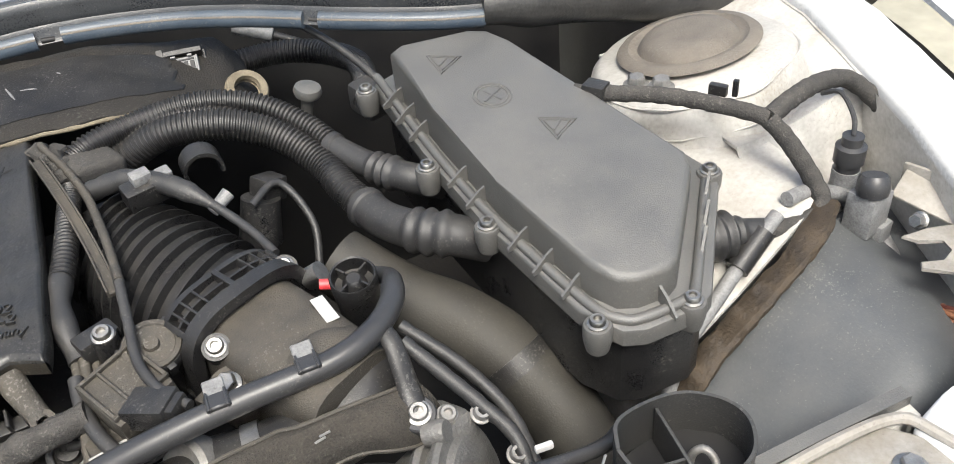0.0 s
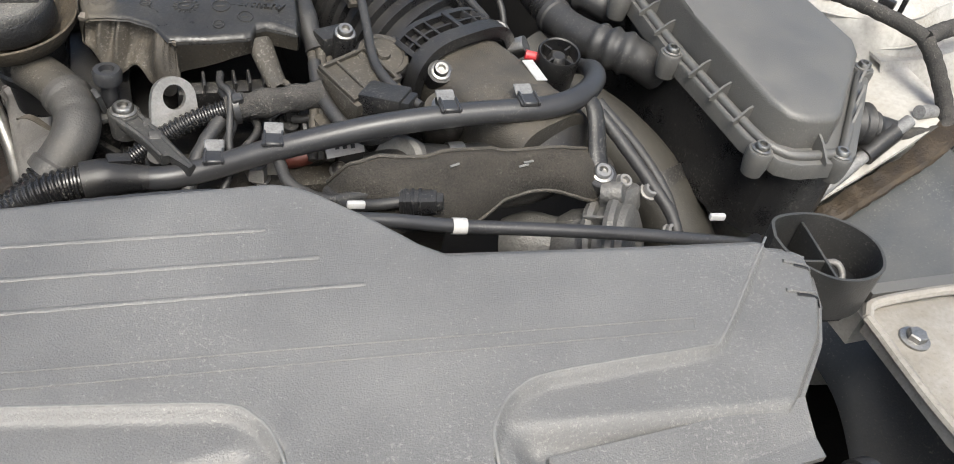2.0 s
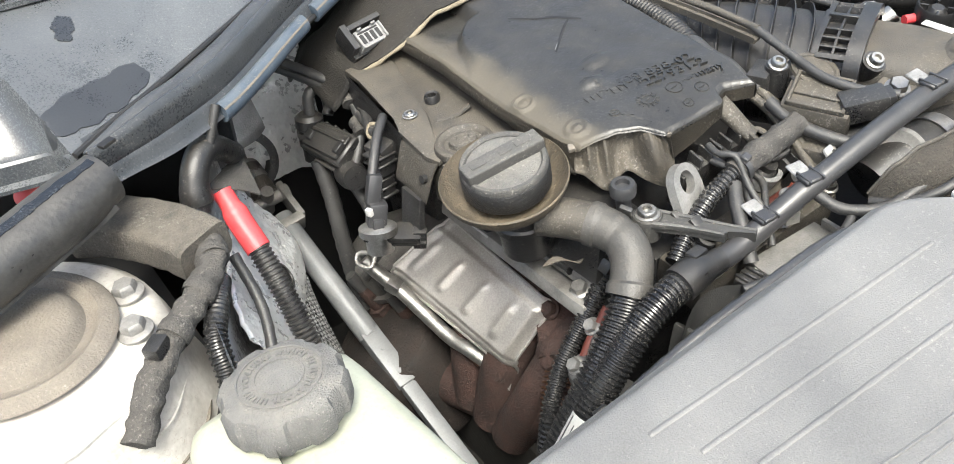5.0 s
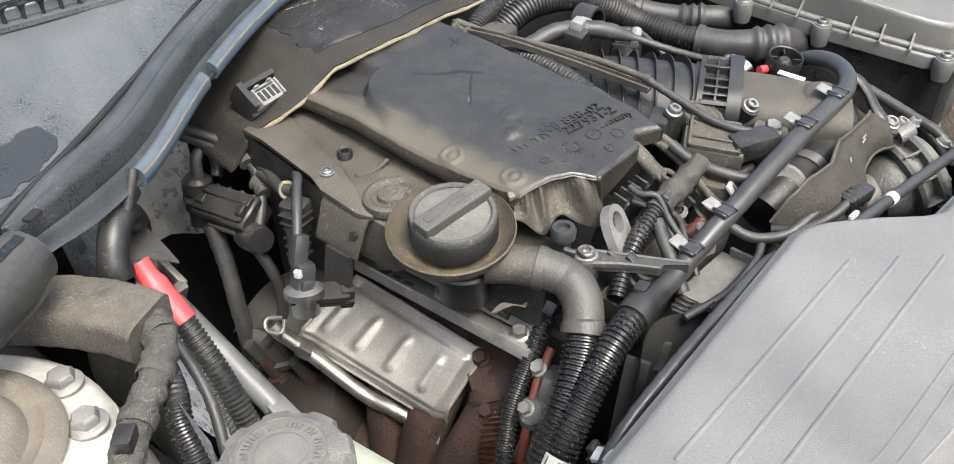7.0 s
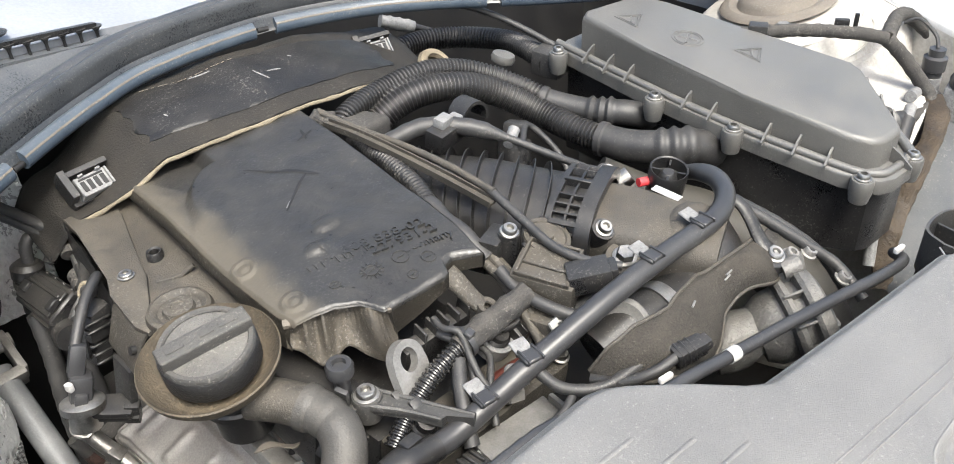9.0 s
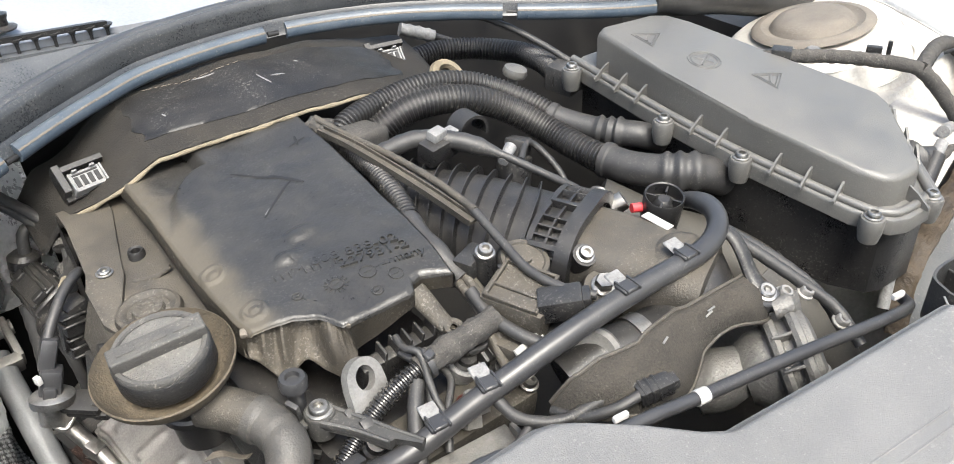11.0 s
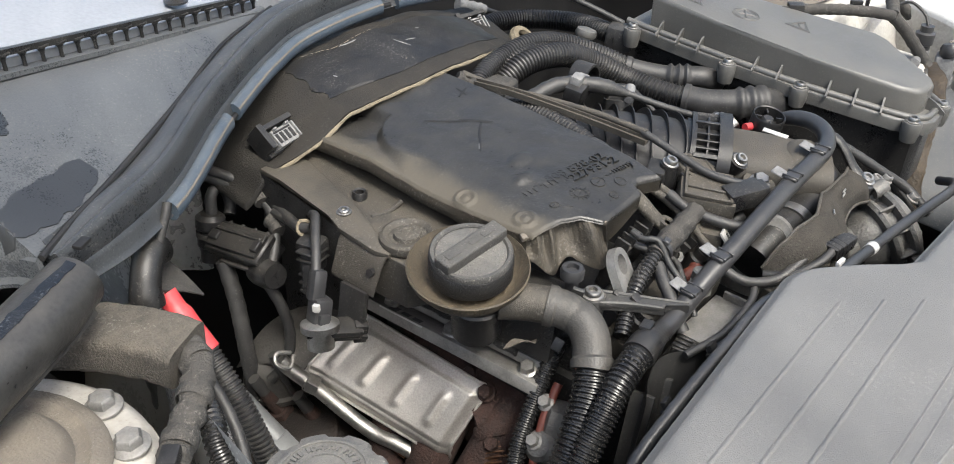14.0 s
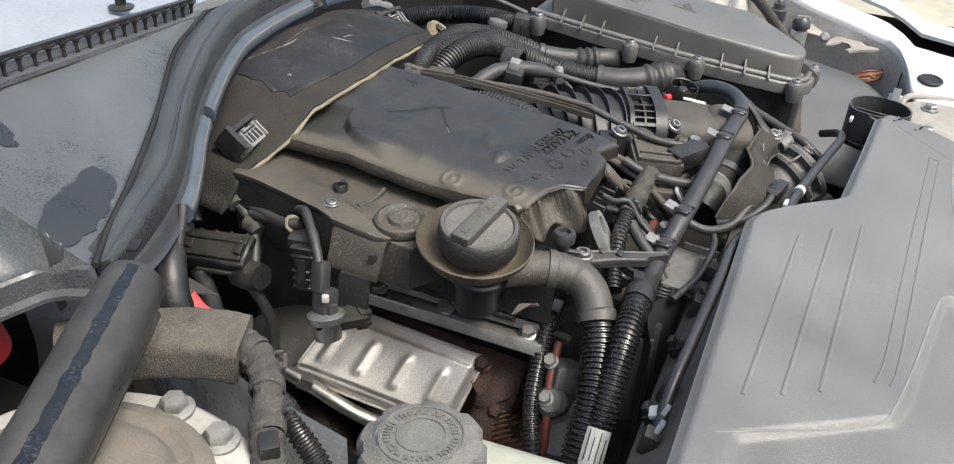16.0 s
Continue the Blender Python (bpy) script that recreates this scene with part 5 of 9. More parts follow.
coolcap = part("cap", bm, "cap_grey", tank, "dusty grey scalloped screw cap with raised warning text")

# ---- oil filler ----
filler = thing("oil_filler", "brown dusty oil filler dish with black screw cap", "oil filler", (-0.072, 0.078, -0.1))
bm = B()
mo = pose(-0.073, 0.077, 0.028, 5, -6, 0)
lathe(bm, [(0.0, -0.006), (0.034, -0.006), (0.040, -0.003), (0.0475, 0.006), (0.0495, 0.010), (0.0505, 0.009), (0.049, 0.003), (0.042, -0.007), (0.030, -0.012), (0, -0.012)], mo, 64)
part("dish", bm, "dish", filler)
bm = B()
lathe(bm, [(0, -0.012), (0.027, -0.012), (0.025, -0.03), (0.027, -0.032), (0.027, -0.038), (0.022, -0.04), (0.022, -0.07), (0, -0.07)], Matrix.Translation((0.008, -0.004, 0)) @ mo, 32)
part("neck", bm, "black", filler)
bm = B()
mc = pose(-0.072, 0.075, 0.030, 5, -6, 0)
lathe(bm, [(0, 0), (0.0335, 0), (0.0345, 0.002), (0.0345, 0.017), (0.0335, 0.0185), (0, 0.0185)], mc, 64)
ocap = part("cap", bm, "oilcap_dark", filler, "round black oil cap with raised grip bar")
bm = B()
lathe(bm, [(0.0285, 0.0185), (0.0338, 0.0185), (0.0338, 0.0222), (0.0326, 0.0238), (0.0300, 0.0236), (0.0288, 0.0222)], mc, 64)
part("cap_rim", bm, "oilcap", ocap)
bm = B()
lathe(bm, [(0, 0.0185), (0.0286, 0.0185), (0.0286, 0.0218), (0.020, 0.0222), (0, 0.0226)], mc, 56)
part("cap_top", bm, "oilcap_top", ocap, "pale grainy disc")
bm = B()
box(bm, (0, 0, 0.0255), (0.066, 0.0165, 0.012), (0, 0, 0), 0.002, 3)
bmesh.ops.transform(bm, matrix=mc @ pose(0, 0, 0, 0, 0, -8), verts=bm.verts[:])
part("grip_bar", bm, "oilcap", ocap)

# breather elbow and its hoses
elbow = thing("breather_elbow", "dusty black rubber breather elbow with corrugated hose", "hose", (-0.03, -0.01, -0.05))
part("pipe", tube([(-0.062, 0.054, 0.004), (-0.048, 0.036, 0.003), (-0.036, 0.018, 0.0)], 0.0158, 24, 0.003), "dusty", elbow, "brown dusty plastic pipe")
part("elbow", tube([(-0.0385, 0.0215, 0.001), (-0.033, 0.008, -0.001), (-0.0315, -0.008, -0.005), (-0.037, -0.021, -0.0135), (-0.049, -0.031, -0.026), (-0.053, -0.0335, -0.030)], lambda t, i: 0.0160 + 0.0016 * (t < 0.09) - 0.0008 * (0.30 < t < 0.36) + 0.0018 * (t > 0.86), 26, 0.0022), "elbow_grey", elbow, "grey-brown rubber elbow")
part("hose", ribbed([(-0.052, -0.034, -0.030), (-0.070, -0.042, -0.046), (-0.105, -0.050, -0.072), (-0.150, -0.052, -0.13), (-0.18, -0.05, -0.22)], 0.0158, 0.0048, 0.0022), "hose_black", elbow)

rail = thing("harness_rail", "long curved black wiring conduit with clips", "wiring conduit", (0.15, -0.07, 0.0))
RAIL = [(-0.018, -0.060, -0.014), (0.020, -0.061, -0.018), (0.050, -0.063, -0.012), (0.085, -0.068, 0.002), (0.115, -0.073, 0.013), (0.172, -0.079, 0.028), (0.235, -0.083, 0.036), (0.295, -0.087, 0.040), (0.328, -0.078, 0.042), (0.350, -0.058, 0.041), (0.360, -0.036, 0.036), (0.366, -0.012, 0.024), (0.36, 0.01, 0.012)]
part("conduit", tube(RAIL, lambda t, i: 0.0088 - 0.002 * smooth(0.86, 0.95, t), 18, 0.004), "black_clean", rail)
h = thing("corrugated_hose", "black corrugated hose with printed white label", "hose", (-0.05, -0.06, -0.05))
part("hose", ribbed([(-0.008, -0.060, -0.015), (-0.045, -0.061, -0.018), (-0.080, -0.062, -0.036), (-0.125, -0.062, -0.085), (-0.16, -0.06, -0.16), (-0.18, -0.06, -0.25)], 0.0122, 0.0042, 0.0018), "hose_black", h)

# ---- felt shield over the coolant pipe ----
felt = thing("felt_shield", "dusty black felt heat shield draped over a pipe", "heat shield", (0.23, -0.12, -0.05))


def felt_place(u, v):
    x = 0.130 + 0.215 * u
    topy = path2([(0, -0.098), (0.08, -0.108), (0.3, -0.118), (0.55, -0.106), (0.8, -0.112), (1, -0.105)], u)
    topz = path2([(0, -0.006), (0.06, 0.015), (0.15, 0.026), (0.35, 0.028), (0.6, 0.018), (0.8, 0.020), (1, 0.008)], u)
    drop = sum(path2([(0, 0.008), (0.06, 0.026), (0.2, 0.040), (0.38, 0.043), (0.48, 0.038), (0.58, 0.027), (0.70, 0.023), (0.84, 0.032), (0.93, 0.032), (1, 0.018)], u + d_) for d_ in (-0.05, -0.025, 0.0, 0.025, 0.05)) / 5
    a = v * 1.5
    return (x + 0.01 * v * u, topy - drop * 0.85 * math.sin(a), topz - drop * (1 - math.cos(a)) + 0.003 * noise.noise((x * 25, v * 3, 0)))


part("felt_sheet", sheet(B(), 50, 26, felt_place, 0.0025), "felt", felt, sharp=70)

# ---- exhaust heat shield ----
hs = thing("exhaust_heat_shield", "pressed bare metal heat shield over the exhaust manifold", "heat shield", (-0.08, 0.14, -0.2))
HA, HB, HC, HD = Vector((-0.050, 0.070, -0.112)), Vector((-0.046, 0.226, -0.106)), Vector((-0.122, 0.243, -0.146)), Vector((-0.100, 0.088, -0.178))


def hs_place(u, v):
    p = HA.lerp(HB, u).lerp(HD.lerp(HC, u), v)
    nrm = (HB - HA).cross(HD - HA).normalized()
    if nrm.z < 0:
        nrm = -nrm
    k = 0.0
    for c in (0.18, 0.42, 0.66, 0.9):
        k += 0.0034 * math.exp(-(((u - c) / 0.030) ** 2)) * smooth(0.22, 0.36, v) * smooth(0.76, 0.64, v)
    k += 0.004 * smooth(0.12, 0.16, v) - 0.004 * smooth(0.80, 0.86, v) - 0.011 * smooth(0.88, 1.0, v) - 0.010 * smooth(0.06, 0.0, u) + 0.003 * smooth(0.93, 0.98, u)
    return p + nrm * k


part("shield", sheet(B(), 90, 60, hs_place, 0.0015), "shield_metal", hs, sharp=60)
rimline = [hs_place(k / 30, 0) for k in range(31)] + [hs_place(1, k / 20) for k in range(1, 21)] + [hs_place(1 - k / 30, 1) for k in range(1, 31)] + [hs_place(0, 1 - k / 20) for k in range(1, 21)]
part("rolled_rim", sweep(B(), rimline, 0.0016, 8), "shield_metal", hs)
bm = B()
q0, q1 = hs_place(0.02, 0.98), hs_place(0.16, 0.98)
sheet(bm, 8, 6, lambda u, v: q0.lerp(q1, u) + Vector((-0.010 * v, -0.002 * v, -0.020 * v)), 0.0015)
part("lower_tab", bm, "shield_metal", hs)
torx_bolt(hs, q0.lerp(q1, 0.5) + Vector((-0.007, -0.002, -0.012)), (-0.8, -0.1, 0.5), 0.006, 0.006, "rust", hexed=True)


def shell(u, v):
    """Rear half of the shield, curling round the outlet."""
    a = HB.lerp(HC, v) + Vector((0, 0.002, 0.002))
    y = 0.085 * u
    return a + Vector((-0.012 * u * u, y, -0.030 * u * u + 0.012 * math.sin(v * 3.1) * (0.3 + u)))


part("rear_shell", sheet(B(), 24, 18, shell, 0.0015), "dull_steel", hs, "heat-dulled rear half of the shield", sharp=60)
manif = thing("exhaust_manifold", "rusty cast iron exhaust manifold", "exhaust manifold", (-0.08, 0.1, -0.3))
for k in range(3):
    part("runner", sweep(B(), catmull([(-0.03, 0.05 + 0.055 * k, -0.135), (-0.055, 0.05 + 0.055 * k, -0.155), (-0.085, 0.06 + 0.05 * k, -0.20), (-0.10, 0.09 + 0.03 * k, -0.27)], 0.006), 0.022, 18), "rust", manif)
part("collector", sweep(B(), catmull([(-0.060, 0.020, -0.165), (-0.080, 0.06, -0.225), (-0.09, 0.14, -0.265), (-0.12, 0.26, -0.28)], 0.008), 0.026, 20), "rust", manif)

line = [Vector(felt_place(i / 60, 0)) + Vector((0, 0.0005, 0.0006)) for i in range(61)]
part("edge_trim", sweep(B(), line, 0.0016, 8), "dusty", felt)
part("edge_trim", sweep(B(), [Vector(felt_place(i / 60, 1)) for i in range(61)], 0.0016, 8), "dusty", felt)
for u_, v_ in ((0.62, 0.42), (0.64, 0.36), (0.36, 0.25)):
    bm = B()
    q = Vector(felt_place(u_, v_))
    sweep(bm, [q + Vector((0, -0.001, 0.001)), Vector(felt_place(u_ + 0.035, v_ - 0.02)) + Vector((0, -0.001, 0.001))], 0.0009, 6)
    part("pale_scratch", bm, "cover_worn", felt)


# ---- left of the head: bracket, cap, sensors ----
plate = thing("head_bracket", "dusty brown sheet metal bracket on the cylinder head", "bracket", (-0.07, 0.22, 0.0))
bm = B()
pz = lambda x, y: 0.020 + 0.10 * (y - 0.15)
prism(bm, [(-0.074, 0.325), (-0.073, 0.300), (-0.080, 0.228), (-0.088, 0.210), (-0.090, 0.165), (-0.086, 0.152), (-0.082, 0.152), (-0.076, 0.166), (-0.055, 0.212), (-0.052, 0.228), (-0.032, 0.300), (-0.030, 0.325)], lambda x, y: pz(x, y) - 0.004, pz, bevel=0.001)
part("plate", bm, "dusty", plate)
bm = B()
TAB = [Vector((-0.086, 0.154, 0.0185)), Vector((-0.084, 0.208, 0.0225)), Vector((-0.098, 0.206, -0.014)), Vector((-0.101, 0.156, -0.014))]
sheet(bm, 6, 6, lambda u, v: TAB[0].lerp(TAB[1], u).lerp(TAB[3].lerp(TAB[2], u), v) + Vector((-0.0025 * math.sin(min(1.0, v * 4) * 1.57), 0.003 * v * u, 0)), 0.003)
part("bent_tab", bm, "dusty", plate)
bm = B()
cyl(bm, (-0.0995, 0.163, 0.004), (-0.0905, 0.163, 0.001), 0.0036, seg=16)
part("hole", bm, "deep", plate, "dark bolt hole")
bm = B()
box(bm, (-0.108, 0.178, -0.040), (0.006, 0.030, 0.050), (0, 12, 0), 0.002)
part("hanger", bm, "black", plate)
bm = B()
sheet(bm, 14, 6, lambda u, v: (path2([(0.0, -0.075), (0.6, -0.081), (1.0, -0.088)], u) - 0.004 * v, 0.322 - 0.115 * u, pz(0, 0.322 - 0.115 * u) - 0.002 - 0.055 * v), 0.002)
part("side_flange", bm, "black", plate, "black folded side of the bracket")
torx_bolt(plate, (-0.068, 0.221, 0.0275), r=0.0055, h=0.0035)
case = thing("timing_case", "dusty black timing case top with round plug", "timing case", (-0.04, 0.2, 0.0))
cz = lambda x, y: 0.016 + 0.08 * (y - 0.15) + 0.010 * smooth(-0.040, -0.022, x)
bm = B()
prism(bm, [(-0.064, 0.325), (-0.058, 0.205), (-0.084, 0.172), (-0.084, 0.134), (-0.050, 0.112), (0.02, 0.10), (0.02, 0.325)], -0.030, cz, bevel=0.004)
part("case_top", bm, "dusty", case)
bm = B()
prism(bm, [(-0.062, 0.325), (-0.056, 0.235), (-0.030, 0.215), (0.01, 0.215), (0.01, 0.325)], -0.15, -0.025)
part("case_side", bm, "black", case)
bm = B()
sweep(bm, [Vector((x, y, cz(x, y) + 0.0012)) for x, y in ((-0.052, 0.203), (-0.044, 0.199), (-0.034, 0.194), (-0.024, 0.190))], 0.0022, 8)
part("casting_ridge", bm, "dusty", case)
bm = B()
m = pose(-0.057, 0.155, 0.019, 0, -3, 0)
lathe(bm, [(0, 0), (0.0255, 0), (0.0262, 0.003), (0.0245, 0.007), (0.0215, 0.0085), (0.0185, 0.0075), (0.0165, 0.005), (0.0130, 0.005), (0.0115, 0.0085), (0.006, 0.0095), (0.005, 0.0085), (0, 0.0085)], m, 44)
part("plug", bm, "dusty", case, "round dusty core plug")
bm = B()
lathe(bm, [(0.0035, 0.0), (0.0072, 0.0), (0.0072, 0.012), (0.006, 0.014), (0.0042, 0.013), (0.0038, 0.004)], Matrix.Translation((-0.038, 0.230, 0.018)), 20)
part("sleeve", bm, "black", case)
bm = B()
sweep(bm, [Vector((-0.036, 0.238, 0.0245)), Vector((-0.032, 0.265, 0.0268)), Vector((-0.028, 0.290, 0.0295))], 0.0018, 6)
part("groove_rib", bm, "deep", case)

# dark plastic body below the oil filler
body = thing("oil_separator", "black plastic oil separator housing under the filler", "engine part", (-0.04, 0.05, -0.06))
bm = B()
box(bm, (-0.020, 0.085, -0.030), (0.045, 0.15, 0.06), (0, 12, 0), 0.008)
part("housing", bm, "black", body)
for k in range(3):
    bm = B()
    box(bm, (-0.036, 0.050 + 0.036 * k, -0.046), (0.012, 0.005, 0.028), (0, 12, 0), 0.0015, 1)
    part("web", bm, "black", body)
bm = B()
sheet(bm, 10, 4, lambda u, v: (-0.076 + 0.030 * u, 0.038 - 0.010 * u - 0.012 * v * math.sin(0.4 + 2.4 * u), -0.030 + 0.006 * math.sin(u * 5) + 0.004 * v), 0.0012)
part("flap", bm, "cap_tan", body)
# part plate with bar code along the rail
bm = B()
box(bm, (-0.0545, 0.165, -0.0715), (0.013, 0.052, 0.0015), (0, 18, 0))
part("label_plate", bm, "white_label", engine, "grimy metal number plate with bars")
for k in range(3):
    bm = B()
    box(bm, (-0.0545, 0.149 + 0.014 * k, -0.0706), (0.006 if k < 2 else 0.009, 0.010, 0.0008), (0, 18, 0))
    part("label_bar", bm, "ink", engine)

# lambda sensor connector and exhaust pipe clip
sens = thing("pressure_sensor", "metal-based pressure sensor with black plug", "sensor", (-0.138, 0.188, -0.06))
bm = B()
lathe(bm, [(0, -0.02), (0.012, -0.02), (0.012, -0.004), (0.017, -0.003), (0.017, 0.003), (0.012, 0.006), (0, 0.006)], pose(-0.140, 0.186, -0.040, -10, 12, 0), 24)
part("base", bm, "steel", sens)
bm = B()
box(bm, (-0.130, 0.180, -0.045), (0.050, 0.022, 0.006), (5, 10, -35), 0.002)
box(bm, (-0.129, 0.177, -0.052), (0.052, 0.014, 0.004), (5, 10, -35), 0.001)
box(bm, (-0.112, 0.166, -0.054), (0.012, 0.010, 0.020), (5, 10, -35), 0.002)
part("bracket", bm, "black", sens)
bm = B()
box(bm, (-0.136, 0.189, -0.026), (0.017, 0.018, 0.024), (-12, 18, -20), 0.004)
box(bm, (-0.130, 0.196, -0.006), (0.013, 0.014, 0.028), (-18, 22, -20), 0.004)
box(bm, (-0.140, 0.182, -0.030), (0.010, 0.012, 0.010), (-12, 18, -20), 0.002)
part("plug", bm, "black_clean", sens)
bm = B()
box(bm, (-0.1445, 0.183, -0.016), (0.0045, 0.006, 0.007), (0, 0, 20), 0.001)
part("lock_tab", bm, "white_label", sens, "white lock tab")
part("cable", tube([(-0.127, 0.199, 0.004), (-0.116, 0.209, 0.015), (-0.101, 0.224, 0.024), (-0.088, 0.237, 0.026), (-0.082, 0.248, 0.021)], 0.0044), "rubber", sens)
pipe = thing("exhaust_sensor_pipe", "thin bright steel pipe with clip along the heat shield", "pipe", (-0.11, 0.2, -0.2))
part("pipe", tube([(-0.137, 0.252, -0.118), (-0.132, 0.243, -0.130), (-0.121, 0.222, -0.150), (-0.112, 0.195, -0.172), (-0.106, 0.165, -0.186), (-0.100, 0.140, -0.190), (-0.092, 0.115, -0.20)], 0.0072, 14, 0.004), "steel", pipe)
bm = B()
box(bm, (-0.124, 0.226, -0.144), (0.014, 0.014, 0.013), (30, 0, 30), 0.002)
part("clip", bm, "steel", pipe)
bm = B()
sweep(bm, catmull([(-0.106, 0.165, -0.186), (-0.100, 0.145, -0.192), (-0.096, 0.13, -0.2)], 0.004), 0.0065, 12)
part("copper_end", bm, "copper", pipe, "copper-coloured pipe end")
ring = B()
sweep(ring, catmull([(-0.128, 0.246, -0.112), (-0.140, 0.252, -0.108), (-0.146, 0.246, -0.114), (-0.138, 0.238, -0.120), (-0.127, 0.244, -0.114)], 0.003), 0.0022, 8)
part("hoop", ring, "steel", pipe)


def lead(name, pts, r, label="black rubber-covered engine wire", material="rubber", group="engine wires", cat="wire", seg=10):
    ob = thing(name, label, cat, pts[len(pts) // 2], group)
    part("sheath", tube(pts, lambda t, i: (r(t) if callable(r) else r) * (1 + 0.05 * math.sin(i * 2.1)), seg, 0.005), material, ob)
    return ob


def plug_on(parent, at, rot, size=(0.018, 0.016, 0.028), material="black", ridges=3):
    bm = B()
    box(bm, (0, 0, 0), size, bevel=0.0025)
    box(bm, (0, 0, size[2] * 0.42), (size[0] * 0.75, size[1] * 0.75, size[2] * 0.5), bevel=0.002)
    box(bm, (size[0] * 0.5, 0, 0), (0.004, size[1] * 0.5, size[2] * 0.7), bevel=0.001, segs=1)
    for k in range(ridges):
        box(bm, (0, 0, -size[2] * 0.35 + size[2] * 0.2 * k), (size[0] * 1.06, size[1] * 1.06, 0.0022), bevel=0.0005, segs=1)
    bmesh.ops.transform(bm, matrix=pose(*at, *rot), verts=bm.verts[:])
    return part("plug", bm, material, parent)


# panel edge below the radiator cover
rp = thing("radiator_support", "tan dusty cross member below the radiator cover", "cross member", (-0.1, -0.11, -0.05))


def panel_place(u, v):
    x = -0.36 + 0.44 * u
    return (x, -0.130 + 0.034 * v, -0.020 - 0.030 * v ** 1.4 + 0.0015 * noise.noise((x * 30, v * 4, 1)) - 0.004 * (1 - smooth(0.0, 0.1, v)))


part("panel", sheet(B(), 60, 8, panel_place, 0.003), "curtain_light", rp, sharp=60)
for x in (-0.140, -0.052, 0.030):
    bm = B()
    box(bm, (x, -0.104, -0.033), (0.016, 0.012, 0.010), (-35, 0, 0), 0.002)
    box(bm, (x, -0.100, -0.029), (0.010, 0.005, 0.012), (-35, 0, 0), 0.001)
    clip_ = part("clip", bm, "black", rp, "black spring clip")
    if x < -0.1:
        bm = B()
        box(bm, (x - 0.004, -0.106, -0.0245), (0.012, 0.010, 0.004), (-25, 0, 8), 0.001)
        part("tab", bm, "white_label", clip_, "white tab")
# connectors and wires beside the bulkhead
blk = thing("connector_block", "black multi-pin connector on the bulkhead side", "connector", (-0.104, 0.322, -0.05), "bulkhead connectors")
mb = pose(-0.105, 0.324, -0.036, -8, -28, 8)


def block_part(name, boxes, material, bev=0.002):
    bm = B()
    for c, sz in boxes:
        box(bm, c, sz, bevel=bev, segs=1)
    bmesh.ops.transform(bm, matrix=mb, verts=bm.verts[:])
    return part(name, bm, material, blk)


block_part("housing", [((0, 0, 0), (0.034, 0.072, 0.026))], "black")
block_part("cover", [((0, 0.0, 0.0145), (0.026, 0.066, 0.004)), ((0.006, 0.0, 0.017), (0.004, 0.060, 0.003))], "black", 0.001)
for k in range(4):
    block_part("rib", [((0.0175, -0.026 + 0.017 * k, 0.001), (0.003, 0.004, 0.020))], "black", 0.0008)
block_part("latch", [((-0.002, -0.030, 0.0175), (0.012, 0.008, 0.006))], "deep", 0.001)
block_part("latch", [((-0.002, 0.026, 0.0175), (0.010, 0.012, 0.005))], "deep", 0.001)
block_part("lever", [((-0.019, -0.006, -0.002), (0.004, 0.050, 0.006)), ((-0.019, -0.030, -0.007), (0.005, 0.006, 0.014)), ((-0.019, 0.018, -0.007), (0.005, 0.006, 0.014))], "dull_steel", 0.001)
bm = B()
lathe(bm, [(0, -0.018), (0.013, -0.018), (0.0145, -0.010), (0.0145, 0.004), (0.012, 0.008), (0.012, 0.014), (0, 0.014)], aim((-0.111, 0.286, -0.046), (-0.1, -0.8, 0.2)), 22)
part("round_plug", bm, "black", blk)
blk = thing("connector_block", "black ribbed coil connector with cable", "connector", (-0.102, 0.232, -0.02), "bulkhead connectors")
bm = B()
box(bm, (-0.097, 0.234, 0.001), (0.020, 0.026, 0.016), (0, -10, 12), 0.005)
box(bm, (-0.102, 0.229, -0.008), (0.020, 0.018, 0.022), (0, 8, 12), 0.004)
for k in range(2):
    box(bm, (-0.1025, 0.229, 0.001 - 0.008 * k), (0.0235, 0.0215, 0.0025), (0, 8, 12), 0.001, 1)
part("elbow", bm, "black", blk)
bm = B()
box(bm, (-0.104, 0.231, -0.030), (0.016, 0.015, 0.030), (0, 8, 12), 0.003)
for k in range(3):
    box(bm, (-0.1045, 0.231, -0.024 - 0.009 * k), (0.0185, 0.0175, 0.003), (0, 8, 12), 0.001, 1)
box(bm, (-0.113, 0.228, -0.022), (0.003, 0.008, 0.026), (0, 8, 12), 0.001, 1)
part("plug", bm, "black", blk)
part("cable", tube([(-0.094, 0.246, 0.003), (-0.089, 0.262, 0.004), (-0.084, 0.285, 0.003), (-0.080, 0.305, 0.000)], 0.0042), "rubber", blk)
blk = thing("connector_block", "black round sensor plug at the bulkhead", "connector", (-0.11, 0.37, -0.03), "bulkhead connectors")
bm = B()
lathe(bm, [(0, -0.032), (0.009, -0.032), (0.010, -0.016), (0.0125, -0.014), (0.0125, 0.004), (0.0145, 0.006), (0.0145, 0.016), (0.010, 0.020), (0, 0.020)], pose(-0.109, 0.370, -0.034, 0, 10, 0), 22)
part("plug", bm, "black", blk)
bm = B()
lathe(bm, [(0.0125, -0.004), (0.0138, -0.004), (0.0138, 0.001), (0.0125, 0.001)], pose(-0.109, 0.370, -0.034, 0, 10, 0), 22)
part("band", bm, "dull_steel", blk)
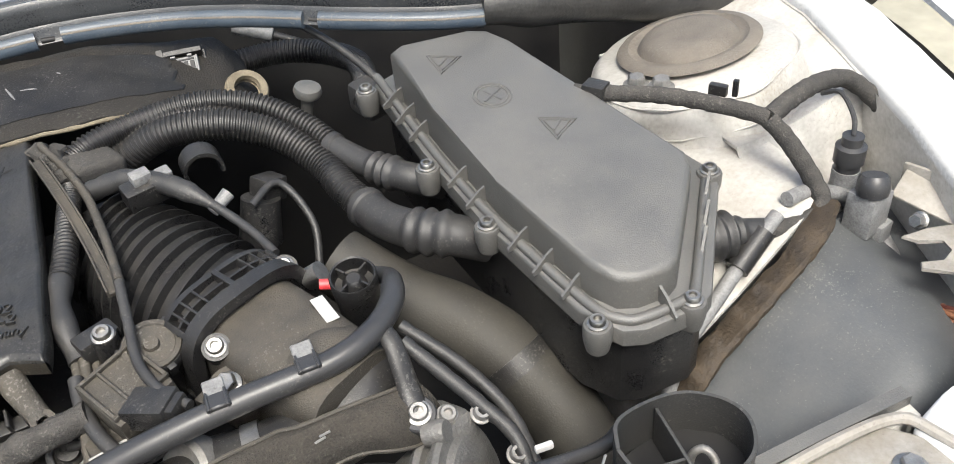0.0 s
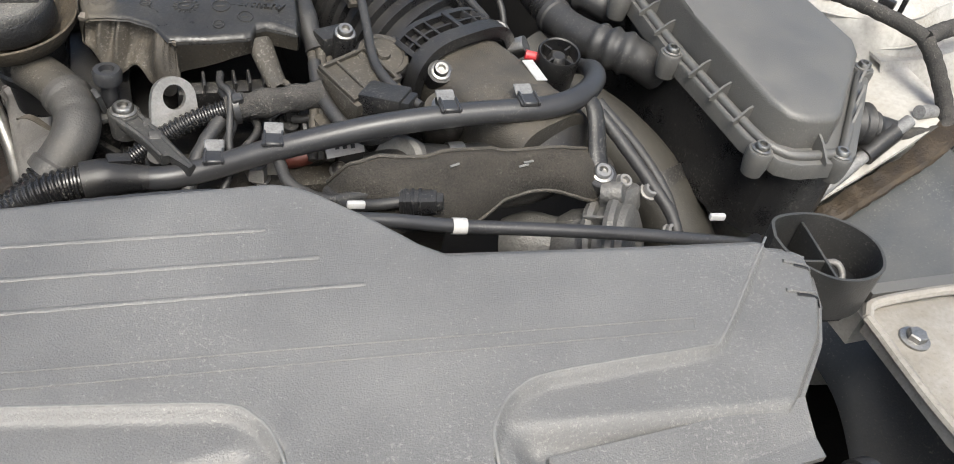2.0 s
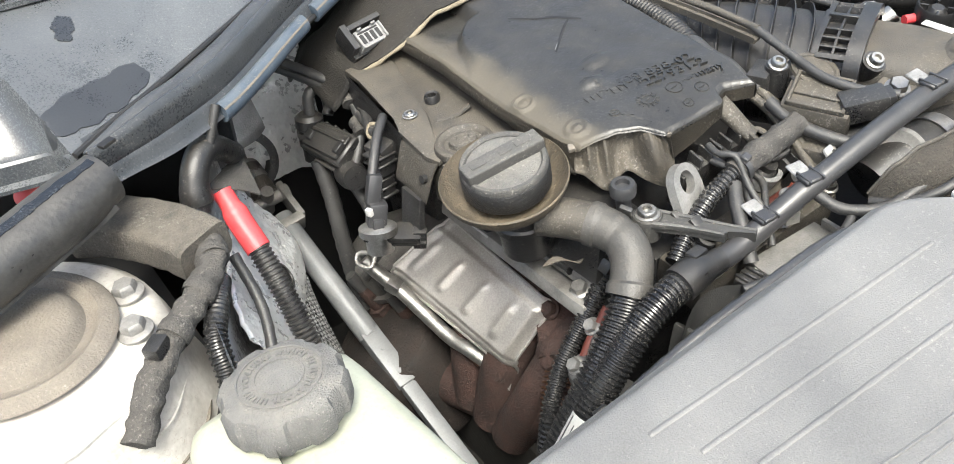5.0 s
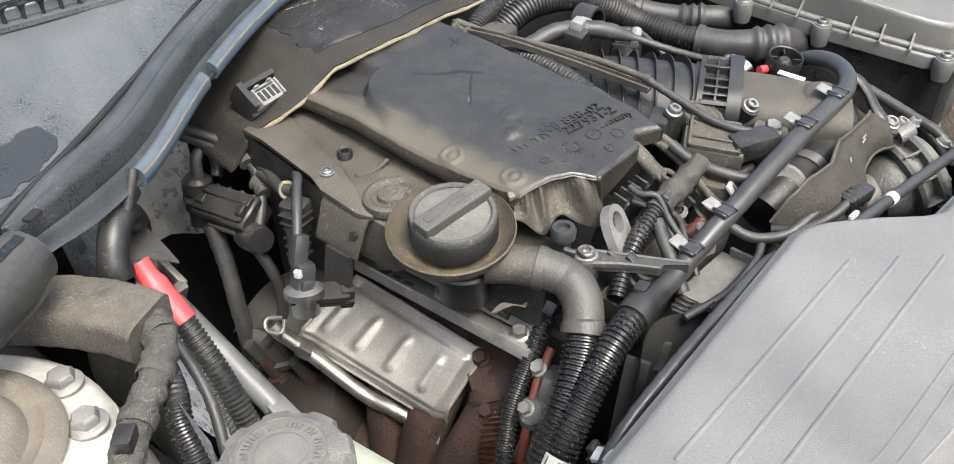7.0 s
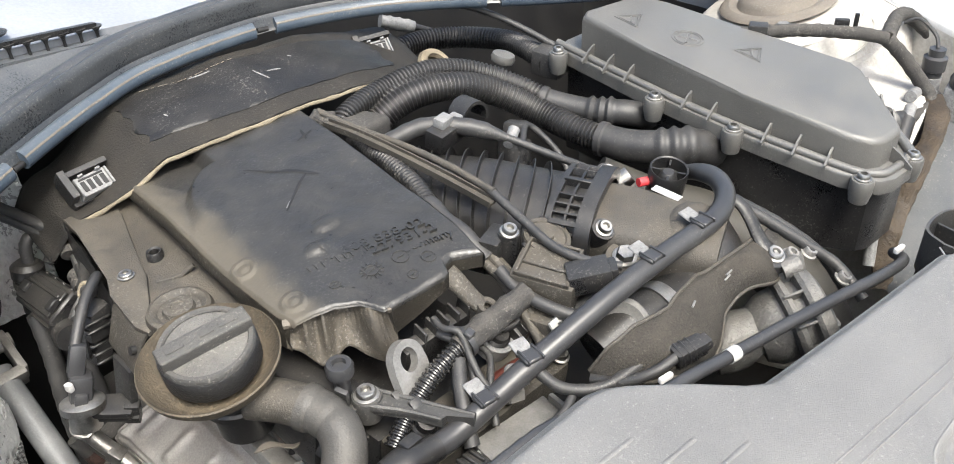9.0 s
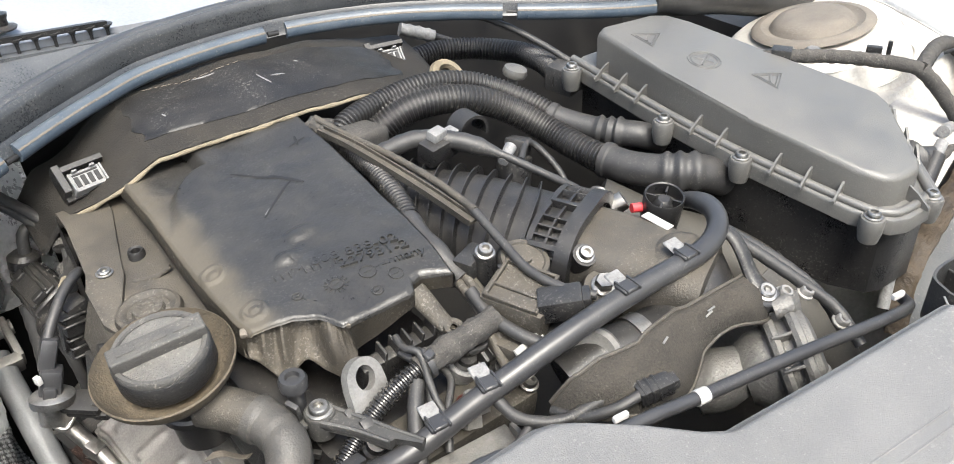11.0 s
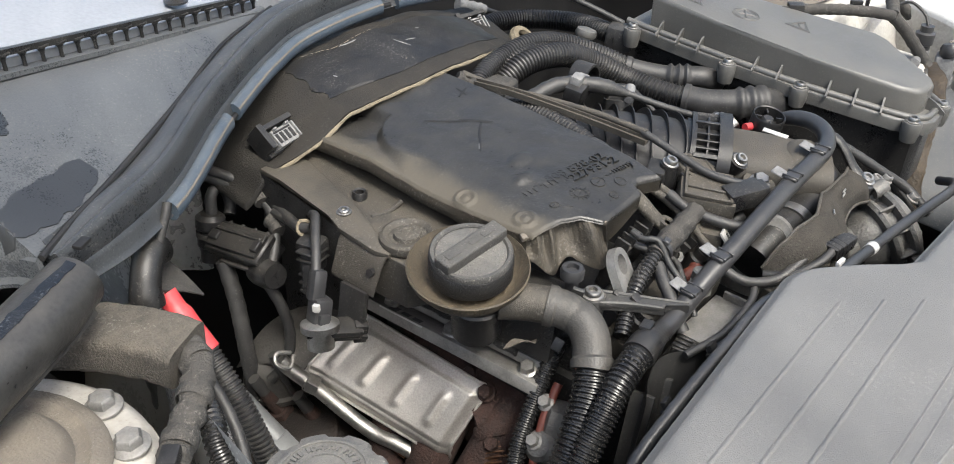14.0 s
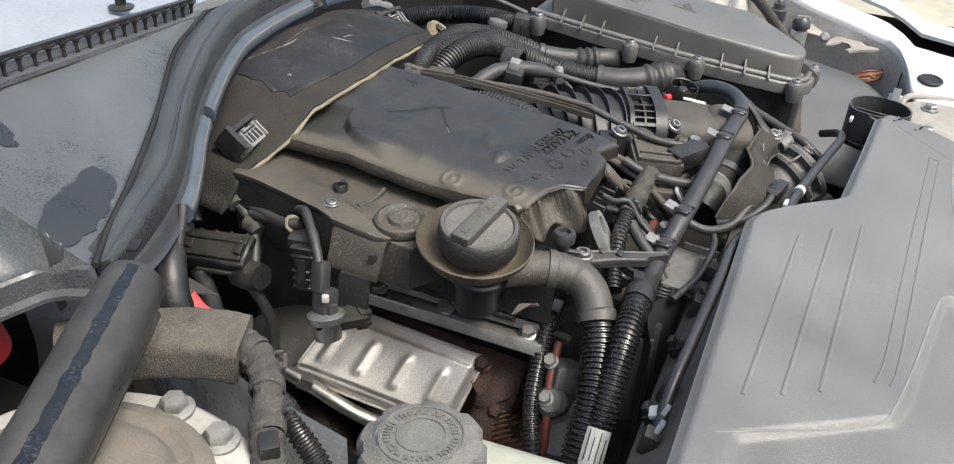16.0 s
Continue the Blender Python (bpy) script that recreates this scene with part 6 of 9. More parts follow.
part("cable", tube([(-0.104, 0.370, -0.016), (-0.100, 0.372, 0.002), (-0.090, 0.372, 0.008), (-0.083, 0.370, 0.0), (-0.084, 0.366, -0.014), (-0.090, 0.362, -0.022)], 0.0058), "rubber", blk)
lead("engine_wire", [(-0.112, 0.41, 0.028), (-0.094, 0.375, 0.018), (-0.082, 0.345, 0.010), (-0.075, 0.326, 0.004), (-0.080, 0.306, -0.008), (-0.094, 0.292, -0.026), (-0.108, 0.284, -0.040)], 0.0052)
lead("engine_wire", [(-0.106, 0.40, 0.034), (-0.086, 0.362, 0.022), (-0.073, 0.332, 0.010), (-0.074, 0.305, 0.004), (-0.085, 0.276, 0.006), (-0.094, 0.254, 0.011), (-0.092, 0.240, 0.014)], 0.0052)
lead("engine_wire", [(-0.120, 0.34, -0.050), (-0.124, 0.325, -0.09), (-0.132, 0.31, -0.14), (-0.136, 0.30, -0.22)], 0.0085)
lead("engine_wire", [(-0.112, 0.290, -0.055), (-0.108, 0.278, -0.080), (-0.107, 0.270, -0.110), (-0.116, 0.270, -0.145), (-0.130, 0.28, -0.165)], 0.0056)
lead("engine_wire", [(-0.128, 0.275, -0.13), (-0.118, 0.265, -0.18), (-0.11, 0.25, -0.21)], 0.0045)
for p_ in ((-0.076, 0.328, 0.008), (-0.083, 0.300, -0.010)):
    tp = thing("wire_wrap", "black cloth tape round two wires", "tape", p_, "tape wraps")
    part("wrap", tube([Vector(p_) + Vector((0, 0.008, 0.003)), Vector(p_), Vector(p_) + Vector((-0.003, -0.008, -0.004))], lambda t, i: 0.0085 + 0.0008 * math.sin(i * 2), 14, 0.003), "tape", tp)
tie = thing("cable_tie", "small amber cable tie round a wire", "cable tie", (-0.094, 0.246, 0.012))
part("band", tube([(-0.094, 0.2525, 0.018), (-0.0885, 0.2475, 0.017), (-0.0895, 0.242, 0.010), (-0.096, 0.243, 0.006), (-0.0995, 0.249, 0.011), (-0.094, 0.2525, 0.018)], 0.0019, 8, 0.002), "foam_edge", tie)
for x, y, z in ((-0.128, 0.285, -0.20), (-0.108, 0.245, -0.215)):
    s_ = thing("lambda_sensor", "rusty exhaust sensor with hexagon base", "sensor", (x, y, z), "exhaust sensors")
    bm = B()
    m = pose(x, y, z, -12, -20, 0)
    lathe(bm, [(0, -0.02), (0.014, -0.02), (0.014, -0.012), (0, -0.012)], m, 6)
    lathe(bm, [(0, -0.012), (0.0085, -0.012), (0.0085, 0.004), (0.007, 0.018), (0, 0.018)], m, 18)
    part("hex_base", bm, "rust", s_)
    bm = B()
    lathe(bm, [(0, 0.016), (0.007, 0.016), (0.006, 0.04), (0, 0.04)], m, 14)
    part("boot", bm, "rubber", s_)

tb = thing("outlet_casting", "dull grey cast exhaust outlet behind the shield", "exhaust part", (-0.12, 0.29, -0.25))
bm = B()
lathe(bm, [(0, 0.0), (0.018, -0.001), (0.034, -0.008), (0.044, -0.022), (0.047, -0.045), (0.044, -0.09), (0, -0.09)], pose(-0.108, 0.300, -0.150, 6, -14, 0) @ Matrix.Scale(0.8, 4), 36)
part("dome", bm, "dull_steel", tb)
bm = B()
lathe(bm, [(0.034, -0.004), (0.040, -0.004), (0.040, 0.004), (0.034, 0.004)], pose(-0.100, 0.302, -0.190, 6, -14, 0), 36)
part("band_clamp", bm, "dull_steel", tb)
# downpipe, rusty round housing seen under the head
turbo = thing("catalyst_housing", "rusty round catalyst housing below the exhaust", "exhaust part", (-0.15, 0.26, -0.3))
bm = B()
lathe(bm, [(0, 0.0), (0.03, 0.002), (0.058, -0.006), (0.066, -0.02), (0.066, -0.12), (0, -0.12)], pose(-0.145, 0.255, -0.225, -8, -25, 0), 40)
part("shell", bm, "rust_dark", turbo)
bm = B()
sweep(bm, catmull([(-0.060, 0.046, -0.160), (-0.078, 0.028, -0.180), (-0.095, 0.010, -0.206)], 0.0011), lambda t, i: 0.021 - (0, 0, 0.0035, 0.0035)[i % 4], 24)
bel = thing("bellows_pipe", "coppery metal bellows on the exhaust", "pipe", (-0.1, 0.02, -0.2))
part("bellows", bm, "copper", bel)
bm = B()
lathe(bm, [(0, -0.006), (0.024, -0.006), (0.026, 0), (0.024, 0.008), (0, 0.008)], aim((-0.056, 0.050, -0.155), (0.7, 0.75, 0.6)), 30)
part("flange", bm, "rust", bel)
for p_ in ((-0.049, 0.071, -0.120), (-0.040, 0.096, -0.118), (-0.074, 0.045, -0.150), (-0.047, 0.167, -0.128)):
    torx_bolt(manif, p_, (-0.7, 0, 0.75), 0.0072, 0.008, "rust", hexed=True)
bm = B()
prism(bm, [(-0.075, 0.030), (-0.035, 0.030), (-0.030, 0.190), (-0.050, 0.190), (-0.060, 0.075), (-0.078, 0.060)], lambda x, y: -0.175 + 1.1 * (x + 0.05), lambda x, y: -0.125 + 1.1 * (x + 0.05) * 0.8, bevel=0.004)
part("flange", bm, "rust", manif)

wh = thing("pump_casting", "rough grey aluminium castings behind the corrugated hoses", "engine part", (-0.07, -0.02, -0.14))
bm = B()
box(bm, (-0.060, -0.012, -0.100), (0.030, 0.024, 0.036), (12, 20, 30), 0.006)
lathe(bm, [(0, -0.02), (0.013, -0.02), (0.014, 0.008), (0.010, 0.012), (0, 0.012)], aim((-0.078, -0.010, -0.112), (-0.7, 0.1, 0.7)), 20)
part("casting", rumple(bm, 0.0015, 60), "pump_alu", wh)
bm = B()
lathe(bm, [(0, -0.03), (0.020, -0.03), (0.022, 0.0), (0.016, 0.006), (0, 0.006)], aim((-0.092, -0.022, -0.140), (-0.6, 0.0, 0.8)), 28)
box(bm, (-0.070, -0.026, -0.135), (0.030, 0.03, 0.03), (0, 25, 10), 0.006)
part("port", rumple(bm, 0.0012, 70), "pump_alu", wh)
for p_ in ((-0.085, -0.004, -0.104), (-0.060, 0.002, -0.082)):
    torx_bolt(wh, p_, (-0.6, 0.1, 0.8), 0.006, 0.007, "alu", hexed=True)
sh = thing("belt_shroud", "grey-black moulded plastic shroud beside the hoses", "engine part", (0.0, -0.08, -0.1))
bm = B()
sheet(bm, 16, 12, lambda u, v: (-0.050 + 0.110 * u - 0.05 * v, -0.082 + 0.012 * math.sin(u * 5) - 0.006 * v, -0.040 - 0.15 * v + 0.012 * math.sin(u * 4)), 0.004)
part("wall", bm, "scoop_black", sh)
for k in range(3):
    bm = B()
    box(bm, (-0.046 + 0.034 * k, -0.074, -0.085 - 0.006 * k), (0.005, 0.020, 0.080), (0, 18, 8), 0.0015)
    part("web", bm, "scoop_black", sh)

# ---- hoses down past the exhaust ----
h = thing("corrugated_hose", "thin black corrugated hose clipped to the head", "hose", (-0.08, 0.01, -0.1))
part("hose", ribbed([(-0.028, 0.012, -0.040), (-0.040, 0.014, -0.062), (-0.060, 0.013, -0.084), (-0.094, 0.006, -0.112), (-0.125, -0.01, -0.15), (-0.14, -0.02, -0.22)], 0.0082, 0.0042, 0.0014), "hose_black", h)
bm = B()
box(bm, (-0.030, 0.012, -0.040), (0.024, 0.012, 0.012), (20, 30, 20), 0.002)
box(bm, (-0.018, 0.005, -0.036), (0.030, 0.005, 0.006), (0, 10, -40), 0.001)
part("clip", bm, "black", h)
lead("coolant_pipe", [(-0.045, 0.000, -0.07), (-0.070, -0.002, -0.095), (-0.095, -0.01, -0.125), (-0.12, -0.018, -0.18)], 0.0042, "slim red-brown pipe behind the hoses", "rust_hose", "", "pipe")
lab = None
for ob in list(scene.objects):
    if ob.name == "corrugated_hose":
        lab = ob
m = aim((-0.1245, -0.062, -0.0845), (-0.045, 0.0, -0.05))
bm = B()
sheet(bm, 16, 2, lambda u, v: m @ Vector((0.0130 * math.cos(radians(28 + 100 * u)), 0.0130 * math.sin(radians(28 + 100 * u)), -0.004 + 0.036 * v)), 0.0005)
lbl = part("label", bm, "white_label", lab, "white printed sticker")
for k in range(4):
    bm = B()
    box(bm, (0, 0.0132, 0.013 - 0.002 * (k % 2)), (0.0007, 0.0008, 0.020 + 0.006 * (k % 2)))
    bmesh.ops.transform(bm, matrix=m @ pose(0, 0, 0, 0, 0, -44 + 21 * k), verts=bm.verts[:])
    part("print_bar", bm, "ink", lbl)
bm = B()
sweep(bm, catmull([(-0.030, -0.0605, -0.0155), (-0.016, -0.060, -0.0145), (0.0, -0.0605, -0.016), (0.012, -0.061, -0.0175)], 0.003), lambda t, i: 0.0138 - 0.0042 * smooth(0.3, 0.9, t), 20)
box(bm, (-0.006, -0.0545, -0.004), (0.016, 0.010, 0.006), (0, 10, 10), 0.002)
part("end_clamp", bm, "black", rail)
# clips along the rail
rl_line = catmull(RAIL, 0.004)
for t_ in (0.165, 0.255, 0.53, 0.655):
    k = int(t_ * len(rl_line))
    q, d_ = rl_line[k], (rl_line[k + 1] - rl_line[k - 1])
    bm = B()
    box(bm, q + Vector((0, 0, 0.0085)), (0.016, 0.013, 0.004), (0, 0, math.degrees(math.atan2(d_.y, d_.x))), 0.001, 1)
    m_ = Matrix.Translation(q) @ pose(0, 0, 0, 0, 0, math.degrees(math.atan2(d_.y, d_.x)))
    cl = part("clip", bm, "black_clean", rail)
    bm = B()
    box(bm, m_ @ Vector((0, 0.013, 0.0085)), (0.014, 0.013, 0.0020), (12, 0, math.degrees(math.atan2(d_.y, d_.x))), 0.0008, 1)
    part("tab", bm, "conn_grey", cl, "worn grey clip tab")
    bm = B()
    for dx_ in (-0.006, 0.006):
        box(bm, m_ @ Vector((dx_, 0.0, 0.0100)), (0.0018, 0.016, 0.0035), (0, 0, math.degrees(math.atan2(d_.y, d_.x))), 0.0004, 1)
    part("clip_rib", bm, "black_clean", cl)

# bracket arm with bolt, lifting eye, plug
arm = thing("support_bracket", "grey cast bracket arm bolted to the head", "bracket", (0, 0, -0.02))
bm = B()
lathe(bm, [(0, -0.022), (0.0105, -0.022), (0.0118, -0.003), (0.0108, -0.0015), (0, -0.0015)], Matrix.Translation((0, 0, 0)), 28)
prism(bm, [(-0.010, -0.004), (0.004, 0.010), (0.0105, 0.000), (0.020, -0.022), (0.033, -0.050), (0.043, -0.068), (0.038, -0.071), (0.0275, -0.054), (0.022, -0.056), (0.010, -0.032), (-0.004, -0.010)][::-1], -0.0105, -0.0030, bevel=0.001)
for edge in ([(0.0095, -0.002), (0.0195, -0.022), (0.0325, -0.050), (0.0420, -0.0685)], [(-0.004, -0.0095), (0.0105, -0.031), (0.0225, -0.0545)]):
    sweep(bm, catmull([(x, y, -0.0045) for x, y in edge], 0.004), lambda t, i: 0.0026 - 0.0008 * t, 8, True, 1.4)
part("arm", bm, "scoop_black", arm)
bm = B()
box(bm, (-0.0150, 0.0075, 0.000), (0.004, 0.010, 0.026), (10, -14, 20), 0.001)
box(bm, (-0.0125, 0.0035, -0.008), (0.010, 0.012, 0.004), (0, 0, 20), 0.001)
part("stop_tab", bm, "scoop_black", arm)
torx_bolt(arm, (0, 0, -0.002), r=0.0075, h=0.006)
eye = thing("lifting_eye", "bare aluminium engine lifting eye", "lifting eye", (0.036, -0.008, -0.03))
bm = B()
out, inn = [], []
for k in range(40):
    a = 2 * math.pi * k / 40
    x, z = 0.0158 * math.cos(a), 0.0158 * math.sin(a)
    if z < 0:
        x, z = math.copysign(min(0.0165, abs(x) * 1.9), x), z * 1.5
    out.append((x, z))
    inn.append((0.0082 * math.cos(a), 0.0092 * math.sin(a) + 0.0008))
for y0, flip in ((-0.004, False), (0.004, True)):
    vo = [bm.verts.new((x, y0, z)) for x, z in out]
    vi = [bm.verts.new((x, y0, z)) for x, z in inn]
    for k in range(40):
        bm.faces.new((vo[k], vo[(k + 1) % 40], vi[(k + 1) % 40], vi[k]))
    if not flip:
        fo, fi = vo, vi
for k in range(40):
    k2 = (k + 1) % 40
    bm.faces.new((fo[k], fo[k2], vo[k2], vo[k]))
    bm.faces.new((fi[k], fi[k2], vi[k2], vi[k]))
bmesh.ops.transform(bm, matrix=pose(0.035, -0.004, 0.010, -30, 10, 8), verts=bm.verts[:])
part("eye_plate", bm, "alu", eye)
stud = thing("ball_stud", "small black rubber ball stud on the head", "stud", (-0.008, 0.017, -0.01))
bm = B()
lathe(bm, [(0, -0.03), (0.006, -0.03), (0.006, -0.004), (0.010, -0.002), (0.0105, 0.005), (0.009, 0.008), (0.0055, 0.008), (0.005, 0.004), (0, 0.004)], Matrix.Translation((-0.008, 0.017, 0.016)), 24)
part("rubber_ball", bm, "black_clean", stud)
box_ = thing("spark_wire_clamp", "corrugated wire sleeve under the lifting eye", "hose", (0.04, -0.03, -0.03))
part("sleeve", ribbed([(-0.006, -0.034, -0.026), (0.018, -0.026, -0.013), (0.045, -0.022, 0.001), (0.074, -0.0205, 0.010)], 0.0078, 0.0042, 0.0014), "hose_black", box_)
part("taped_loom", rumple(tube([(0.071, -0.0205, 0.009), (0.090, -0.021, 0.012), (0.112, -0.023, 0.016), (0.142, -0.024, 0.020)], lambda t, i: 0.0100 - 0.0014 * smooth(0.1, 0.0, t) + 0.0007 * math.sin(i * 0.7), 24, 0.0025), 0.0018, 110), "tape", box_, "dusty taped loom", sharp=30)
bm = B()
lathe(bm, [(0.0112, -0.0022), (0.0128, -0.0022), (0.0128, 0.0022), (0.0112, 0.0022)], aim((0.078, -0.0205, 0.0105), (0.9, 0, 0.15)), 24)
box(bm, (0.078, -0.026, 0.0215), (0.008, 0.007, 0.006), (20, 0, 10), 0.001, 1)
part("tie_band", bm, "black_clean", box_, "black cable tie")

# injector gear in the gap between cover and rail
gap = thing("fuel_rail", "dusty injector rail and wiring in front of the head", "engine part", (0.08, -0.04, -0.05))
bm = B()
box(bm, (0.075, -0.035, -0.050), (0.16, 0.045, 0.03), (8, 0, 0), 0.005)
part("rail_body", bm, "dusty", gap)
for k in (0, 3):
    x = 0.02 + 0.038 * k
    bm = B()
    lathe(bm, [(0, -0.02), (0.0095, -0.02), (0.0095, 0.004), (0.0075, 0.006), (0.0075, 0.014), (0, 0.014)], aim((x, -0.036, -0.024), (0, -0.45, 0.9)), 18)
    inj = part("injector", bm, "black", gap)
    bm = B()
    box(bm, (x, -0.018, -0.012), (0.016, 0.022, 0.016), (30, 0, 0), 0.002)
    box(bm, (x, -0.030, -0.006), (0.010, 0.010, 0.010), (30, 0, 0), 0.002)
    part("injector_plug", bm, "black", inj)
bm = B()
box(bm, (0.075, -0.090, -0.040), (0.07, 0.05, 0.006), (0, 0, -5), 0.001)
box(bm, (0.11, -0.10, -0.036), (0.004, 0.05, 0.012), (0, 0, -5), 0.001)
part("tray", bm, "alu", gap, "pale metal tray")
bm = B()
box(bm, (0.050, -0.072, -0.046), (0.018, 0.012, 0.014), (10, 0, 12), 0.002)
part("white_plug", bm, "white_label", gap, "white plastic plug")
bm = B()
box(bm, (0.030, -0.074, -0.046), (0.020, 0.018, 0.018), (10, 0, 12), 0.002)
for k in range(3):
    box(bm, (0.024 + 0.006 * k, -0.074, -0.0365), (0.003, 0.014, 0.004), (10, 0, 12), 0.0008, 1)
part("plug_body", bm, "black", gap)
bm = B()
prism(bm, [(0.078, -0.052), (0.098, -0.047), (0.108, -0.054), (0.104, -0.062), (0.094, -0.060), (0.090, -0.070), (0.080, -0.066)][::-1], -0.024, lambda x, y: -0.012 + 0.2 * (x - 0.09), bevel=0.002)
lathe(bm, [(0, -0.012), (0.0065, -0.012), (0.0065, -0.004), (0.005, -0.0025), (0, -0.0025)], Matrix.Translation((0.092, -0.056, 0)), 20)
part("cast_lug", bm, "alu", gap, "pale cast lug")
bm = B()
lathe(bm, [(0.0105, -0.012), (0.0145, -0.012), (0.0150, 0.003), (0.0130, 0.0045), (0.0108, 0.003)], aim((0.117, -0.014, -0.016), (0.1, -0.45, 0.9)), 32)
part("port_ring", bm, "conn_grey", gap, "pale ring round a plug")
bm = B()
lathe(bm, [(0, -0.01), (0.0098, -0.01), (0.0098, 0.002), (0.0075, 0.004), (0.0075, 0.009), (0, 0.009)], aim((0.117, -0.014, -0.016), (0.1, -0.45, 0.9)), 24)
box(bm, (0.119, -0.016, -0.004), (0.010, 0.006, 0.008), (-20, 0, 10), 0.001, 1)
part("port_plug", bm, "black", gap)
bm = B()
box(bm, (0.072, 0.010, -0.006), (0.066, 0.012, 0.036), (14, 0, 0), 0.002)
rw = part("ribbed_wall", bm, "black", gap, "black ribbed wall under the cover")
for k in range(5):
    bm = B()
    box(bm, (0.058 + 0.011 * k, 0.008, 0.006), (0.0025, 0.014, 0.030), (14, 0, 0), 0.0006, 1)
    part("rib", bm, "black", rw)
for k in (0, 2, 4):
    torx_bolt(gap, (0.03 + 0.03 * k, -0.052 - 0.006 * (k % 2), -0.033), (0, -0.3, 1), 0.006, 0.006)
lead("coolant_hose", [(0.132, -0.036, -0.026), (0.124, -0.040, -0.028), (0.108, -0.034, -0.034), (0.090, -0.026, -0.046), (0.072, -0.018, -0.062)], 0.0062, "red-brown rubber hose under the conduit", "rust_hose", "", "hose")
lead("engine_wire", [(0.07, 0.0, 0.012), (0.076, -0.02, 0.006), (0.068, -0.04, -0.006), (0.05, -0.055, -0.02)], 0.0035)
lead("engine_wire", [(0.085, -0.004, 0.0), (0.092, -0.03, -0.004), (0.075, -0.05, -0.012), (0.06, -0.07, -0.03)], 0.003)
lead("engine_wire", [(0.066, -0.026, 0.004), (0.054, -0.040, -0.004), (0.043, -0.056, -0.014), (0.036, -0.070, -0.03)], 0.0058)
lead("engine_wire", [(0.070, 0.004, 0.024), (0.0685, -0.008, 0.022), (0.074, -0.020, 0.0225), (0.0715, -0.034, 0.006), (0.069, -0.050, -0.006), (0.074, -0.064, -0.016)], 0.0028)
lead("engine_wire", [(0.120, -0.018, -0.006), (0.134, -0.024, 0.000), (0.142, -0.016, 0.014), (0.143, 0.004, 0.026)], 0.0034)
lead("engine_wire", [(0.10, -0.075, 0.0), (0.105, -0.095, -0.006), (0.128, -0.115, -0.006), (0.165, -0.130, 0.010), (0.19, -0.145, 0.012)], 0.0045)
lead("engine_wire", [(0.01, -0.085, -0.03), (0.05, -0.10, -0.025), (0.09, -0.105, -0.015), (0.11, -0.10, -0.01)], 0.0035)
foot = thing("cover_mount", "dusty moulded mount foot of the engine cover", "bracket", (0.105, 0.0, 0.02))
bm = B()
sweep(bm, catmull([(0.101, 0.022, 0.040), (0.104, 0.012, 0.032), (0.108, 0.003, 0.022), (0.1115, -0.005, 0.015)], 0.002), lambda t, i: 0.0098 - 0.0022 * t, 20, True, 0.7)
lathe(bm, [(0.0034, -0.004), (0.0082, -0.004), (0.0088, 0.0), (0.0082, 0.0035), (0.0042, 0.0035), (0.0034, 0.002)], aim((0.1125, -0.009, 0.0155), (0.1, -0.35, 0.9)), 24)
part("foot", bm, "dusty", foot)

# ---- looms between cover and manifold ----
loom = thing("wiring_loom", "taped wiring loom with corrugated sleeve", "wiring", (0.15, 0.12, 0.03))
part("sleeve", ribbed([(0.170, 0.215, 0.050), (0.164, 0.17, 0.054), (0.156, 0.125, 0.052), (0.148, 0.095, 0.048)], 0.0095, 0.0042, 0.0013), "black", loom)
part("taped_run", tube([(0.148, 0.100, 0.048), (0.143, 0.070, 0.046), (0.142, 0.045, 0.040), (0.145, 0.022, 0.028)], lambda t, i: 0.0085 + 0.001 * math.sin(i * 0.9), 14), "rubber", loom)
part("tape_wrap", rumple(tube([(0.150, 0.265, 0.066), (0.165, 0.245, 0.056), (0.172, 0.215, 0.050)], lambda t, i: 0.012 + 0.002 * math.sin(i * 1.3), 20, 0.003), 0.0016, 150), "tape", loom)
for dx, dz in ((0, 0), (0.006, 0.003), (0.012, -0.002)):
    part("wire", tube([(0.142 + dx, 0.030, 0.030 + dz), (0.140 + dx, 0.0, 0.020 + dz), (0.134 + dx, -0.03, 0.006), (0.128 + dx, -0.06, -0.015)], 0.004), "dusty", loom)
ch = thing("cable_channel", "brown dusty plastic cable channel beside the manifold", "cable channel", (0.17, 0.14, 0.06))
bm = B()
profile_sweep(bm, catmull([(0.152, 0.240, 0.072), (0.160, 0.200, 0.070), (0.169, 0.150, 0.064), (0.176, 0.100, 0.058), (0.181, 0.050, 0.052)], 0.006), [(-0.0048, -0.003), (0.0048, -0.003), (0.0048, 0.003), (0.0035, 0.003), (0.0032, 0.0), (-0.0032, 0.0), (-0.0035, 0.003), (-0.0048, 0.003)])
part("channel", bm, "dusty", ch)
lead("manifold_wire", [(0.158, 0.262, 0.074), (0.172, 0.225, 0.064), (0.182, 0.175, 0.062), (0.186, 0.120, 0.062), (0.187, 0.085, 0.060), (0.187, 0.055, 0.058)], 0.0036, "flat dusty wire crossing the manifold", "dusty", "manifold wires")
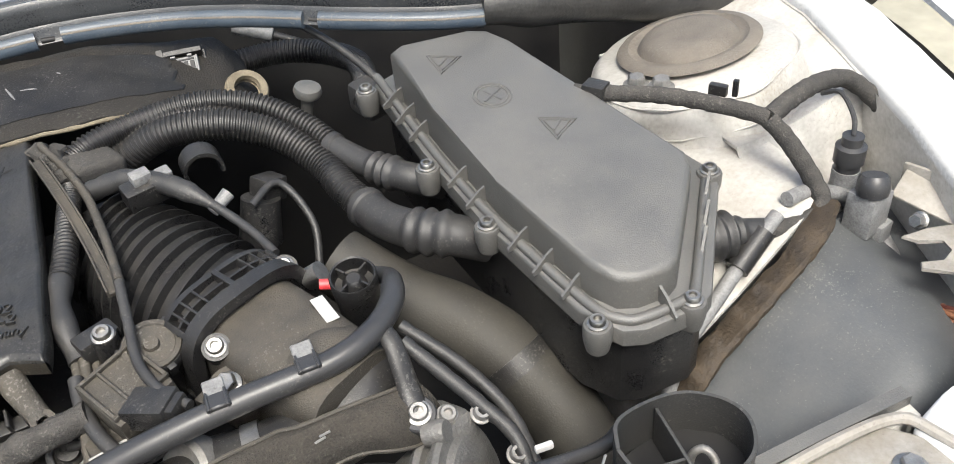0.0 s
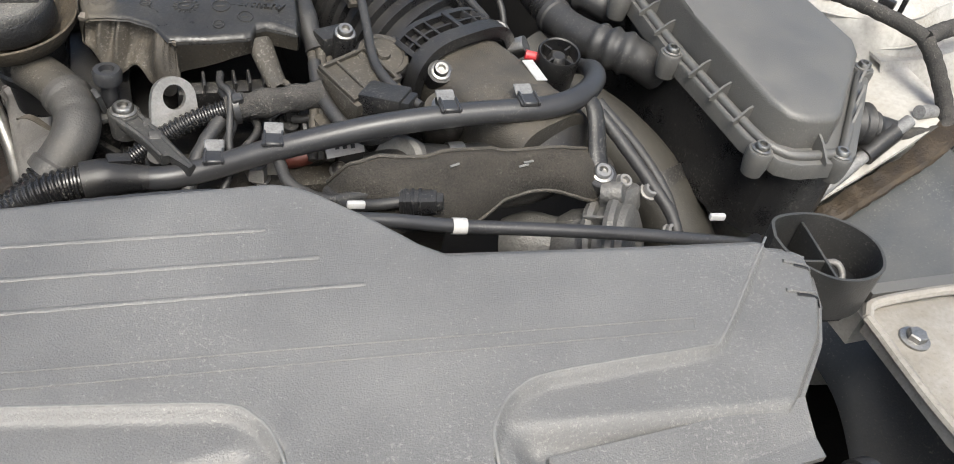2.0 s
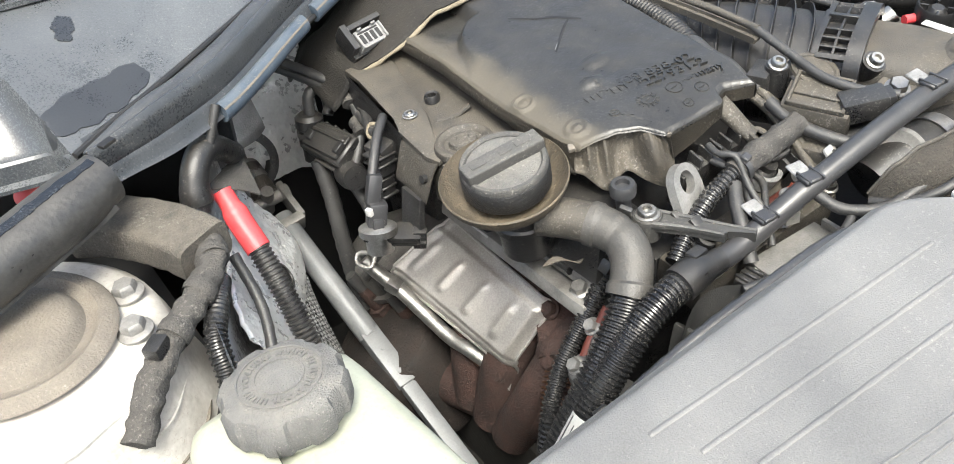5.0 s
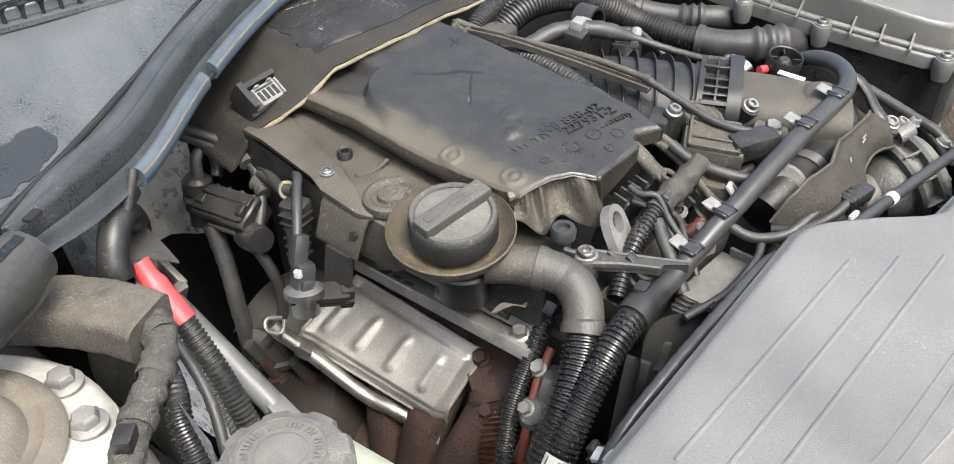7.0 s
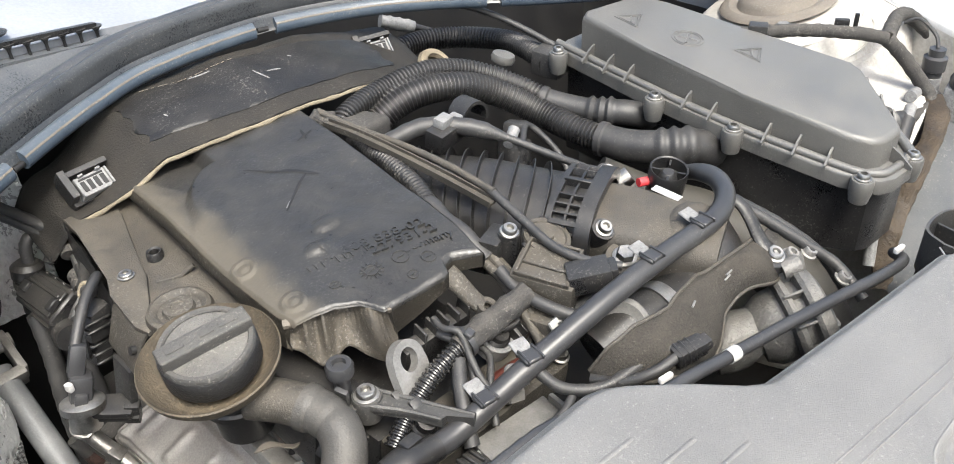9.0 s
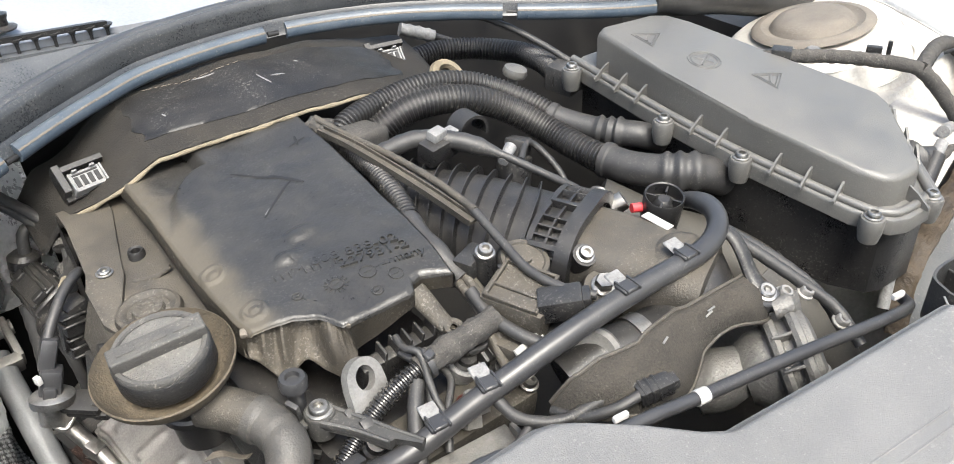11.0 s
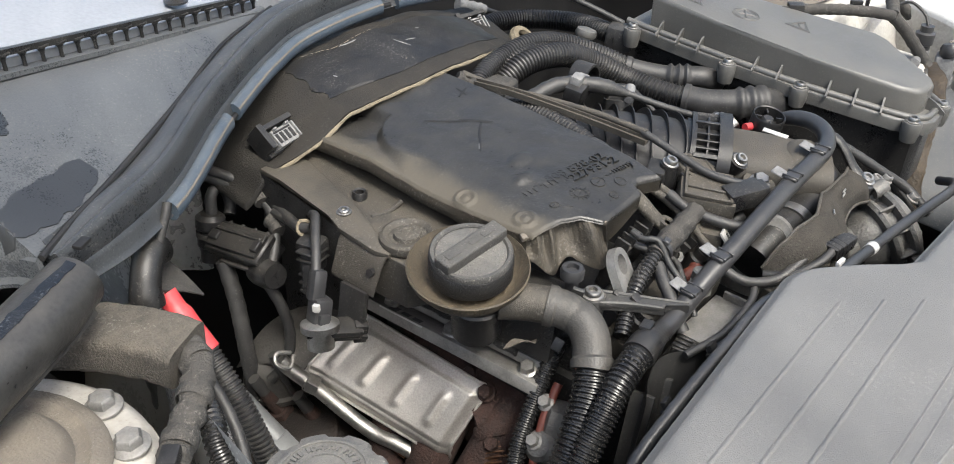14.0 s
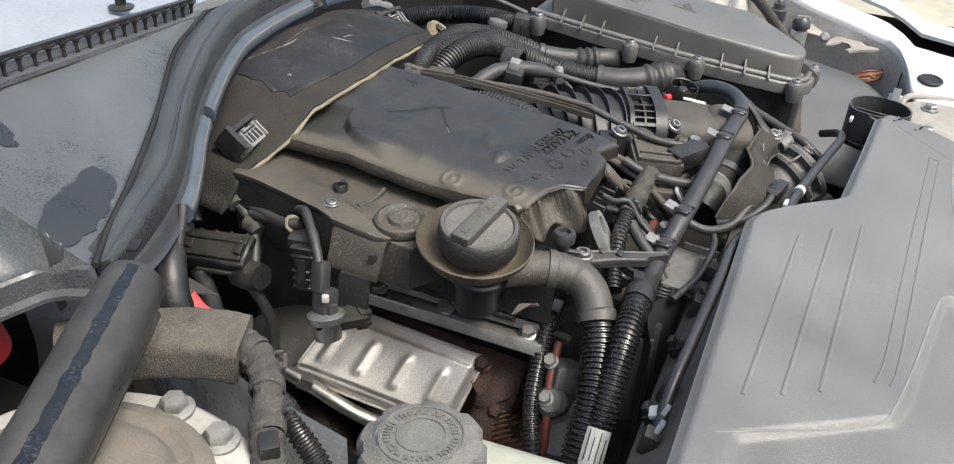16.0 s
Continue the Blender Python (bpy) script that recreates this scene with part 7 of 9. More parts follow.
lead("manifold_wire", [(0.187, 0.06, 0.058), (0.184, 0.020, 0.048), (0.182, -0.015, 0.040), (0.190, -0.045, 0.036), (0.205, -0.068, 0.034)], 0.0038, "flat black wire crossing the throttle", "rubber", "manifold wires")
lead("vacuum_hose", [(0.185, 0.192, 0.055), (0.215, 0.178, 0.064), (0.245, 0.150, 0.062), (0.268, 0.122, 0.052), (0.288, 0.085, 0.04), (0.298, 0.05, 0.035)], lambda t: 0.0088 - 0.0050 * smooth(0.45, 0.62, t), "soft black vacuum hose over the manifold", "rubber", "", "hose")
node = thing("loom_joint", "taped joint of several wiring looms", "wiring", (0.185, 0.25, 0.04))
bm = B()
box(bm, (0.190, 0.240, 0.046), (0.050, 0.040, 0.030), (0, 10, 20), 0.008, 3)
box(bm, (0.165, 0.262, 0.058), (0.022, 0.018, 0.018), (0, 0, 40), 0.003)
part("joint_block", bm, "tape", node)
cn = thing("map_sensor", "silver-topped sensor plug on the manifold", "sensor", (0.228, 0.16, 0.04))
bm = B()
box(bm, (0.228, 0.160, 0.058), (0.040, 0.020, 0.020), (10, 0, 12), 0.003)
part("plug", bm, "black", cn)
bm = B()
box(bm, (0.226, 0.160, 0.072), (0.016, 0.012, 0.010), (10, 0, 12), 0.002)
box(bm, (0.244, 0.164, 0.066), (0.012, 0.012, 0.008), (10, 0, 12), 0.002)
part("lock_clip", bm, "conn_grey", cn, "bare pale clip")
cb = thing("hose_clip", "black open clip on the manifold", "clip", (0.275, 0.18, 0.04))
bm = B()
arc = [Vector((0.276 + 0.016 * math.cos(a), 0.180, 0.052 + 0.016 * math.sin(a))) for a in (radians(-20 + 220 * k / 16) for k in range(17))]
pr = []
for q in arc:
    o = (q - Vector((0.276, 0.180, 0.052))).normalized()
    pr.append([bm.verts.new(q + o * e + Vector((0, f, 0))) for e, f in ((-0.0016, -0.011), (0.0016, -0.011), (0.0016, 0.011), (-0.0016, 0.011))])
for a_, b_ in zip(pr, pr[1:]):
    for k in range(4):
        bm.faces.new((a_[k], a_[(k + 1) % 4], b_[(k + 1) % 4], b_[k]))
bm.faces.new(pr[0][::-1])
bm.faces.new(pr[-1])
part("clip", bm, "black", cb)
el = thing("sensor_housing", "black sensor housing behind the manifold", "sensor", (0.31, 0.15, 0.0))
bm = B()
cyl(bm, (0.300, 0.145, -0.02), (0.312, 0.152, 0.020), 0.019, 0.017, 24)
box(bm, (0.322, 0.160, 0.022), (0.026, 0.022, 0.022), (0, 20, 30), 0.003)
part("housing", bm, "black", el)
lead("engine_wire", [(0.30, 0.13, 0.03), (0.33, 0.15, 0.03), (0.345, 0.12, 0.0), (0.335, 0.09, -0.03)], 0.0035)
bm = B()
cyl(bm, (0.268, 0.118, 0.045), (0.285, 0.126, 0.052), 0.005, 0.006, 10)
part("spring_clamp", bm, "conn_grey", el)

# ---- manifold flange, outlet pipe ----
FM = Matrix.Translation((0.262, 0.002, 0.0)) @ Matrix(((sid.x, upm.x, dirm.x, 0), (sid.y, upm.y, dirm.y, 0), (sid.z, upm.z, dirm.z, 0), (0, 0, 0, 1)))


def squared(a, w, h, e=0.62):
    """A rounded square seen along the manifold, at the angle a."""
    return (math.copysign(abs(math.cos(a)) ** e, math.cos(a)) * w, math.copysign(abs(math.sin(a)) ** e, math.sin(a)) * h)


def squared_ring(bm, w, h, inner, z0, z1):
    """A flat plate with a round-cornered outline and an opening, between two stations."""
    loops = []
    for sc, z in ((1.0, z0), (1.0, z1), (inner, z1), (inner, z0)):
        loops.append([bm.verts.new(FM @ Vector((*[c * sc for c in squared(2 * math.pi * k / 64, w, h)], z))) for k in range(64)])
    for a, b in zip(loops, loops[1:] + loops[:1]):
        for k in range(64):
            bm.faces.new((a[k], a[(k + 1) % 64], b[(k + 1) % 64], b[k]))
    return bm


for w, z0, z1 in ((0.054, -0.036, -0.031), (0.0535, -0.0205, -0.0185), (0.0565, -0.009, 0.004)):
    part("flange_plate", squared_ring(B(), w, w * 0.97, 0.84, z0, z1), "black", mani, "thick black flange plate")
part("flange_core", squared_ring(B(), 0.0475, 0.046, 0.8, -0.040, 0.0), "black", mani)
for k in range(17):
    a = radians(-12 + 204 * k / 16)
    px, py = squared(a, 0.0510, 0.0495)
    bm = B()
    box(bm, (px, py, -0.020), (0.0065 if k % 4 else 0.010, 0.0020 if k % 4 else 0.0045, 0.026), (0, 0, math.degrees(math.atan2(py, px))), 0.0004, 1)
    bmesh.ops.transform(bm, matrix=FM, verts=bm.verts[:])
    part("ring_web", bm, "black", mani)
bm = B()


def outlet(u, v):
    """Flat-topped oval duct from the flange to the throttle end."""
    a = 2 * math.pi * v
    w = 0.044 - 0.006 * u * u
    hgt = 0.041 - 0.007 * u * u
    ca, sa = math.cos(a), math.sin(a)
    e = 0.58
    px = math.copysign(abs(ca) ** e, ca) * w
    pz_ = math.copysign(abs(sa) ** e, sa) * hgt
    q = FM @ Vector((px, pz_, 0.0 + 0.105 * u))
    return q


ring0 = [[bm.verts.new(outlet(i / 12, j / 40)) for j in range(40)] for i in range(13)]
for i in range(12):
    for j in range(40):
        bm.faces.new((ring0[i][j], ring0[i][(j + 1) % 40], ring0[i + 1][(j + 1) % 40], ring0[i + 1][j]))
bm.faces.new(ring0[0][::-1])
bm.faces.new(ring0[-1])
part("outlet_duct", bm, "dusty", mani, "brown dusty flat-topped outlet duct")
bm = B()
box(bm, (0, 0, 0), (0.010, 0.026, 0.0008))
bmesh.ops.transform(bm, matrix=pose(0.3090, -0.033, 0.0372, 6, 6, 8), verts=bm.verts[:])
part("label", bm, "white_label", mani, "small white sticker")
for p in ((0.232, -0.026, 0.036), (0.298, 0.024, 0.040)):
    bm = B()
    lathe(bm, [(0, -0.02), (0.010, -0.02), (0.010, 0.0), (0, 0.0)], aim(p, (-0.1, -0.5, 0.85)), 20)
    part("bolt_boss", bm, "black", mani)
    torx_bolt(mani, p, (-0.1, -0.5, 0.85), 0.006, 0.006)
res = thing("vacuum_chamber", "black round vacuum chamber with red clip", "vacuum chamber", (0.343, -0.012, 0.01))
bm = B()
m = pose(0.339, -0.012, 0.026, 10, -4, 0)
lathe(bm, [(0, -0.03), (0.016, -0.03), (0.0175, 0.0), (0.0178, 0.015), (0.0170, 0.0165), (0.0158, 0.0155), (0.0152, 0.004), (0.010, 0.003), (0.0085, 0.009), (0.005, 0.0125), (0, 0.0130)], m, 36)
part("cap_body", bm, "black", res)
for k in range(4):
    bm = B()
    box(bm, (0.0118, 0, 0.008), (0.008, 0.0016, 0.011))
    bmesh.ops.transform(bm, matrix=m @ pose(0, 0, 0, 0, 0, 90 * k + 30), verts=bm.verts[:])
    part("spoke", bm, "black", res)
bm = B()
cyl(bm, (0.316, 0.002, 0.030), (0.326, -0.002, 0.029), 0.0042, 0.0042, 14)
part("red_clip", bm, "red", res)
bm = B()
cyl(bm, (0.30, 0.030, 0.020), (0.306, 0.030, 0.026), 0.0038, 0.0038, 12)
part("red_stub", bm, "red", res)
bm = B()
cyl(bm, (0.312, 0.022, 0.022), (0.322, 0.016, 0.030), 0.009, 0.0085, 20)
part("hose_clamp", bm, "steel", res, "bright hose clamp")

# throttle actuator between manifold and cover
thr = thing("throttle_actuator", "brown dusty throttle actuator with bolt and plug", "actuator", (0.17, 0.0, 0.0))
bm = B()
ma = aim((0.193, 0.002, 0.034), (0.06, -0.30, 0.95))
lathe(bm, [(0, -0.055), (0.0200, -0.055), (0.0205, -0.008), (0.0222, -0.007), (0.0222, -0.001), (0.0208, 0.001), (0, 0.001)], ma, 40)
can = part("motor_can", bm, "black", thr, "black round motor can")
bm = B()
lathe(bm, [(0, 0.001), (0.0205, 0.001), (0.0200, 0.003), (0.0165, 0.0035), (0.0155, 0.0022), (0.006, 0.0022), (0.005, 0.005), (0, 0.005)], ma, 40)
part("can_lid", bm, "dusty", can)
for k in range(3):
    bm = B()
    box(bm, (0.0215, 0, -0.004), (0.006, 0.006, 0.010), (0, 0, 0), 0.001)
    bmesh.ops.transform(bm, matrix=ma @ pose(0, 0, 0, 0, 0, 120 * k + 40), verts=bm.verts[:])
    part("crimp", bm, "black", can)
bm = B()
box(bm, (0.170, -0.020, 0.012), (0.046, 0.054, 0.044), (5, -6, 24), 0.006)
part("gear_case", bm, "dusty", thr)
bm = B()
for c, sz in (((0, 0.021, 0.019), (0.044, 0.003, 0.004)), ((0, -0.021, 0.019), (0.044, 0.003, 0.004)), ((-0.0205, 0, 0.019), (0.003, 0.044, 0.004)), ((0.0205, 0, 0.019), (0.003, 0.044, 0.004)), ((-0.006, 0, 0.0185), (0.0025, 0.044, 0.003))):
    box(bm, c, sz, bevel=0.0006, segs=1)
bmesh.ops.transform(bm, matrix=pose(0.170, -0.020, 0.0165, 5, -6, 24), verts=bm.verts[:])
part("case_frame", bm, "dusty", thr)
bm = B()
box(bm, (0.150, -0.037, -0.006), (0.036, 0.030, 0.028), (0, 0, 15), 0.005)
part("valve_case", bm, "dusty", thr)
bm = B()
cyl(bm, (0.176, -0.040, -0.010), (0.192, -0.052, 0.002), 0.014, 0.013, 22)
part("port_case", bm, "black", thr)
bm = B()
cyl(bm, (0.166, 0.020, 0.02), (0.166, 0.018, 0.046), 0.010, 0.009, 20)
box(bm, (0.160, 0.028, 0.034), (0.030, 0.018, 0.018), (0, 0, 20), 0.003)
part("mount", bm, "black", thr)
torx_bolt(thr, (0.166, 0.018, 0.046), (0, -0.3, 1), 0.0062, 0.006)
plug_on(thr, (0.182, -0.052, 0.030), (80, 0, 50), (0.024, 0.018, 0.034), "black", 0)
part("wire", tube([(0.190, -0.064, 0.026), (0.178, -0.074, 0.016), (0.160, -0.070, 0.012), (0.146, -0.048, 0.016), (0.139, -0.018, 0.022), (0.140, 0.004, 0.030)], 0.0052), "rubber", thr)
bm = B()
box(bm, (0.150, -0.058, 0.002), (0.030, 0.002, 0.024), (-35, 0, 10))
part("label", bm, "white_label", thr, "white printed sticker")
for k in range(3):
    bm = B()
    box(bm, (0.144 + 0.006 * k, -0.0595, 0.003), (0.003, 0.0012, 0.014), (-35, 0, 10))
    part("print_bar", bm, "ink", thr)
valve2 = thing("boost_valve", "pale cast sensor with steel nut under the manifold", "valve", (0.235, -0.05, 0.0))
bm = B()
lathe(bm, [(0, -0.03), (0.017, -0.03), (0.019, 0.0), (0.016, 0.008), (0, 0.008)], aim((0.232, -0.048, 0.012), (-0.2, -0.3, 1)), 28)
box(bm, (0.222, -0.040, 0.008), (0.03, 0.014, 0.012), (0, 0, 30), 0.003)
part("body", bm, "dusty", valve2)
torx_bolt(valve2, (0.230, -0.050, 0.020), (-0.2, -0.3, 1), 0.008, 0.009, "steel", hexed=True)
ringp = thing("charge_pipe", "black rubber charge pipe with bright clamp ring", "pipe", (0.25, -0.09, -0.02))
part("pipe", tube([(0.325, -0.055, 0.0), (0.305, -0.085, -0.010), (0.270, -0.092, -0.016), (0.232, -0.088, -0.018), (0.20, -0.08, -0.02), (0.17, -0.075, -0.03)], lambda t, i: 0.030 - 0.006 * smooth(0.2, 0.7, t), 26), "black", ringp)
bm = B()
lathe(bm, [(0.0245, -0.006), (0.0262, -0.006), (0.0262, 0.006), (0.0245, 0.006)], aim((0.232, -0.088, -0.018), (-1, 0.12, -0.05)), 40)
part("clamp", bm, "steel", ringp)
bm = B()
lathe(bm, [(0, -0.002), (0.024, -0.002), (0.025, 0.012), (0.022, 0.016), (0.015, 0.014), (0, 0.012)], aim((0.195, -0.078, -0.016), (-0.7, -0.3, 0.5)), 32)
part("metal_end", bm, "alu", ringp, "polished aluminium pipe end")

bm = B()
sweep(bm, catmull([(0.268, -0.078, 0.018), (0.280, -0.072, 0.028), (0.298, -0.066, 0.031), (0.316, -0.066, 0.026)], 0.004), lambda t, i: 0.020 - 0.003 * t, 20, True, 0.6)
part("port_arch", bm, "dusty", mani, "tan arched port on the outlet")
# arm that holds the rail to the felt shield's bolt
arm2 = thing("rail_bracket", "black bracket arm bolted over the felt shield", "bracket", (0.33, -0.11, 0.0))
part("arm", tube([(0.334, -0.074, 0.040), (0.337, -0.086, 0.038), (0.337, -0.098, 0.028), (0.336, -0.111, 0.012), (0.335, -0.124, 0.002)], lambda t, i: 0.0066 + 0.002 * t, 14, 0.004, 0.6), "black", arm2)
bm = B()
lathe(bm, [(0, -0.010), (0.0125, -0.010), (0.0125, 0.003), (0.0115, 0.004), (0, 0.004)], aim((0.335, -0.125, 0.0), (-0.1, -0.35, 1)), 28)
part("eye", bm, "black_clean", arm2)
torx_bolt(arm2, (0.335, -0.1265, 0.0042), (-0.1, -0.35, 1), 0.0068, 0.005, washer=1.3)
cast = thing("vacuum_pump", "grey cast aluminium pump housing with bolts", "pump", (0.36, -0.15, -0.06))
bm = B()
mp_ = aim((0.345, -0.160, -0.048), (0.72, -0.58, 0.38))
lathe(bm, [(0, -0.045), (0.026, -0.045), (0.032, -0.034), (0.033, -0.020), (0.041, -0.018), (0.043, -0.014), (0.041, -0.010), (0.036, -0.009), (0.036, -0.002), (0.045, 0.0), (0.0465, 0.004), (0.045, 0.008), (0.038, 0.009), (0.036, 0.014), (0.028, 0.017), (0.014, 0.018), (0.012, 0.014), (0, 0.014)], mp_, 48)
part("housing", bm, "pump_alu", cast)
for k in range(10):
    bm = B()
    box(bm, (0.040, 0, -0.006), (0.010, 0.0028, 0.020), (0, 0, 0), 0.0008, 1)
    bmesh.ops.transform(bm, matrix=mp_ @ pose(0, 0, 0, 0, 0, 36 * k), verts=bm.verts[:])
    part("rib", bm, "pump_alu", cast)
for a_ in (75, 195, 315):
    bm = B()
    lathe(bm, [(0, -0.006), (0.0085, -0.006), (0.0085, 0.008), (0.007, 0.010), (0, 0.010)], mp_ @ pose(0.048 * math.cos(radians(a_)), 0.048 * math.sin(radians(a_)), 0.0), 20)
    part("ear", bm, "pump_alu", cast)
bm = B()
sweep(bm, catmull([(0.275, -0.112, -0.075), (0.295, -0.124, -0.066), (0.318, -0.140, -0.056), (0.335, -0.152, -0.050)], 0.004), lambda t, i: 0.022 + 0.004 * math.sin(t * 6), 20)
part("inlet_neck", rumple(bm, 0.0015, 80), "pump_alu", cast, "rough cast neck")
bm = B()
box(bm, (0.352, -0.128, -0.020), (0.026, 0.036, 0.024), (-20, 0, 20), 0.006)
part("mount_lug", bm, "pump_alu", cast)
for p in ((0.352, -0.132, -0.004), (0.384, -0.168, -0.028), (0.335, -0.185, -0.040), (0.374, -0.138, -0.01)):
    torx_bolt(cast, p, (0.1, -0.4, 0.9), 0.006, 0.007, "alu")
lead("pump_wire", [(0.345, -0.085, 0.030), (0.362, -0.112, 0.012), (0.376, -0.135, -0.004), (0.388, -0.16, -0.02), (0.385, -0.19, -0.04)], 0.0052, "black wires dropping to the pump", "rubber", "pump wires")
lead("pump_wire", [(0.350, -0.070, 0.030), (0.378, -0.105, 0.005), (0.395, -0.14, -0.02), (0.398, -0.17, -0.05)], 0.0048, "black wires dropping to the pump", "rubber", "pump wires")

# thin tube along the front cover
ft = thing("bonnet_cable", "thin black tube with white marking band", "cable", (0.2, -0.17, 0.0))
part("tube", tube([(0.11, -0.158, 0.018), (0.16, -0.163, 0.013), (0.205, -0.168, 0.006), (0.26, -0.178, 0.004), (0.32, -0.190, 0.002), (0.38, -0.200, -0.004), (0.43, -0.198, -0.018), (0.46, -0.18, -0.035)], 0.0050, 12), "black_clean", ft)
bm = B()
lathe(bm, [(0.0053, -0.005), (0.0058, -0.005), (0.0058, 0.005), (0.0053, 0.005)], aim((0.205, -0.168, 0.006), (0.05, -0.006, -0.004)), 20)
part("band", bm, "white_label", ft, "white band")
plugf = thing("front_connector", "black inline plug in front of the felt shield", "connector", (0.18, -0.145, 0.0))
plug_on(plugf, (0.182, -0.146, 0.012), (80, 0, 70), (0.014, 0.012, 0.026), "black")
part("wire", tube([(0.13, -0.10, -0.01), (0.136, -0.122, -0.004), (0.152, -0.138, 0.006), (0.172, -0.144, 0.012)], 0.004), "rubber", plugf)
for p in ((0.135, -0.158, 0.026), (0.385, -0.205, 0.022)):
    bt = thing("white_clip", "small white plastic clip at the cover edge", "clip", p, "clips at the cover edge")
    bm = B()
    box(bm, p, (0.012, 0.004, 0.005), (0, 0, -8), 0.0015)
    part("clip", bm, "white_label", bt)
# black cable along the radiator cover's left edge
lead("bonnet_cable", [(-0.19, -0.110, -0.06), (-0.133, -0.112, -0.014), (-0.09, -0.116, 0.003), (-0.05, -0.119, 0.011), (0.0, -0.122, 0.015), (0.05, -0.123, 0.014), (0.09, -0.128, 0.006)], 0.0050, "black cable along the cover's rear edge", "black_clean", "", "cable")
tr = thing("support_beam", "brown dusty plastic beam under the radiator cover", "beam", (-0.05, -0.12, -0.08))
bm = B()
box(bm, (0.0, -0.125, -0.045), (0.42, 0.03, 0.035), (12, -4, 0), 0.004)
for k in range(6):
    box(bm, (-0.17 + 0.06 * k, -0.108, -0.030), (0.014, 0.012, 0.02), (12, 0, 0), 0.002)
part("frame_bar", bm, "dusty", tr)
for x in (-0.145, -0.165):
    bm = B()
    box(bm, (x, -0.112, -0.022), (0.010, 0.004, 0.016), (20, 20, 0), 0.001)
    part("white_tab", bm, "white_label", tr)


# ---- left side: cables, steering shaft, taped loom ----
red = thing("battery_cable", "red-ended battery cable in corrugated black sleeve", "cable", (-0.238, 0.2, -0.05))
part("red_sleeve", tube([(-0.2395, 0.246, 0.028), (-0.239, 0.238, 0.018), (-0.2385, 0.226, 0.004), (-0.237, 0.208, -0.014)], lambda t, i: 0.0085 + 0.0022 * smooth(0.25, 0.36, t), 18, 0.003), "red", red, "red rubber sleeve")
part("sleeve", ribbed([(-0.237, 0.211, -0.011), (-0.237, 0.178, -0.050), (-0.238, 0.150, -0.100), (-0.236, 0.128, -0.18), (-0.23, 0.11, -0.28)], 0.0098, 0.0040, 0.0014), "black", red)
bt = thing("terminal_boot", "black rubber terminal boot with dusty flap", "rubber boot", (-0.222, 0.266, 0.02))
part("boot", tube([(-0.2625, 0.234, 0.036), (-0.260, 0.2365, 0.047), (-0.252, 0.2425, 0.060), (-0.240, 0.2525, 0.065), (-0.226, 0.268, 0.054), (-0.212, 0.290, 0.032), (-0.200, 0.326, 0.008)], lambda t, i: 0.0118 + 0.0016 * smooth(0.12, 0.0, t) - 0.002 * t, 22, 0.003), "black", bt)
bm = B()
FLAP = [Vector((-0.252, 0.246, 0.036)), Vector((-0.196, 0.322, 0.010)), Vector((-0.212, 0.236, 0.014))]
sheet(bm, 12, 8, lambda u, v: FLAP[0].lerp(FLAP[1], u).lerp(FLAP[2], v * 0.97) + Vector((0, 0, 0.004 * math.sin(v * 3))), 0.0015)
part("flap", bm, "tape", bt)
part("cable", tube([(-0.236, 0.272, 0.058), (-0.225, 0.280, 0.068), (-0.208, 0.285, 0.080), (-0.198, 0.284, 0.088)], 0.0045), "rubber", bt)
tl = thing("taped_loom", "thick dusty cloth-taped wiring loom over the strut tower", "wiring", (-0.29, 0.17, 0.02))
bm = B()
profile_sweep(bm, catmull([(-0.345, 0.258, 0.046), (-0.325, 0.236, 0.048), (-0.306, 0.207, 0.048), (-0.291, 0.178, 0.046), (-0.283, 0.158, 0.043)], 0.003), [(0.023 * math.copysign(abs(math.cos(a)) ** 0.35, math.cos(a)), 0.0165 * math.copysign(abs(math.sin(a)) ** 0.45, math.sin(a))) for a in (2 * math.pi * k / 40 for k in range(40))])
part("felt_sleeve", rumple(bm, 0.0012, 90), "felt_tan", tl, "flat dusty felt sleeve", sharp=60)
LOOM = catmull([(-0.283, 0.176, 0.044), (-0.281, 0.156, 0.043), (-0.290, 0.138, 0.041), (-0.309, 0.121, 0.038), (-0.336, 0.103, 0.032), (-0.36, 0.085, 0.022), (-0.385, 0.06, 0.005)], 0.002)
part("branch", rumple(sweep(B(), LOOM, lambda t, i: 0.0108 + 0.004 * smooth(0.2, 0.0, t) + 0.0006 * math.sin(i * 0.9), 28, True, 0.85), 0.0020, 110), "tape", tl, sharp=30)
for k in range(3):
    i_ = 12 + k * 17
    bm = B()
    lathe(bm, [(0.0108, -0.0055), (0.0119, -0.003), (0.0121, 0.0035), (0.0108, 0.0065)], aim(LOOM[i_], (LOOM[i_ + 2] - LOOM[i_ - 2]).normalized() + Vector((0.12 * (-1) ** k, 0, 0.1))), 22)
    part("tape_turn", rumple(bm, 0.0008, 200), "tape", tl)
bm = B()
box(bm, (-0.346, 0.094, 0.040), (0.016, 0.012, 0.010), (0, 0, 40), 0.002)
part("clip", bm, "black", tl)
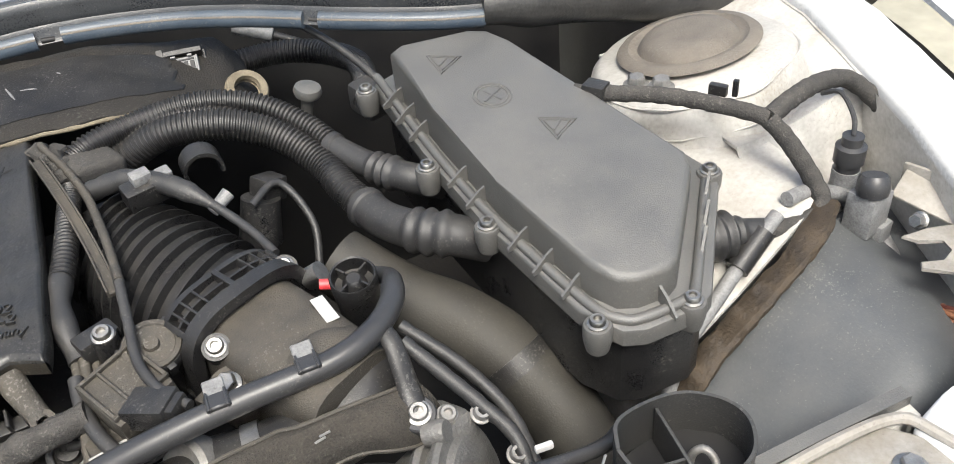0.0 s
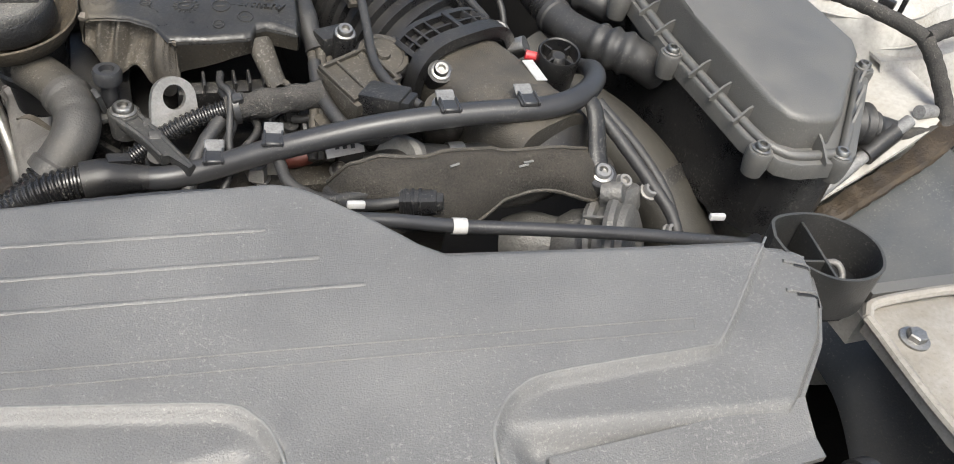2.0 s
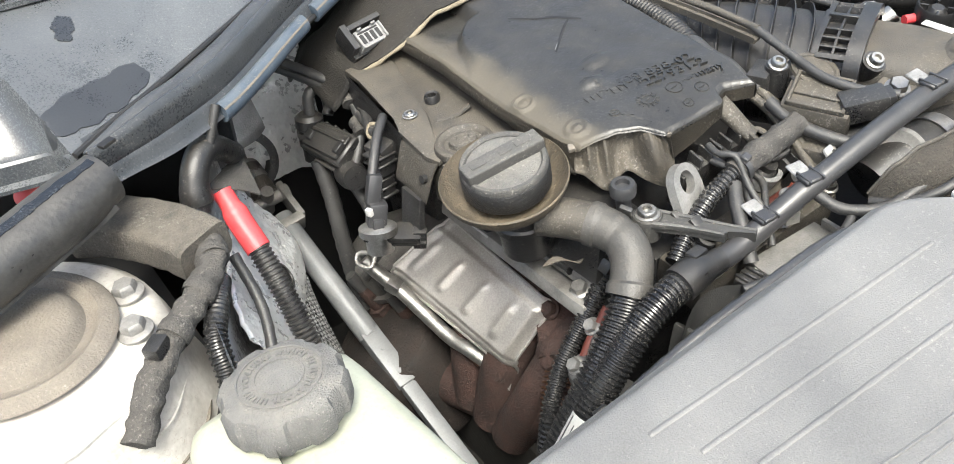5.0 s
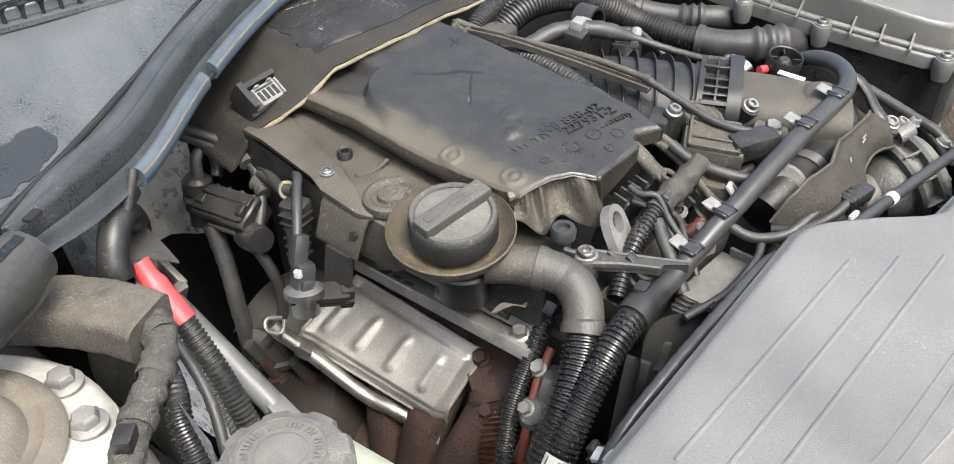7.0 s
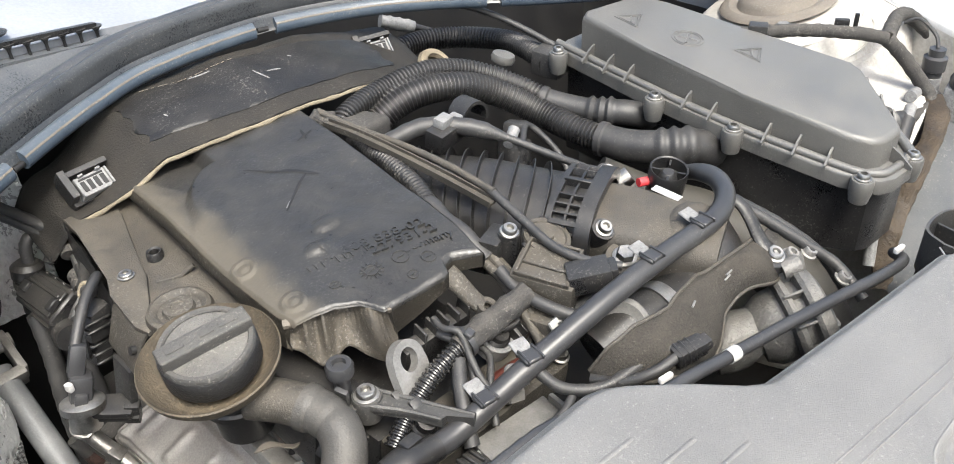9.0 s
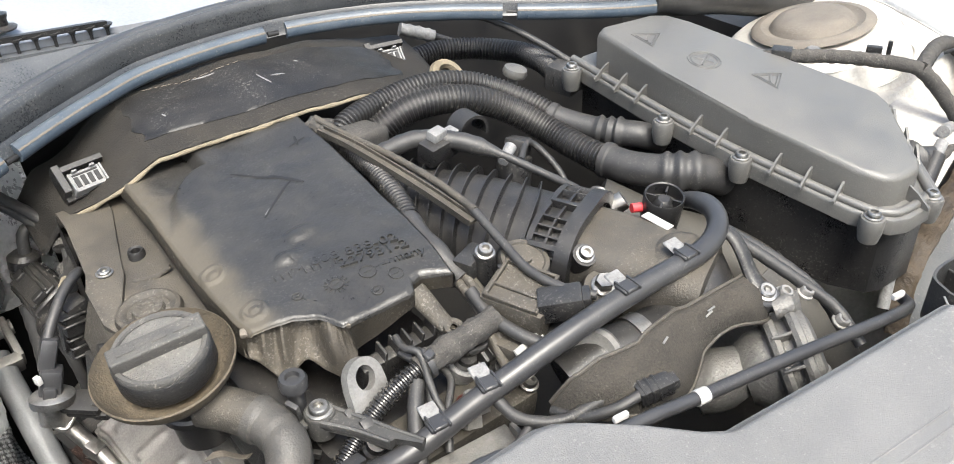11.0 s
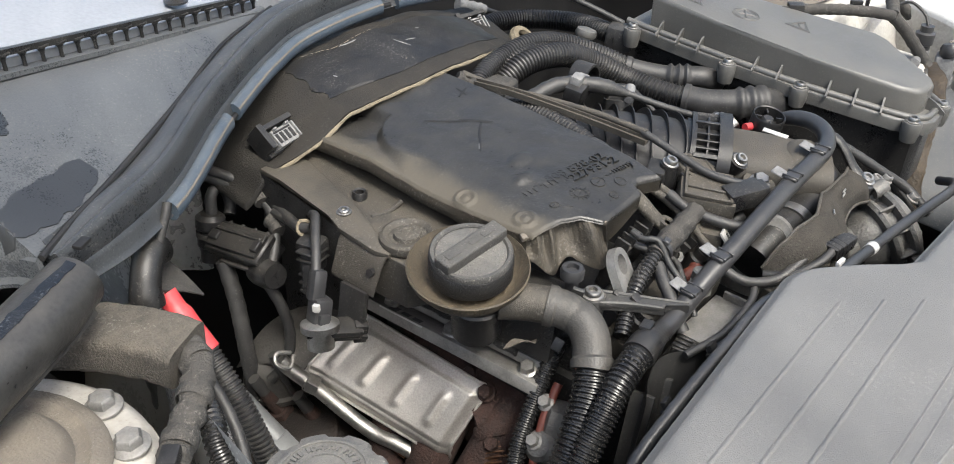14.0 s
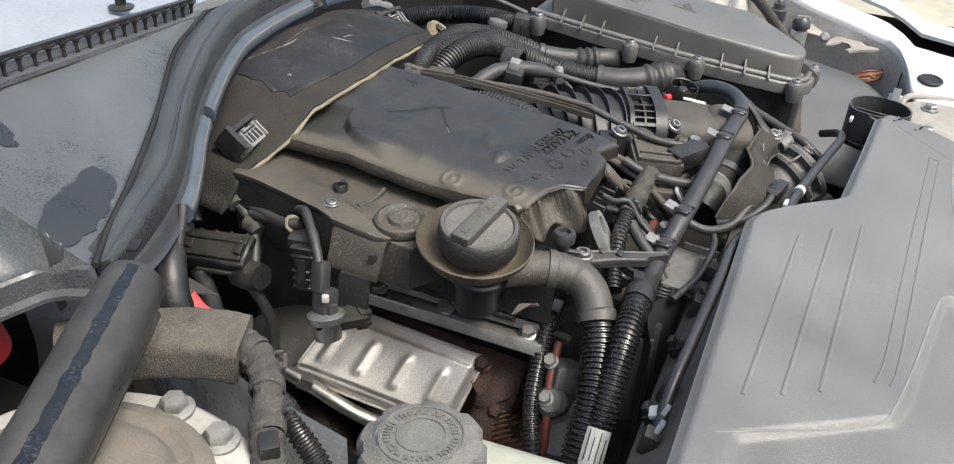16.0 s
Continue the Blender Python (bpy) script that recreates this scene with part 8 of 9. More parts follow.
for dx in (0.0,):
    lead("body_wire", [(-0.262 + dx, 0.185, 0.01), (-0.262 + dx, 0.160, -0.02), (-0.270 + dx, 0.135, -0.04), (-0.290 + dx, 0.10, -0.07)], 0.0045, "black body wire below the loom", "rubber", "body wires")
shaft = thing("steering_shaft", "grey steering shaft with universal joint", "steering shaft", (-0.165, 0.3, -0.2))
S0, S1 = Vector((-0.162, 0.418, -0.125)), Vector((-0.151, 0.155, -0.262))
ds = (S1 - S0).normalized()
bm = B()
cyl(bm, S0 + ds * 0.02, S0 + ds * 0.19, 0.0125, seg=24)
part("upper_shaft", bm, "grey_metal", shaft)
bm = B()
box(bm, (0, 0, 0), (0.016, 0.016, 0.20), bevel=0.003)
box(bm, (0, 0, -0.075), (0.021, 0.021, 0.07), bevel=0.003)
for zz in (-0.085, -0.055):
    cyl(bm, (0, -0.0118, zz), (0, 0.0118, zz), 0.0028, seg=12)
bmesh.ops.transform(bm, matrix=aim(S0 + ds * 0.295, ds), verts=bm.verts[:])
part("lower_shaft", bm, "grey_metal", shaft)
bm = B()
for sgn in (-1, 1):
    box(bm, (0.019 * sgn, 0, 0.010), (0.008, 0.026, 0.050), bevel=0.003)
cyl(bm, (-0.026, 0, -0.006), (0.026, 0, -0.006), 0.008, seg=18)
cyl(bm, (0, -0.02, -0.006), (0, 0.02, -0.006), 0.007, seg=18)
cyl(bm, (0, 0, -0.09), (0, 0, -0.03), 0.018, 0.018, 24)
box(bm, (0, 0, 0.034), (0.040, 0.026, 0.012), bevel=0.003)
bmesh.ops.transform(bm, matrix=aim(S0, ds), verts=bm.verts[:])
part("universal_joint", bm, "alu", shaft, "cast universal joint")
bmk = thing("bulkhead_bracket", "dusty cast bracket over the steering shaft", "bracket", (-0.18, 0.44, -0.05))
bm = B()
sheet(bm, 16, 10, lambda u, v: (-0.212 + 0.075 * u, 0.425 + 0.03 * v - 0.012 * math.sin(u * 3.14), -0.030 + 0.045 * v - 0.030 * smooth(0.75, 0.0, u) * (1 - v) + 0.006 * math.sin(u * 6)), 0.008)
lathe(bm, [(0, -0.004), (0.013, -0.004), (0.013, 0.003), (0.007, 0.006), (0, 0.006)], aim((-0.176, 0.436, 0.006), (0.1, -0.8, 0.6)), 22)
part("casting", bm, "alu", bmk)
bm = B()
lathe(bm, [(0.026, -0.01), (0.036, -0.01), (0.036, 0.008), (0.026, 0.008)], aim((-0.163, 0.455, -0.085), (0, -1, 0.4)), 34)
part("bulkhead_ring", bm, "black", bmk)
bm = B()
cyl(bm, (-0.163, 0.462, -0.100), (-0.162, 0.425, -0.120), 0.0165, 0.0155, 24)
part("shaft_boot", bm, "dusty", bmk)
gt = thing("foam_hose", "pale grey foam-covered hose beside the steering shaft", "hose", (-0.2, 0.35, -0.25))
part("hose", tube([(-0.196, 0.385, -0.115), (-0.198, 0.37, -0.14), (-0.204, 0.352, -0.19), (-0.208, 0.335, -0.25), (-0.208, 0.30, -0.33)], lambda t, i: 0.0135 + 0.0008 * math.sin(i * 1.7), 20), "grey_metal", gt)
bm = B()
lathe(bm, [(0, -0.002), (0.014, -0.002), (0.014, 0.003), (0.010, 0.004), (0.009, 0.002), (0.006, 0.002), (0.005, 0.005), (0, 0.005)], aim((-0.2140, 0.263, -0.098), (1, -0.5, 0.45)), 24)
fs = thing("insulation_clip", "round black clip on the silver insulation", "clip", (-0.236, 0.266, -0.098))
part("clip", bm, "black", fs)
# strap between boot and wing
st = thing("bracket_strap", "thin black strap bracket with bolt beside the insulation", "bracket", (-0.19, 0.27, 0.0))
bm = B()
box(bm, (-0.194, 0.364, -0.020), (0.004, 0.022, 0.11), (0, 8, 20), 0.0015)
part("strap", bm, "black_clean", st)
torx_bolt(st, (-0.189, 0.359, -0.041), (0.8, -0.6, 0.1), 0.006, 0.006)


# woven insulation behind the battery cable
def crinkle(y, z):
    a = abs(noise.noise((y * 30, z * 18, 0.0))) + 0.45 * abs(noise.noise((y * 120, z * 90, 4.0)))
    return 0.0045 * a + 0.0011 * noise.noise((y * 330, z * 330, 2.0))


def foil(u, v):
    y = 0.150 + 0.235 * u
    top_z = path2([(0.15, -0.045), (0.20, -0.030), (0.27, -0.026), (0.385, -0.020)], y)
    z = top_z + (path2([(0.15, -0.13), (0.25, -0.155), (0.385, -0.18)], y) - top_z) * v
    return (wing_x(y, z) + 0.006 + crinkle(y, z) + 0.42 * min(0.080, max(0.0, -0.030 - z)) * smooth(0.385, 0.32, y), y, z)


fo = thing("foil_insulation", "crinkled silver heat insulation on the inner wing", "insulation", (-0.24, 0.27, -0.3))
part("foil", sheet(B(), 170, 110, foil, 0.003), "foil", fo, sharp=24)
line = [Vector(foil(k / 60, 0)) + Vector((0.001, 0, 0)) for k in range(61)]
part("folded_edge", sweep(B(), line, 0.0022, 8), "foil", fo)


def weave(u, v):
    y = 0.02 + 0.36 * u
    top_z = path2([(0.02, -0.05), (0.10, -0.065), (0.20, -0.112), (0.30, -0.150), (0.38, -0.175)], y) + 0.006 * math.sin(u * 19)
    z = top_z - 0.24 * v
    x = wing_x(y, z) + 0.016 + 0.024 * smooth(0.06, 0.16, y) + 0.16 * max(0.0, top_z - z) + 0.006 * math.sin(u * 11 + v * 4)
    k = math.sin(y * 1150 + z * 400) * math.sin(z * 1150 - y * 400)
    return (x + 0.0014 * k, y, z)


wv = thing("woven_insulation", "woven black and silver heat insulation mat", "insulation", (-0.24, 0.13, -0.3))
part("mat", sheet(B(), 230, 180, weave, 0.003), "weave", wv)
for yy in (0.08, 0.17):
    bm = B()
    lathe(bm, [(0, 0), (0.007, 0), (0.006, 0.003), (0, 0.004)], aim(Vector(weave((yy - 0.02) / 0.36, 0.12)) + Vector((0.003, 0, 0)), (1, -0.2, 0.2)), 18)
    part("stud", bm, "black", wv)

bf = thing("bulkhead_foil", "dark crinkled silver foil on the bulkhead", "insulation", (-0.12, 0.45, -0.05))


def back_foil(u, v):
    x, z = -0.158 + 0.085 * u, 0.045 - 0.17 * v
    return (x, 0.462 - 0.9 * crinkle(x + 0.4, z) - 0.03 * smooth(0.6, 1.0, u), z)


part("foil", sheet(B(), 60, 110, back_foil, 0.002), "foil", bf, sharp=24)

# ---- air box symbols, raised on the lid ----
def lid_line(pts, r=0.0008):
    bm = B()
    line = [Vector((x, y, lid_h(x, y) + 0.0002)) for x, y in pts]
    sweep(bm, line, r, 6)
    return part("raised_mark", bm, "box_grey", lid)


for cx, cy, rr in ((0.501, 0.157, 0.018), (0.543, 0.032, 0.018)):
    for k in (1.0, 0.72):
        tri = [(cx + rr * k * math.cos(a + 0.5), cy + rr * k * math.sin(a + 0.5)) for a in (math.pi / 2, math.pi * 7 / 6, math.pi * 11 / 6, math.pi / 2)]
        lid_line(tri)
    lid_line([(cx - rr * 0.3, cy - 0.004), (cx + rr * 0.3, cy + 0.004)], 0.0012)
for r_ in (0.0165, 0.0135):
    lid_line([(0.516 + r_ * math.cos(a), 0.093 + r_ * math.sin(a)) for a in (2 * math.pi * k / 28 for k in range(29))])
lid_line([(0.506, 0.088), (0.526, 0.098)], 0.0014)
lid_line([(0.512, 0.102), (0.520, 0.084)], 0.0012)

# ---- right side: loom on the wing, AC pipes ----
yl = thing("wing_loom", "cloth-taped forked wiring loom on the strut tower", "wiring", (0.7, -0.04, 0.04))
part("loom_rear", rumple(tube([(0.575, 0.085, 0.066), (0.60, 0.055, 0.070), (0.645, 0.025, 0.066), (0.680, -0.015, 0.062), (0.702, -0.041, 0.056)], lambda t, i: 0.0072 + 0.0003 * math.sin(i * 1.3), 20, 0.003), 0.0006, 160), "tape", yl)
part("loom_wing", rumple(tube([(0.702, -0.041, 0.056), (0.740, -0.030, 0.058), (0.785, -0.018, 0.052), (0.822, -0.018, 0.040), (0.845, -0.045, 0.010), (0.850, -0.077, -0.03), (0.85, -0.10, -0.08)], lambda t, i: 0.0082 + 0.0003 * math.sin(i * 1.3), 20, 0.003), 0.0006, 160), "tape", yl)
part("loom_down", rumple(tube([(0.702, -0.041, 0.056), (0.712, -0.060, 0.036), (0.720, -0.082, 0.010), (0.718, -0.097, -0.006), (0.690, -0.100, -0.012), (0.650, -0.092, -0.008), (0.625, -0.086, -0.004)], lambda t, i: 0.0078 + 0.0003 * math.sin(i * 1.3), 20, 0.003), 0.0006, 160), "tape", yl)
rubber_boot("sensor_boot", [(0.600, -0.080, -0.004), (0.615, -0.083, -0.004), (0.640, -0.088, -0.006), (0.66, -0.094, -0.01)], 0.0175, 0.011, yl, (0.2, 0.7))
for c_, s_ in (((0.688, 0.006, 0.066), (0.007, 0.016, 0.010)), ((0.696, -0.006, 0.070), (0.005, 0.005, 0.016)), ((0.598, 0.058, 0.070), (0.016, 0.020, 0.018))):
    bm = B()
    box(bm, c_, s_, (0, 0, 30), 0.0015)
    part("clip", bm, "black", yl)

ac = thing("air_con_valve", "black-capped aluminium air conditioning valve with pipes", "valve", (0.765, -0.09, -0.05))
bm = B()
lathe(bm, [(0, 0.0), (0.011, 0.0), (0.011, 0.010), (0.013, 0.011), (0.013, 0.026), (0.009, 0.028), (0.009, 0.036), (0, 0.036)], pose(0.766, -0.076, -0.003, 0, 0, 0), 24)
part("pressure_plug", bm, "black_clean", ac)
bm = B()
lathe(bm, [(0, -0.03), (0.013, -0.03), (0.015, -0.018), (0.012, -0.002), (0.012, 0.014), (0, 0.014)], pose(0.766, -0.076, -0.014), 24)
box(bm, (0.756, -0.112, -0.018), (0.028, 0.026, 0.04), (0, 0, 10), 0.003)
box(bm, (0.766, -0.118, -0.040), (0.018, 0.018, 0.020), (0, 0, 10), 0.002)
part("valve_block", bm, "conn_grey", ac, "pale aluminium block")
bm = B()
lathe(bm, [(0, 0), (0.0125, 0), (0.0140, 0.006), (0.0130, 0.014), (0.010, 0.018), (0, 0.0175)], pose(0.752, -0.117, 0.002, -15, 8, 0), 10)
part("service_cap", bm, "black_clean", ac)
part("pipe_side", tube([(0.690, -0.085, 0.004), (0.715, -0.082, 0.0), (0.740, -0.084, -0.010), (0.76, -0.09, -0.02)], 0.0065), "conn_grey", ac)
part("pipe_down", tube([(0.775, -0.116, -0.052), (0.770, -0.135, -0.060), (0.762, -0.155, -0.064), (0.757, -0.17, -0.066)], 0.008), "conn_grey", ac)
part("hose_crimp", tube([(0.757, -0.168, -0.066), (0.752, -0.185, -0.068), (0.748, -0.200, -0.072), (0.744, -0.215, -0.08)], lambda t, i: 0.0105 + 0.0015 * math.sin(i * 1.6), 16, 0.003), "steel", ac)
part("fine_wire", tube([(0.766, -0.076, 0.033), (0.772, -0.068, 0.045), (0.778, -0.045, 0.056), (0.772, -0.03, 0.05)], 0.0022, 8), "rubber", ac)
br = thing("pipe_holder", "white painted sheet metal pipe holder", "bracket", (0.78, -0.18, -0.02))
bm = B()
prism(bm, [(0.744, -0.157), (0.769, -0.161), (0.789, -0.169), (0.797, -0.188), (0.781, -0.208), (0.766, -0.213), (0.765, -0.232), (0.755, -0.233), (0.742, -0.207), (0.726, -0.192), (0.732, -0.186), (0.747, -0.195), (0.762, -0.190), (0.766, -0.178), (0.750, -0.169)][::-1], -0.0135, -0.0105, bevel=0.0008)
part("fork", bm, "carrier", br, "white plate with a round cut-out")
bm = B()
box(bm, (0.801, -0.138, -0.010), (0.030, 0.060, 0.004), (14, -20, 20), 0.002)
box(bm, (0.812, -0.132, -0.002), (0.004, 0.060, 0.020), (0, 0, 20), 0.0015)
part("shield_tab", bm, "carrier", br)
torx_bolt(br, (0.770, -0.152, -0.010), (-0.9, -0.1, 0.4), 0.006, 0.010, "steel", hexed=True)
wr = thing("coiled_wires", "bundle of thin brown and orange wires", "wires", (0.75, -0.23, -0.06))
for k in range(12):
    a = k * 0.5
    part("wire", tube([(0.752 + 0.004 * math.sin(a), -0.200, -0.060 + 0.003 * math.cos(a)), (0.748, -0.222 - 0.006 * math.sin(a), -0.052 + 0.008 * math.cos(a * 2)), (0.762 + 0.006 * math.sin(a * 3), -0.246, -0.050 + 0.007 * math.cos(a)), (0.790, -0.240 + 0.006 * math.sin(a * 2), -0.046 + 0.006 * math.sin(a))], 0.0019, 6, 0.006), "wire_orange" if k % 3 else "rust_hose", wr)
lead("wing_hose", [(0.815, -0.18, -0.06), (0.818, -0.21, -0.055), (0.806, -0.245, -0.055), (0.78, -0.27, -0.07)], 0.012, "dark rubber hose inside the wing", "rubber", "", "hose")

# white rail between liner and carrier plate, grommet hole in the ledge
rl = thing("wing_rail", "worn white body rail with grey rubber strip", "car body", (0.57, -0.26, -0.02))
bm = B()
profile_sweep(bm, [Vector((0.495, -0.263, -0.034)), Vector((0.56, -0.264, -0.033)), Vector((0.60, -0.267, -0.030)), Vector((0.630, -0.270, -0.028))], [(-0.014, -0.03), (0.010, -0.03), (0.010, 0.0), (-0.014, 0.0)])
part("rail", bm, "paint", rl)
bm = B()
profile_sweep(bm, [Vector((0.506, -0.259, -0.024)), Vector((0.56, -0.261, -0.024)), Vector((0.605, -0.264, -0.023)), Vector((0.630, -0.266, -0.022))], [(-0.006, -0.008), (0.004, -0.008), (0.004, 0.003), (-0.006, 0.003)])
part("strip", bm, "box_grey", rl)
bm = B()
lathe(bm, [(0, 0.0008), (0.0125, 0.0008), (0.0135, 0.0016), (0.0165, 0.0022), (0.019, 0.0006), (0.019, 0)], pose(0.679, -0.306, ledge_z(-0.306) + 0.0035, 0, 0, 0) @ Matrix.Diagonal((1.15, 0.9, 1, 1)), 36)
hole = part("hole_rim", bm, "deep", rl, "dark oval hole in the ledge")

# ring-shaped end of the radiator cover
rg = thing("cover_scoop", "black plastic scoop with D-shaped rim and ribs", "air scoop", (0.455, -0.245, -0.04))
RIM = [(0.424, -0.226), (0.436, -0.208), (0.462, -0.203), (0.488, -0.207), (0.507, -0.223), (0.511, -0.243), (0.497, -0.264), (0.472, -0.273), (0.446, -0.270), (0.430, -0.256), (0.424, -0.240)]
line = catmull([(x, y, 0.012 - 0.10 * (x - 0.41)) for x, y in RIM + RIM[:1]], 0.004)
bm = B()
profile_sweep(bm, line, [(-0.0012, -0.034), (0.0012, -0.034), (0.0012, 0.006), (-0.0012, 0.006)])
part("rim_wall", bm, "scoop_black", rg)
bm = B()
box(bm, (0.462, -0.238, -0.012), (0.0024, 0.066, 0.036), (0, 0, -10), 0.0005, 1)
box(bm, (0.443, -0.242, -0.012), (0.036, 0.0022, 0.034), (0, 0, -12), 0.0005, 1)
part("cross_rib", bm, "scoop_black", rg)
# plate closing the scoop, near-black to paint the shade inside it
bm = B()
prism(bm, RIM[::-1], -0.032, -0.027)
part("shade_floor", bm, "deep", rg)
part("hook", tube([(0.470, -0.238, -0.030), (0.474, -0.236, -0.012), (0.480, -0.240, -0.006), (0.483, -0.248, -0.012), (0.478, -0.252, -0.018)], 0.0028, 10, 0.003), "alu", rg, "small metal hook")
# black radiator hoses beside the carrier plate
rh = thing("radiator_hose", "black coolant hose with quick coupling", "hose", (0.42, -0.38, -0.1))
part("hose", tube([(0.36, -0.40, -0.09), (0.40, -0.385, -0.075), (0.430, -0.38, -0.068), (0.452, -0.395, -0.075), (0.465, -0.43, -0.10)], lambda t, i: 0.0135 + 0.0025 * (1 if 0.42 < t < 0.6 else 0), 18, 0.004), "black", rh)
bm = B()
lathe(bm, [(0.013, -0.006), (0.0185, -0.006), (0.0185, 0.006), (0.013, 0.006)], aim((0.432, -0.38, -0.068), (1, 0, 0)), 24)
part("coupling", bm, "black_clean", rh)
rh = thing("radiator_hose", "thick ribbed black hose going down to the radiator", "hose", (0.42, -0.42, -0.15))
part("hose", tube([(0.37, -0.44, -0.10), (0.405, -0.43, -0.105), (0.43, -0.44, -0.13), (0.44, -0.47, -0.18)], 0.022, 20), "black", rh)


# ---- marks on the engine cover ----
def top_mark(name, pts, r, material="deep", flat=0.3):
    line = [Vector((x, y, ec_z(x, y) + 0.0003)) for x, y in pts]
    line = [a.lerp(b, k / 6) for a, b in zip(line, line[1:]) for k in range(6)] + [line[-1]]
    line = [Vector((q.x, q.y, ec_z(q.x, q.y) + 0.0003)) for q in line]
    return part(name, sweep(B(), line, lambda t, i: r * (0.35 + 0.65 * math.sin(0.3 + 2.5 * t)), 6, True, flat), material, top)


top_mark("scratch", [(0.056, 0.231), (0.074, 0.210), (0.092, 0.188)], 0.0016)
top_mark("scratch", [(0.092, 0.188), (0.074, 0.176), (0.050, 0.157)], 0.0014)
top_mark("scratch", [(0.080, 0.206), (0.092, 0.188), (0.098, 0.178)], 0.0022)
top_mark("scratch", [(0.052, 0.160), (0.070, 0.172)], 0.0009, "cover_worn")
top_mark("scratch", [(0.114, 0.232), (0.133, 0.238)], 0.0016)
top_mark("scratch", [(0.122, 0.230), (0.127, 0.246)], 0.0014)
random.seed(5)
for cx, cy, rr in ((0.052, 0.050, 0.0055), (0.077, 0.046, 0.0065), (0.093, 0.032, 0.0055), (0.073, 0.027, 0.004), (0.024, 0.058, 0.004)):
    top_mark("raised_ring", [(cx + rr * math.cos(a), cy + rr * math.sin(a)) for a in (2 * math.pi * k / 18 for k in range(19))], 0.0007, "engine_top", 1.0)
    top_mark("raised_stroke", [(cx - rr * 0.5, cy), (cx + rr * 0.5, cy)], 0.0006, "engine_top", 1.0)


def raised_text(name, body, size, m, material, parent, depth=0.0006):
    cu = bpy.data.curves.new(name, "FONT")
    cu.body, cu.size, cu.extrude, cu.align_x = body, size, depth, "CENTER"
    tmp = new(name, cu)
    bpy.context.view_layer.update()
    me = bpy.data.meshes.new_from_object(tmp.evaluated_get(bpy.context.evaluated_depsgraph_get()))
    bpy.data.objects.remove(tmp)
    bm = B()
    bm.from_mesh(me)
    bpy.data.meshes.remove(me)
    bmesh.ops.transform(bm, matrix=m, verts=bm.verts[:])
    return part(name, bm, material, parent)


for body, sz, x, y in (("-7 808 838-02", 0.0150, 0.074, 0.072), ("227931-2", 0.0145, 0.090, 0.055), ("Germany", 0.0120, 0.101, 0.041)):
    raised_text("moulded_text", body, sz, pose(x, y, ec_z(x, y) + 0.0004, 0, -4, -17), "engine_top", top, 0.0012)
# moulded marks too faint to read, as short bars
for k in range(9):
    x, y = 0.020 + 0.0055 * k, 0.083 - 0.0017 * k
    if k % 4 != 3:
        top_mark("raised_bar", [(x, y), (x + 0.0012, y + 0.007)], 0.0008, "engine_top", 1.0)
for k in range(14):
    a = 2 * math.pi * k / 14
    top_mark("raised_bar", [(0.052 + 0.0062 * math.cos(a), 0.050 + 0.0062 * math.sin(a)), (0.052 + 0.0095 * math.cos(a), 0.050 + 0.0095 * math.sin(a))], 0.0007, "engine_top", 1.0)

# ---- raised writing round the coolant cap ----
mcap = pose(-0.297, 0.015, 0.008, -3, 4, 10)
for r_, z_ in ((0.0268, 0.0287), (0.0155, 0.0290)):
    bm = B()
    sweep(bm, [mcap @ Vector((r_ * math.cos(a), r_ * math.sin(a), z_)) for a in (2 * math.pi * k / 60 for k in range(61))], 0.0006, 6)
    part("raised_ring", bm, "cap_grey", coolcap)
word = "NICHT ||||||| ||||||| |||||| ||| |||||||| |||||||"
for k, ch in enumerate(word):
    a = 2 * math.pi * k / len(word) + 2.2
    m = mcap @ pose(0.0192 * math.cos(a), 0.0192 * math.sin(a), 0.0288, 0, 0, math.degrees(a) - 90)
    if ch == "|":
        bm = B()
        box(bm, (0, 0.0024, 0), (0.0011, 0.0045, 0.0010))
        box(bm, (0.0009, 0.0036 if k % 2 else 0.0012, 0), (0.0014, 0.0009, 0.0010))
        bmesh.ops.transform(bm, matrix=m, verts=bm.verts[:])
        part("raised_stroke", bm, "cap_grey", coolcap)
    elif ch != " ":
        raised_text("raised_letter", ch, 0.006, m, "cap_grey", coolcap)
# embossed maker's panel on the oil cap grip, as plain shapes
for dx, w in ((-0.020, 0.013), (0.003, 0.010), (0.019, 0.014)):
    bm = B()
    box(bm, (dx, 0, 0.0318), (w, 0.0055, 0.0008), (0, 0, 0), 0.0003, 1)
    bmesh.ops.transform(bm, matrix=mc @ pose(0, 0, 0, 0, 0, -8), verts=bm.verts[:])
    part("embossed_bar", bm, "oilcap", ocap)

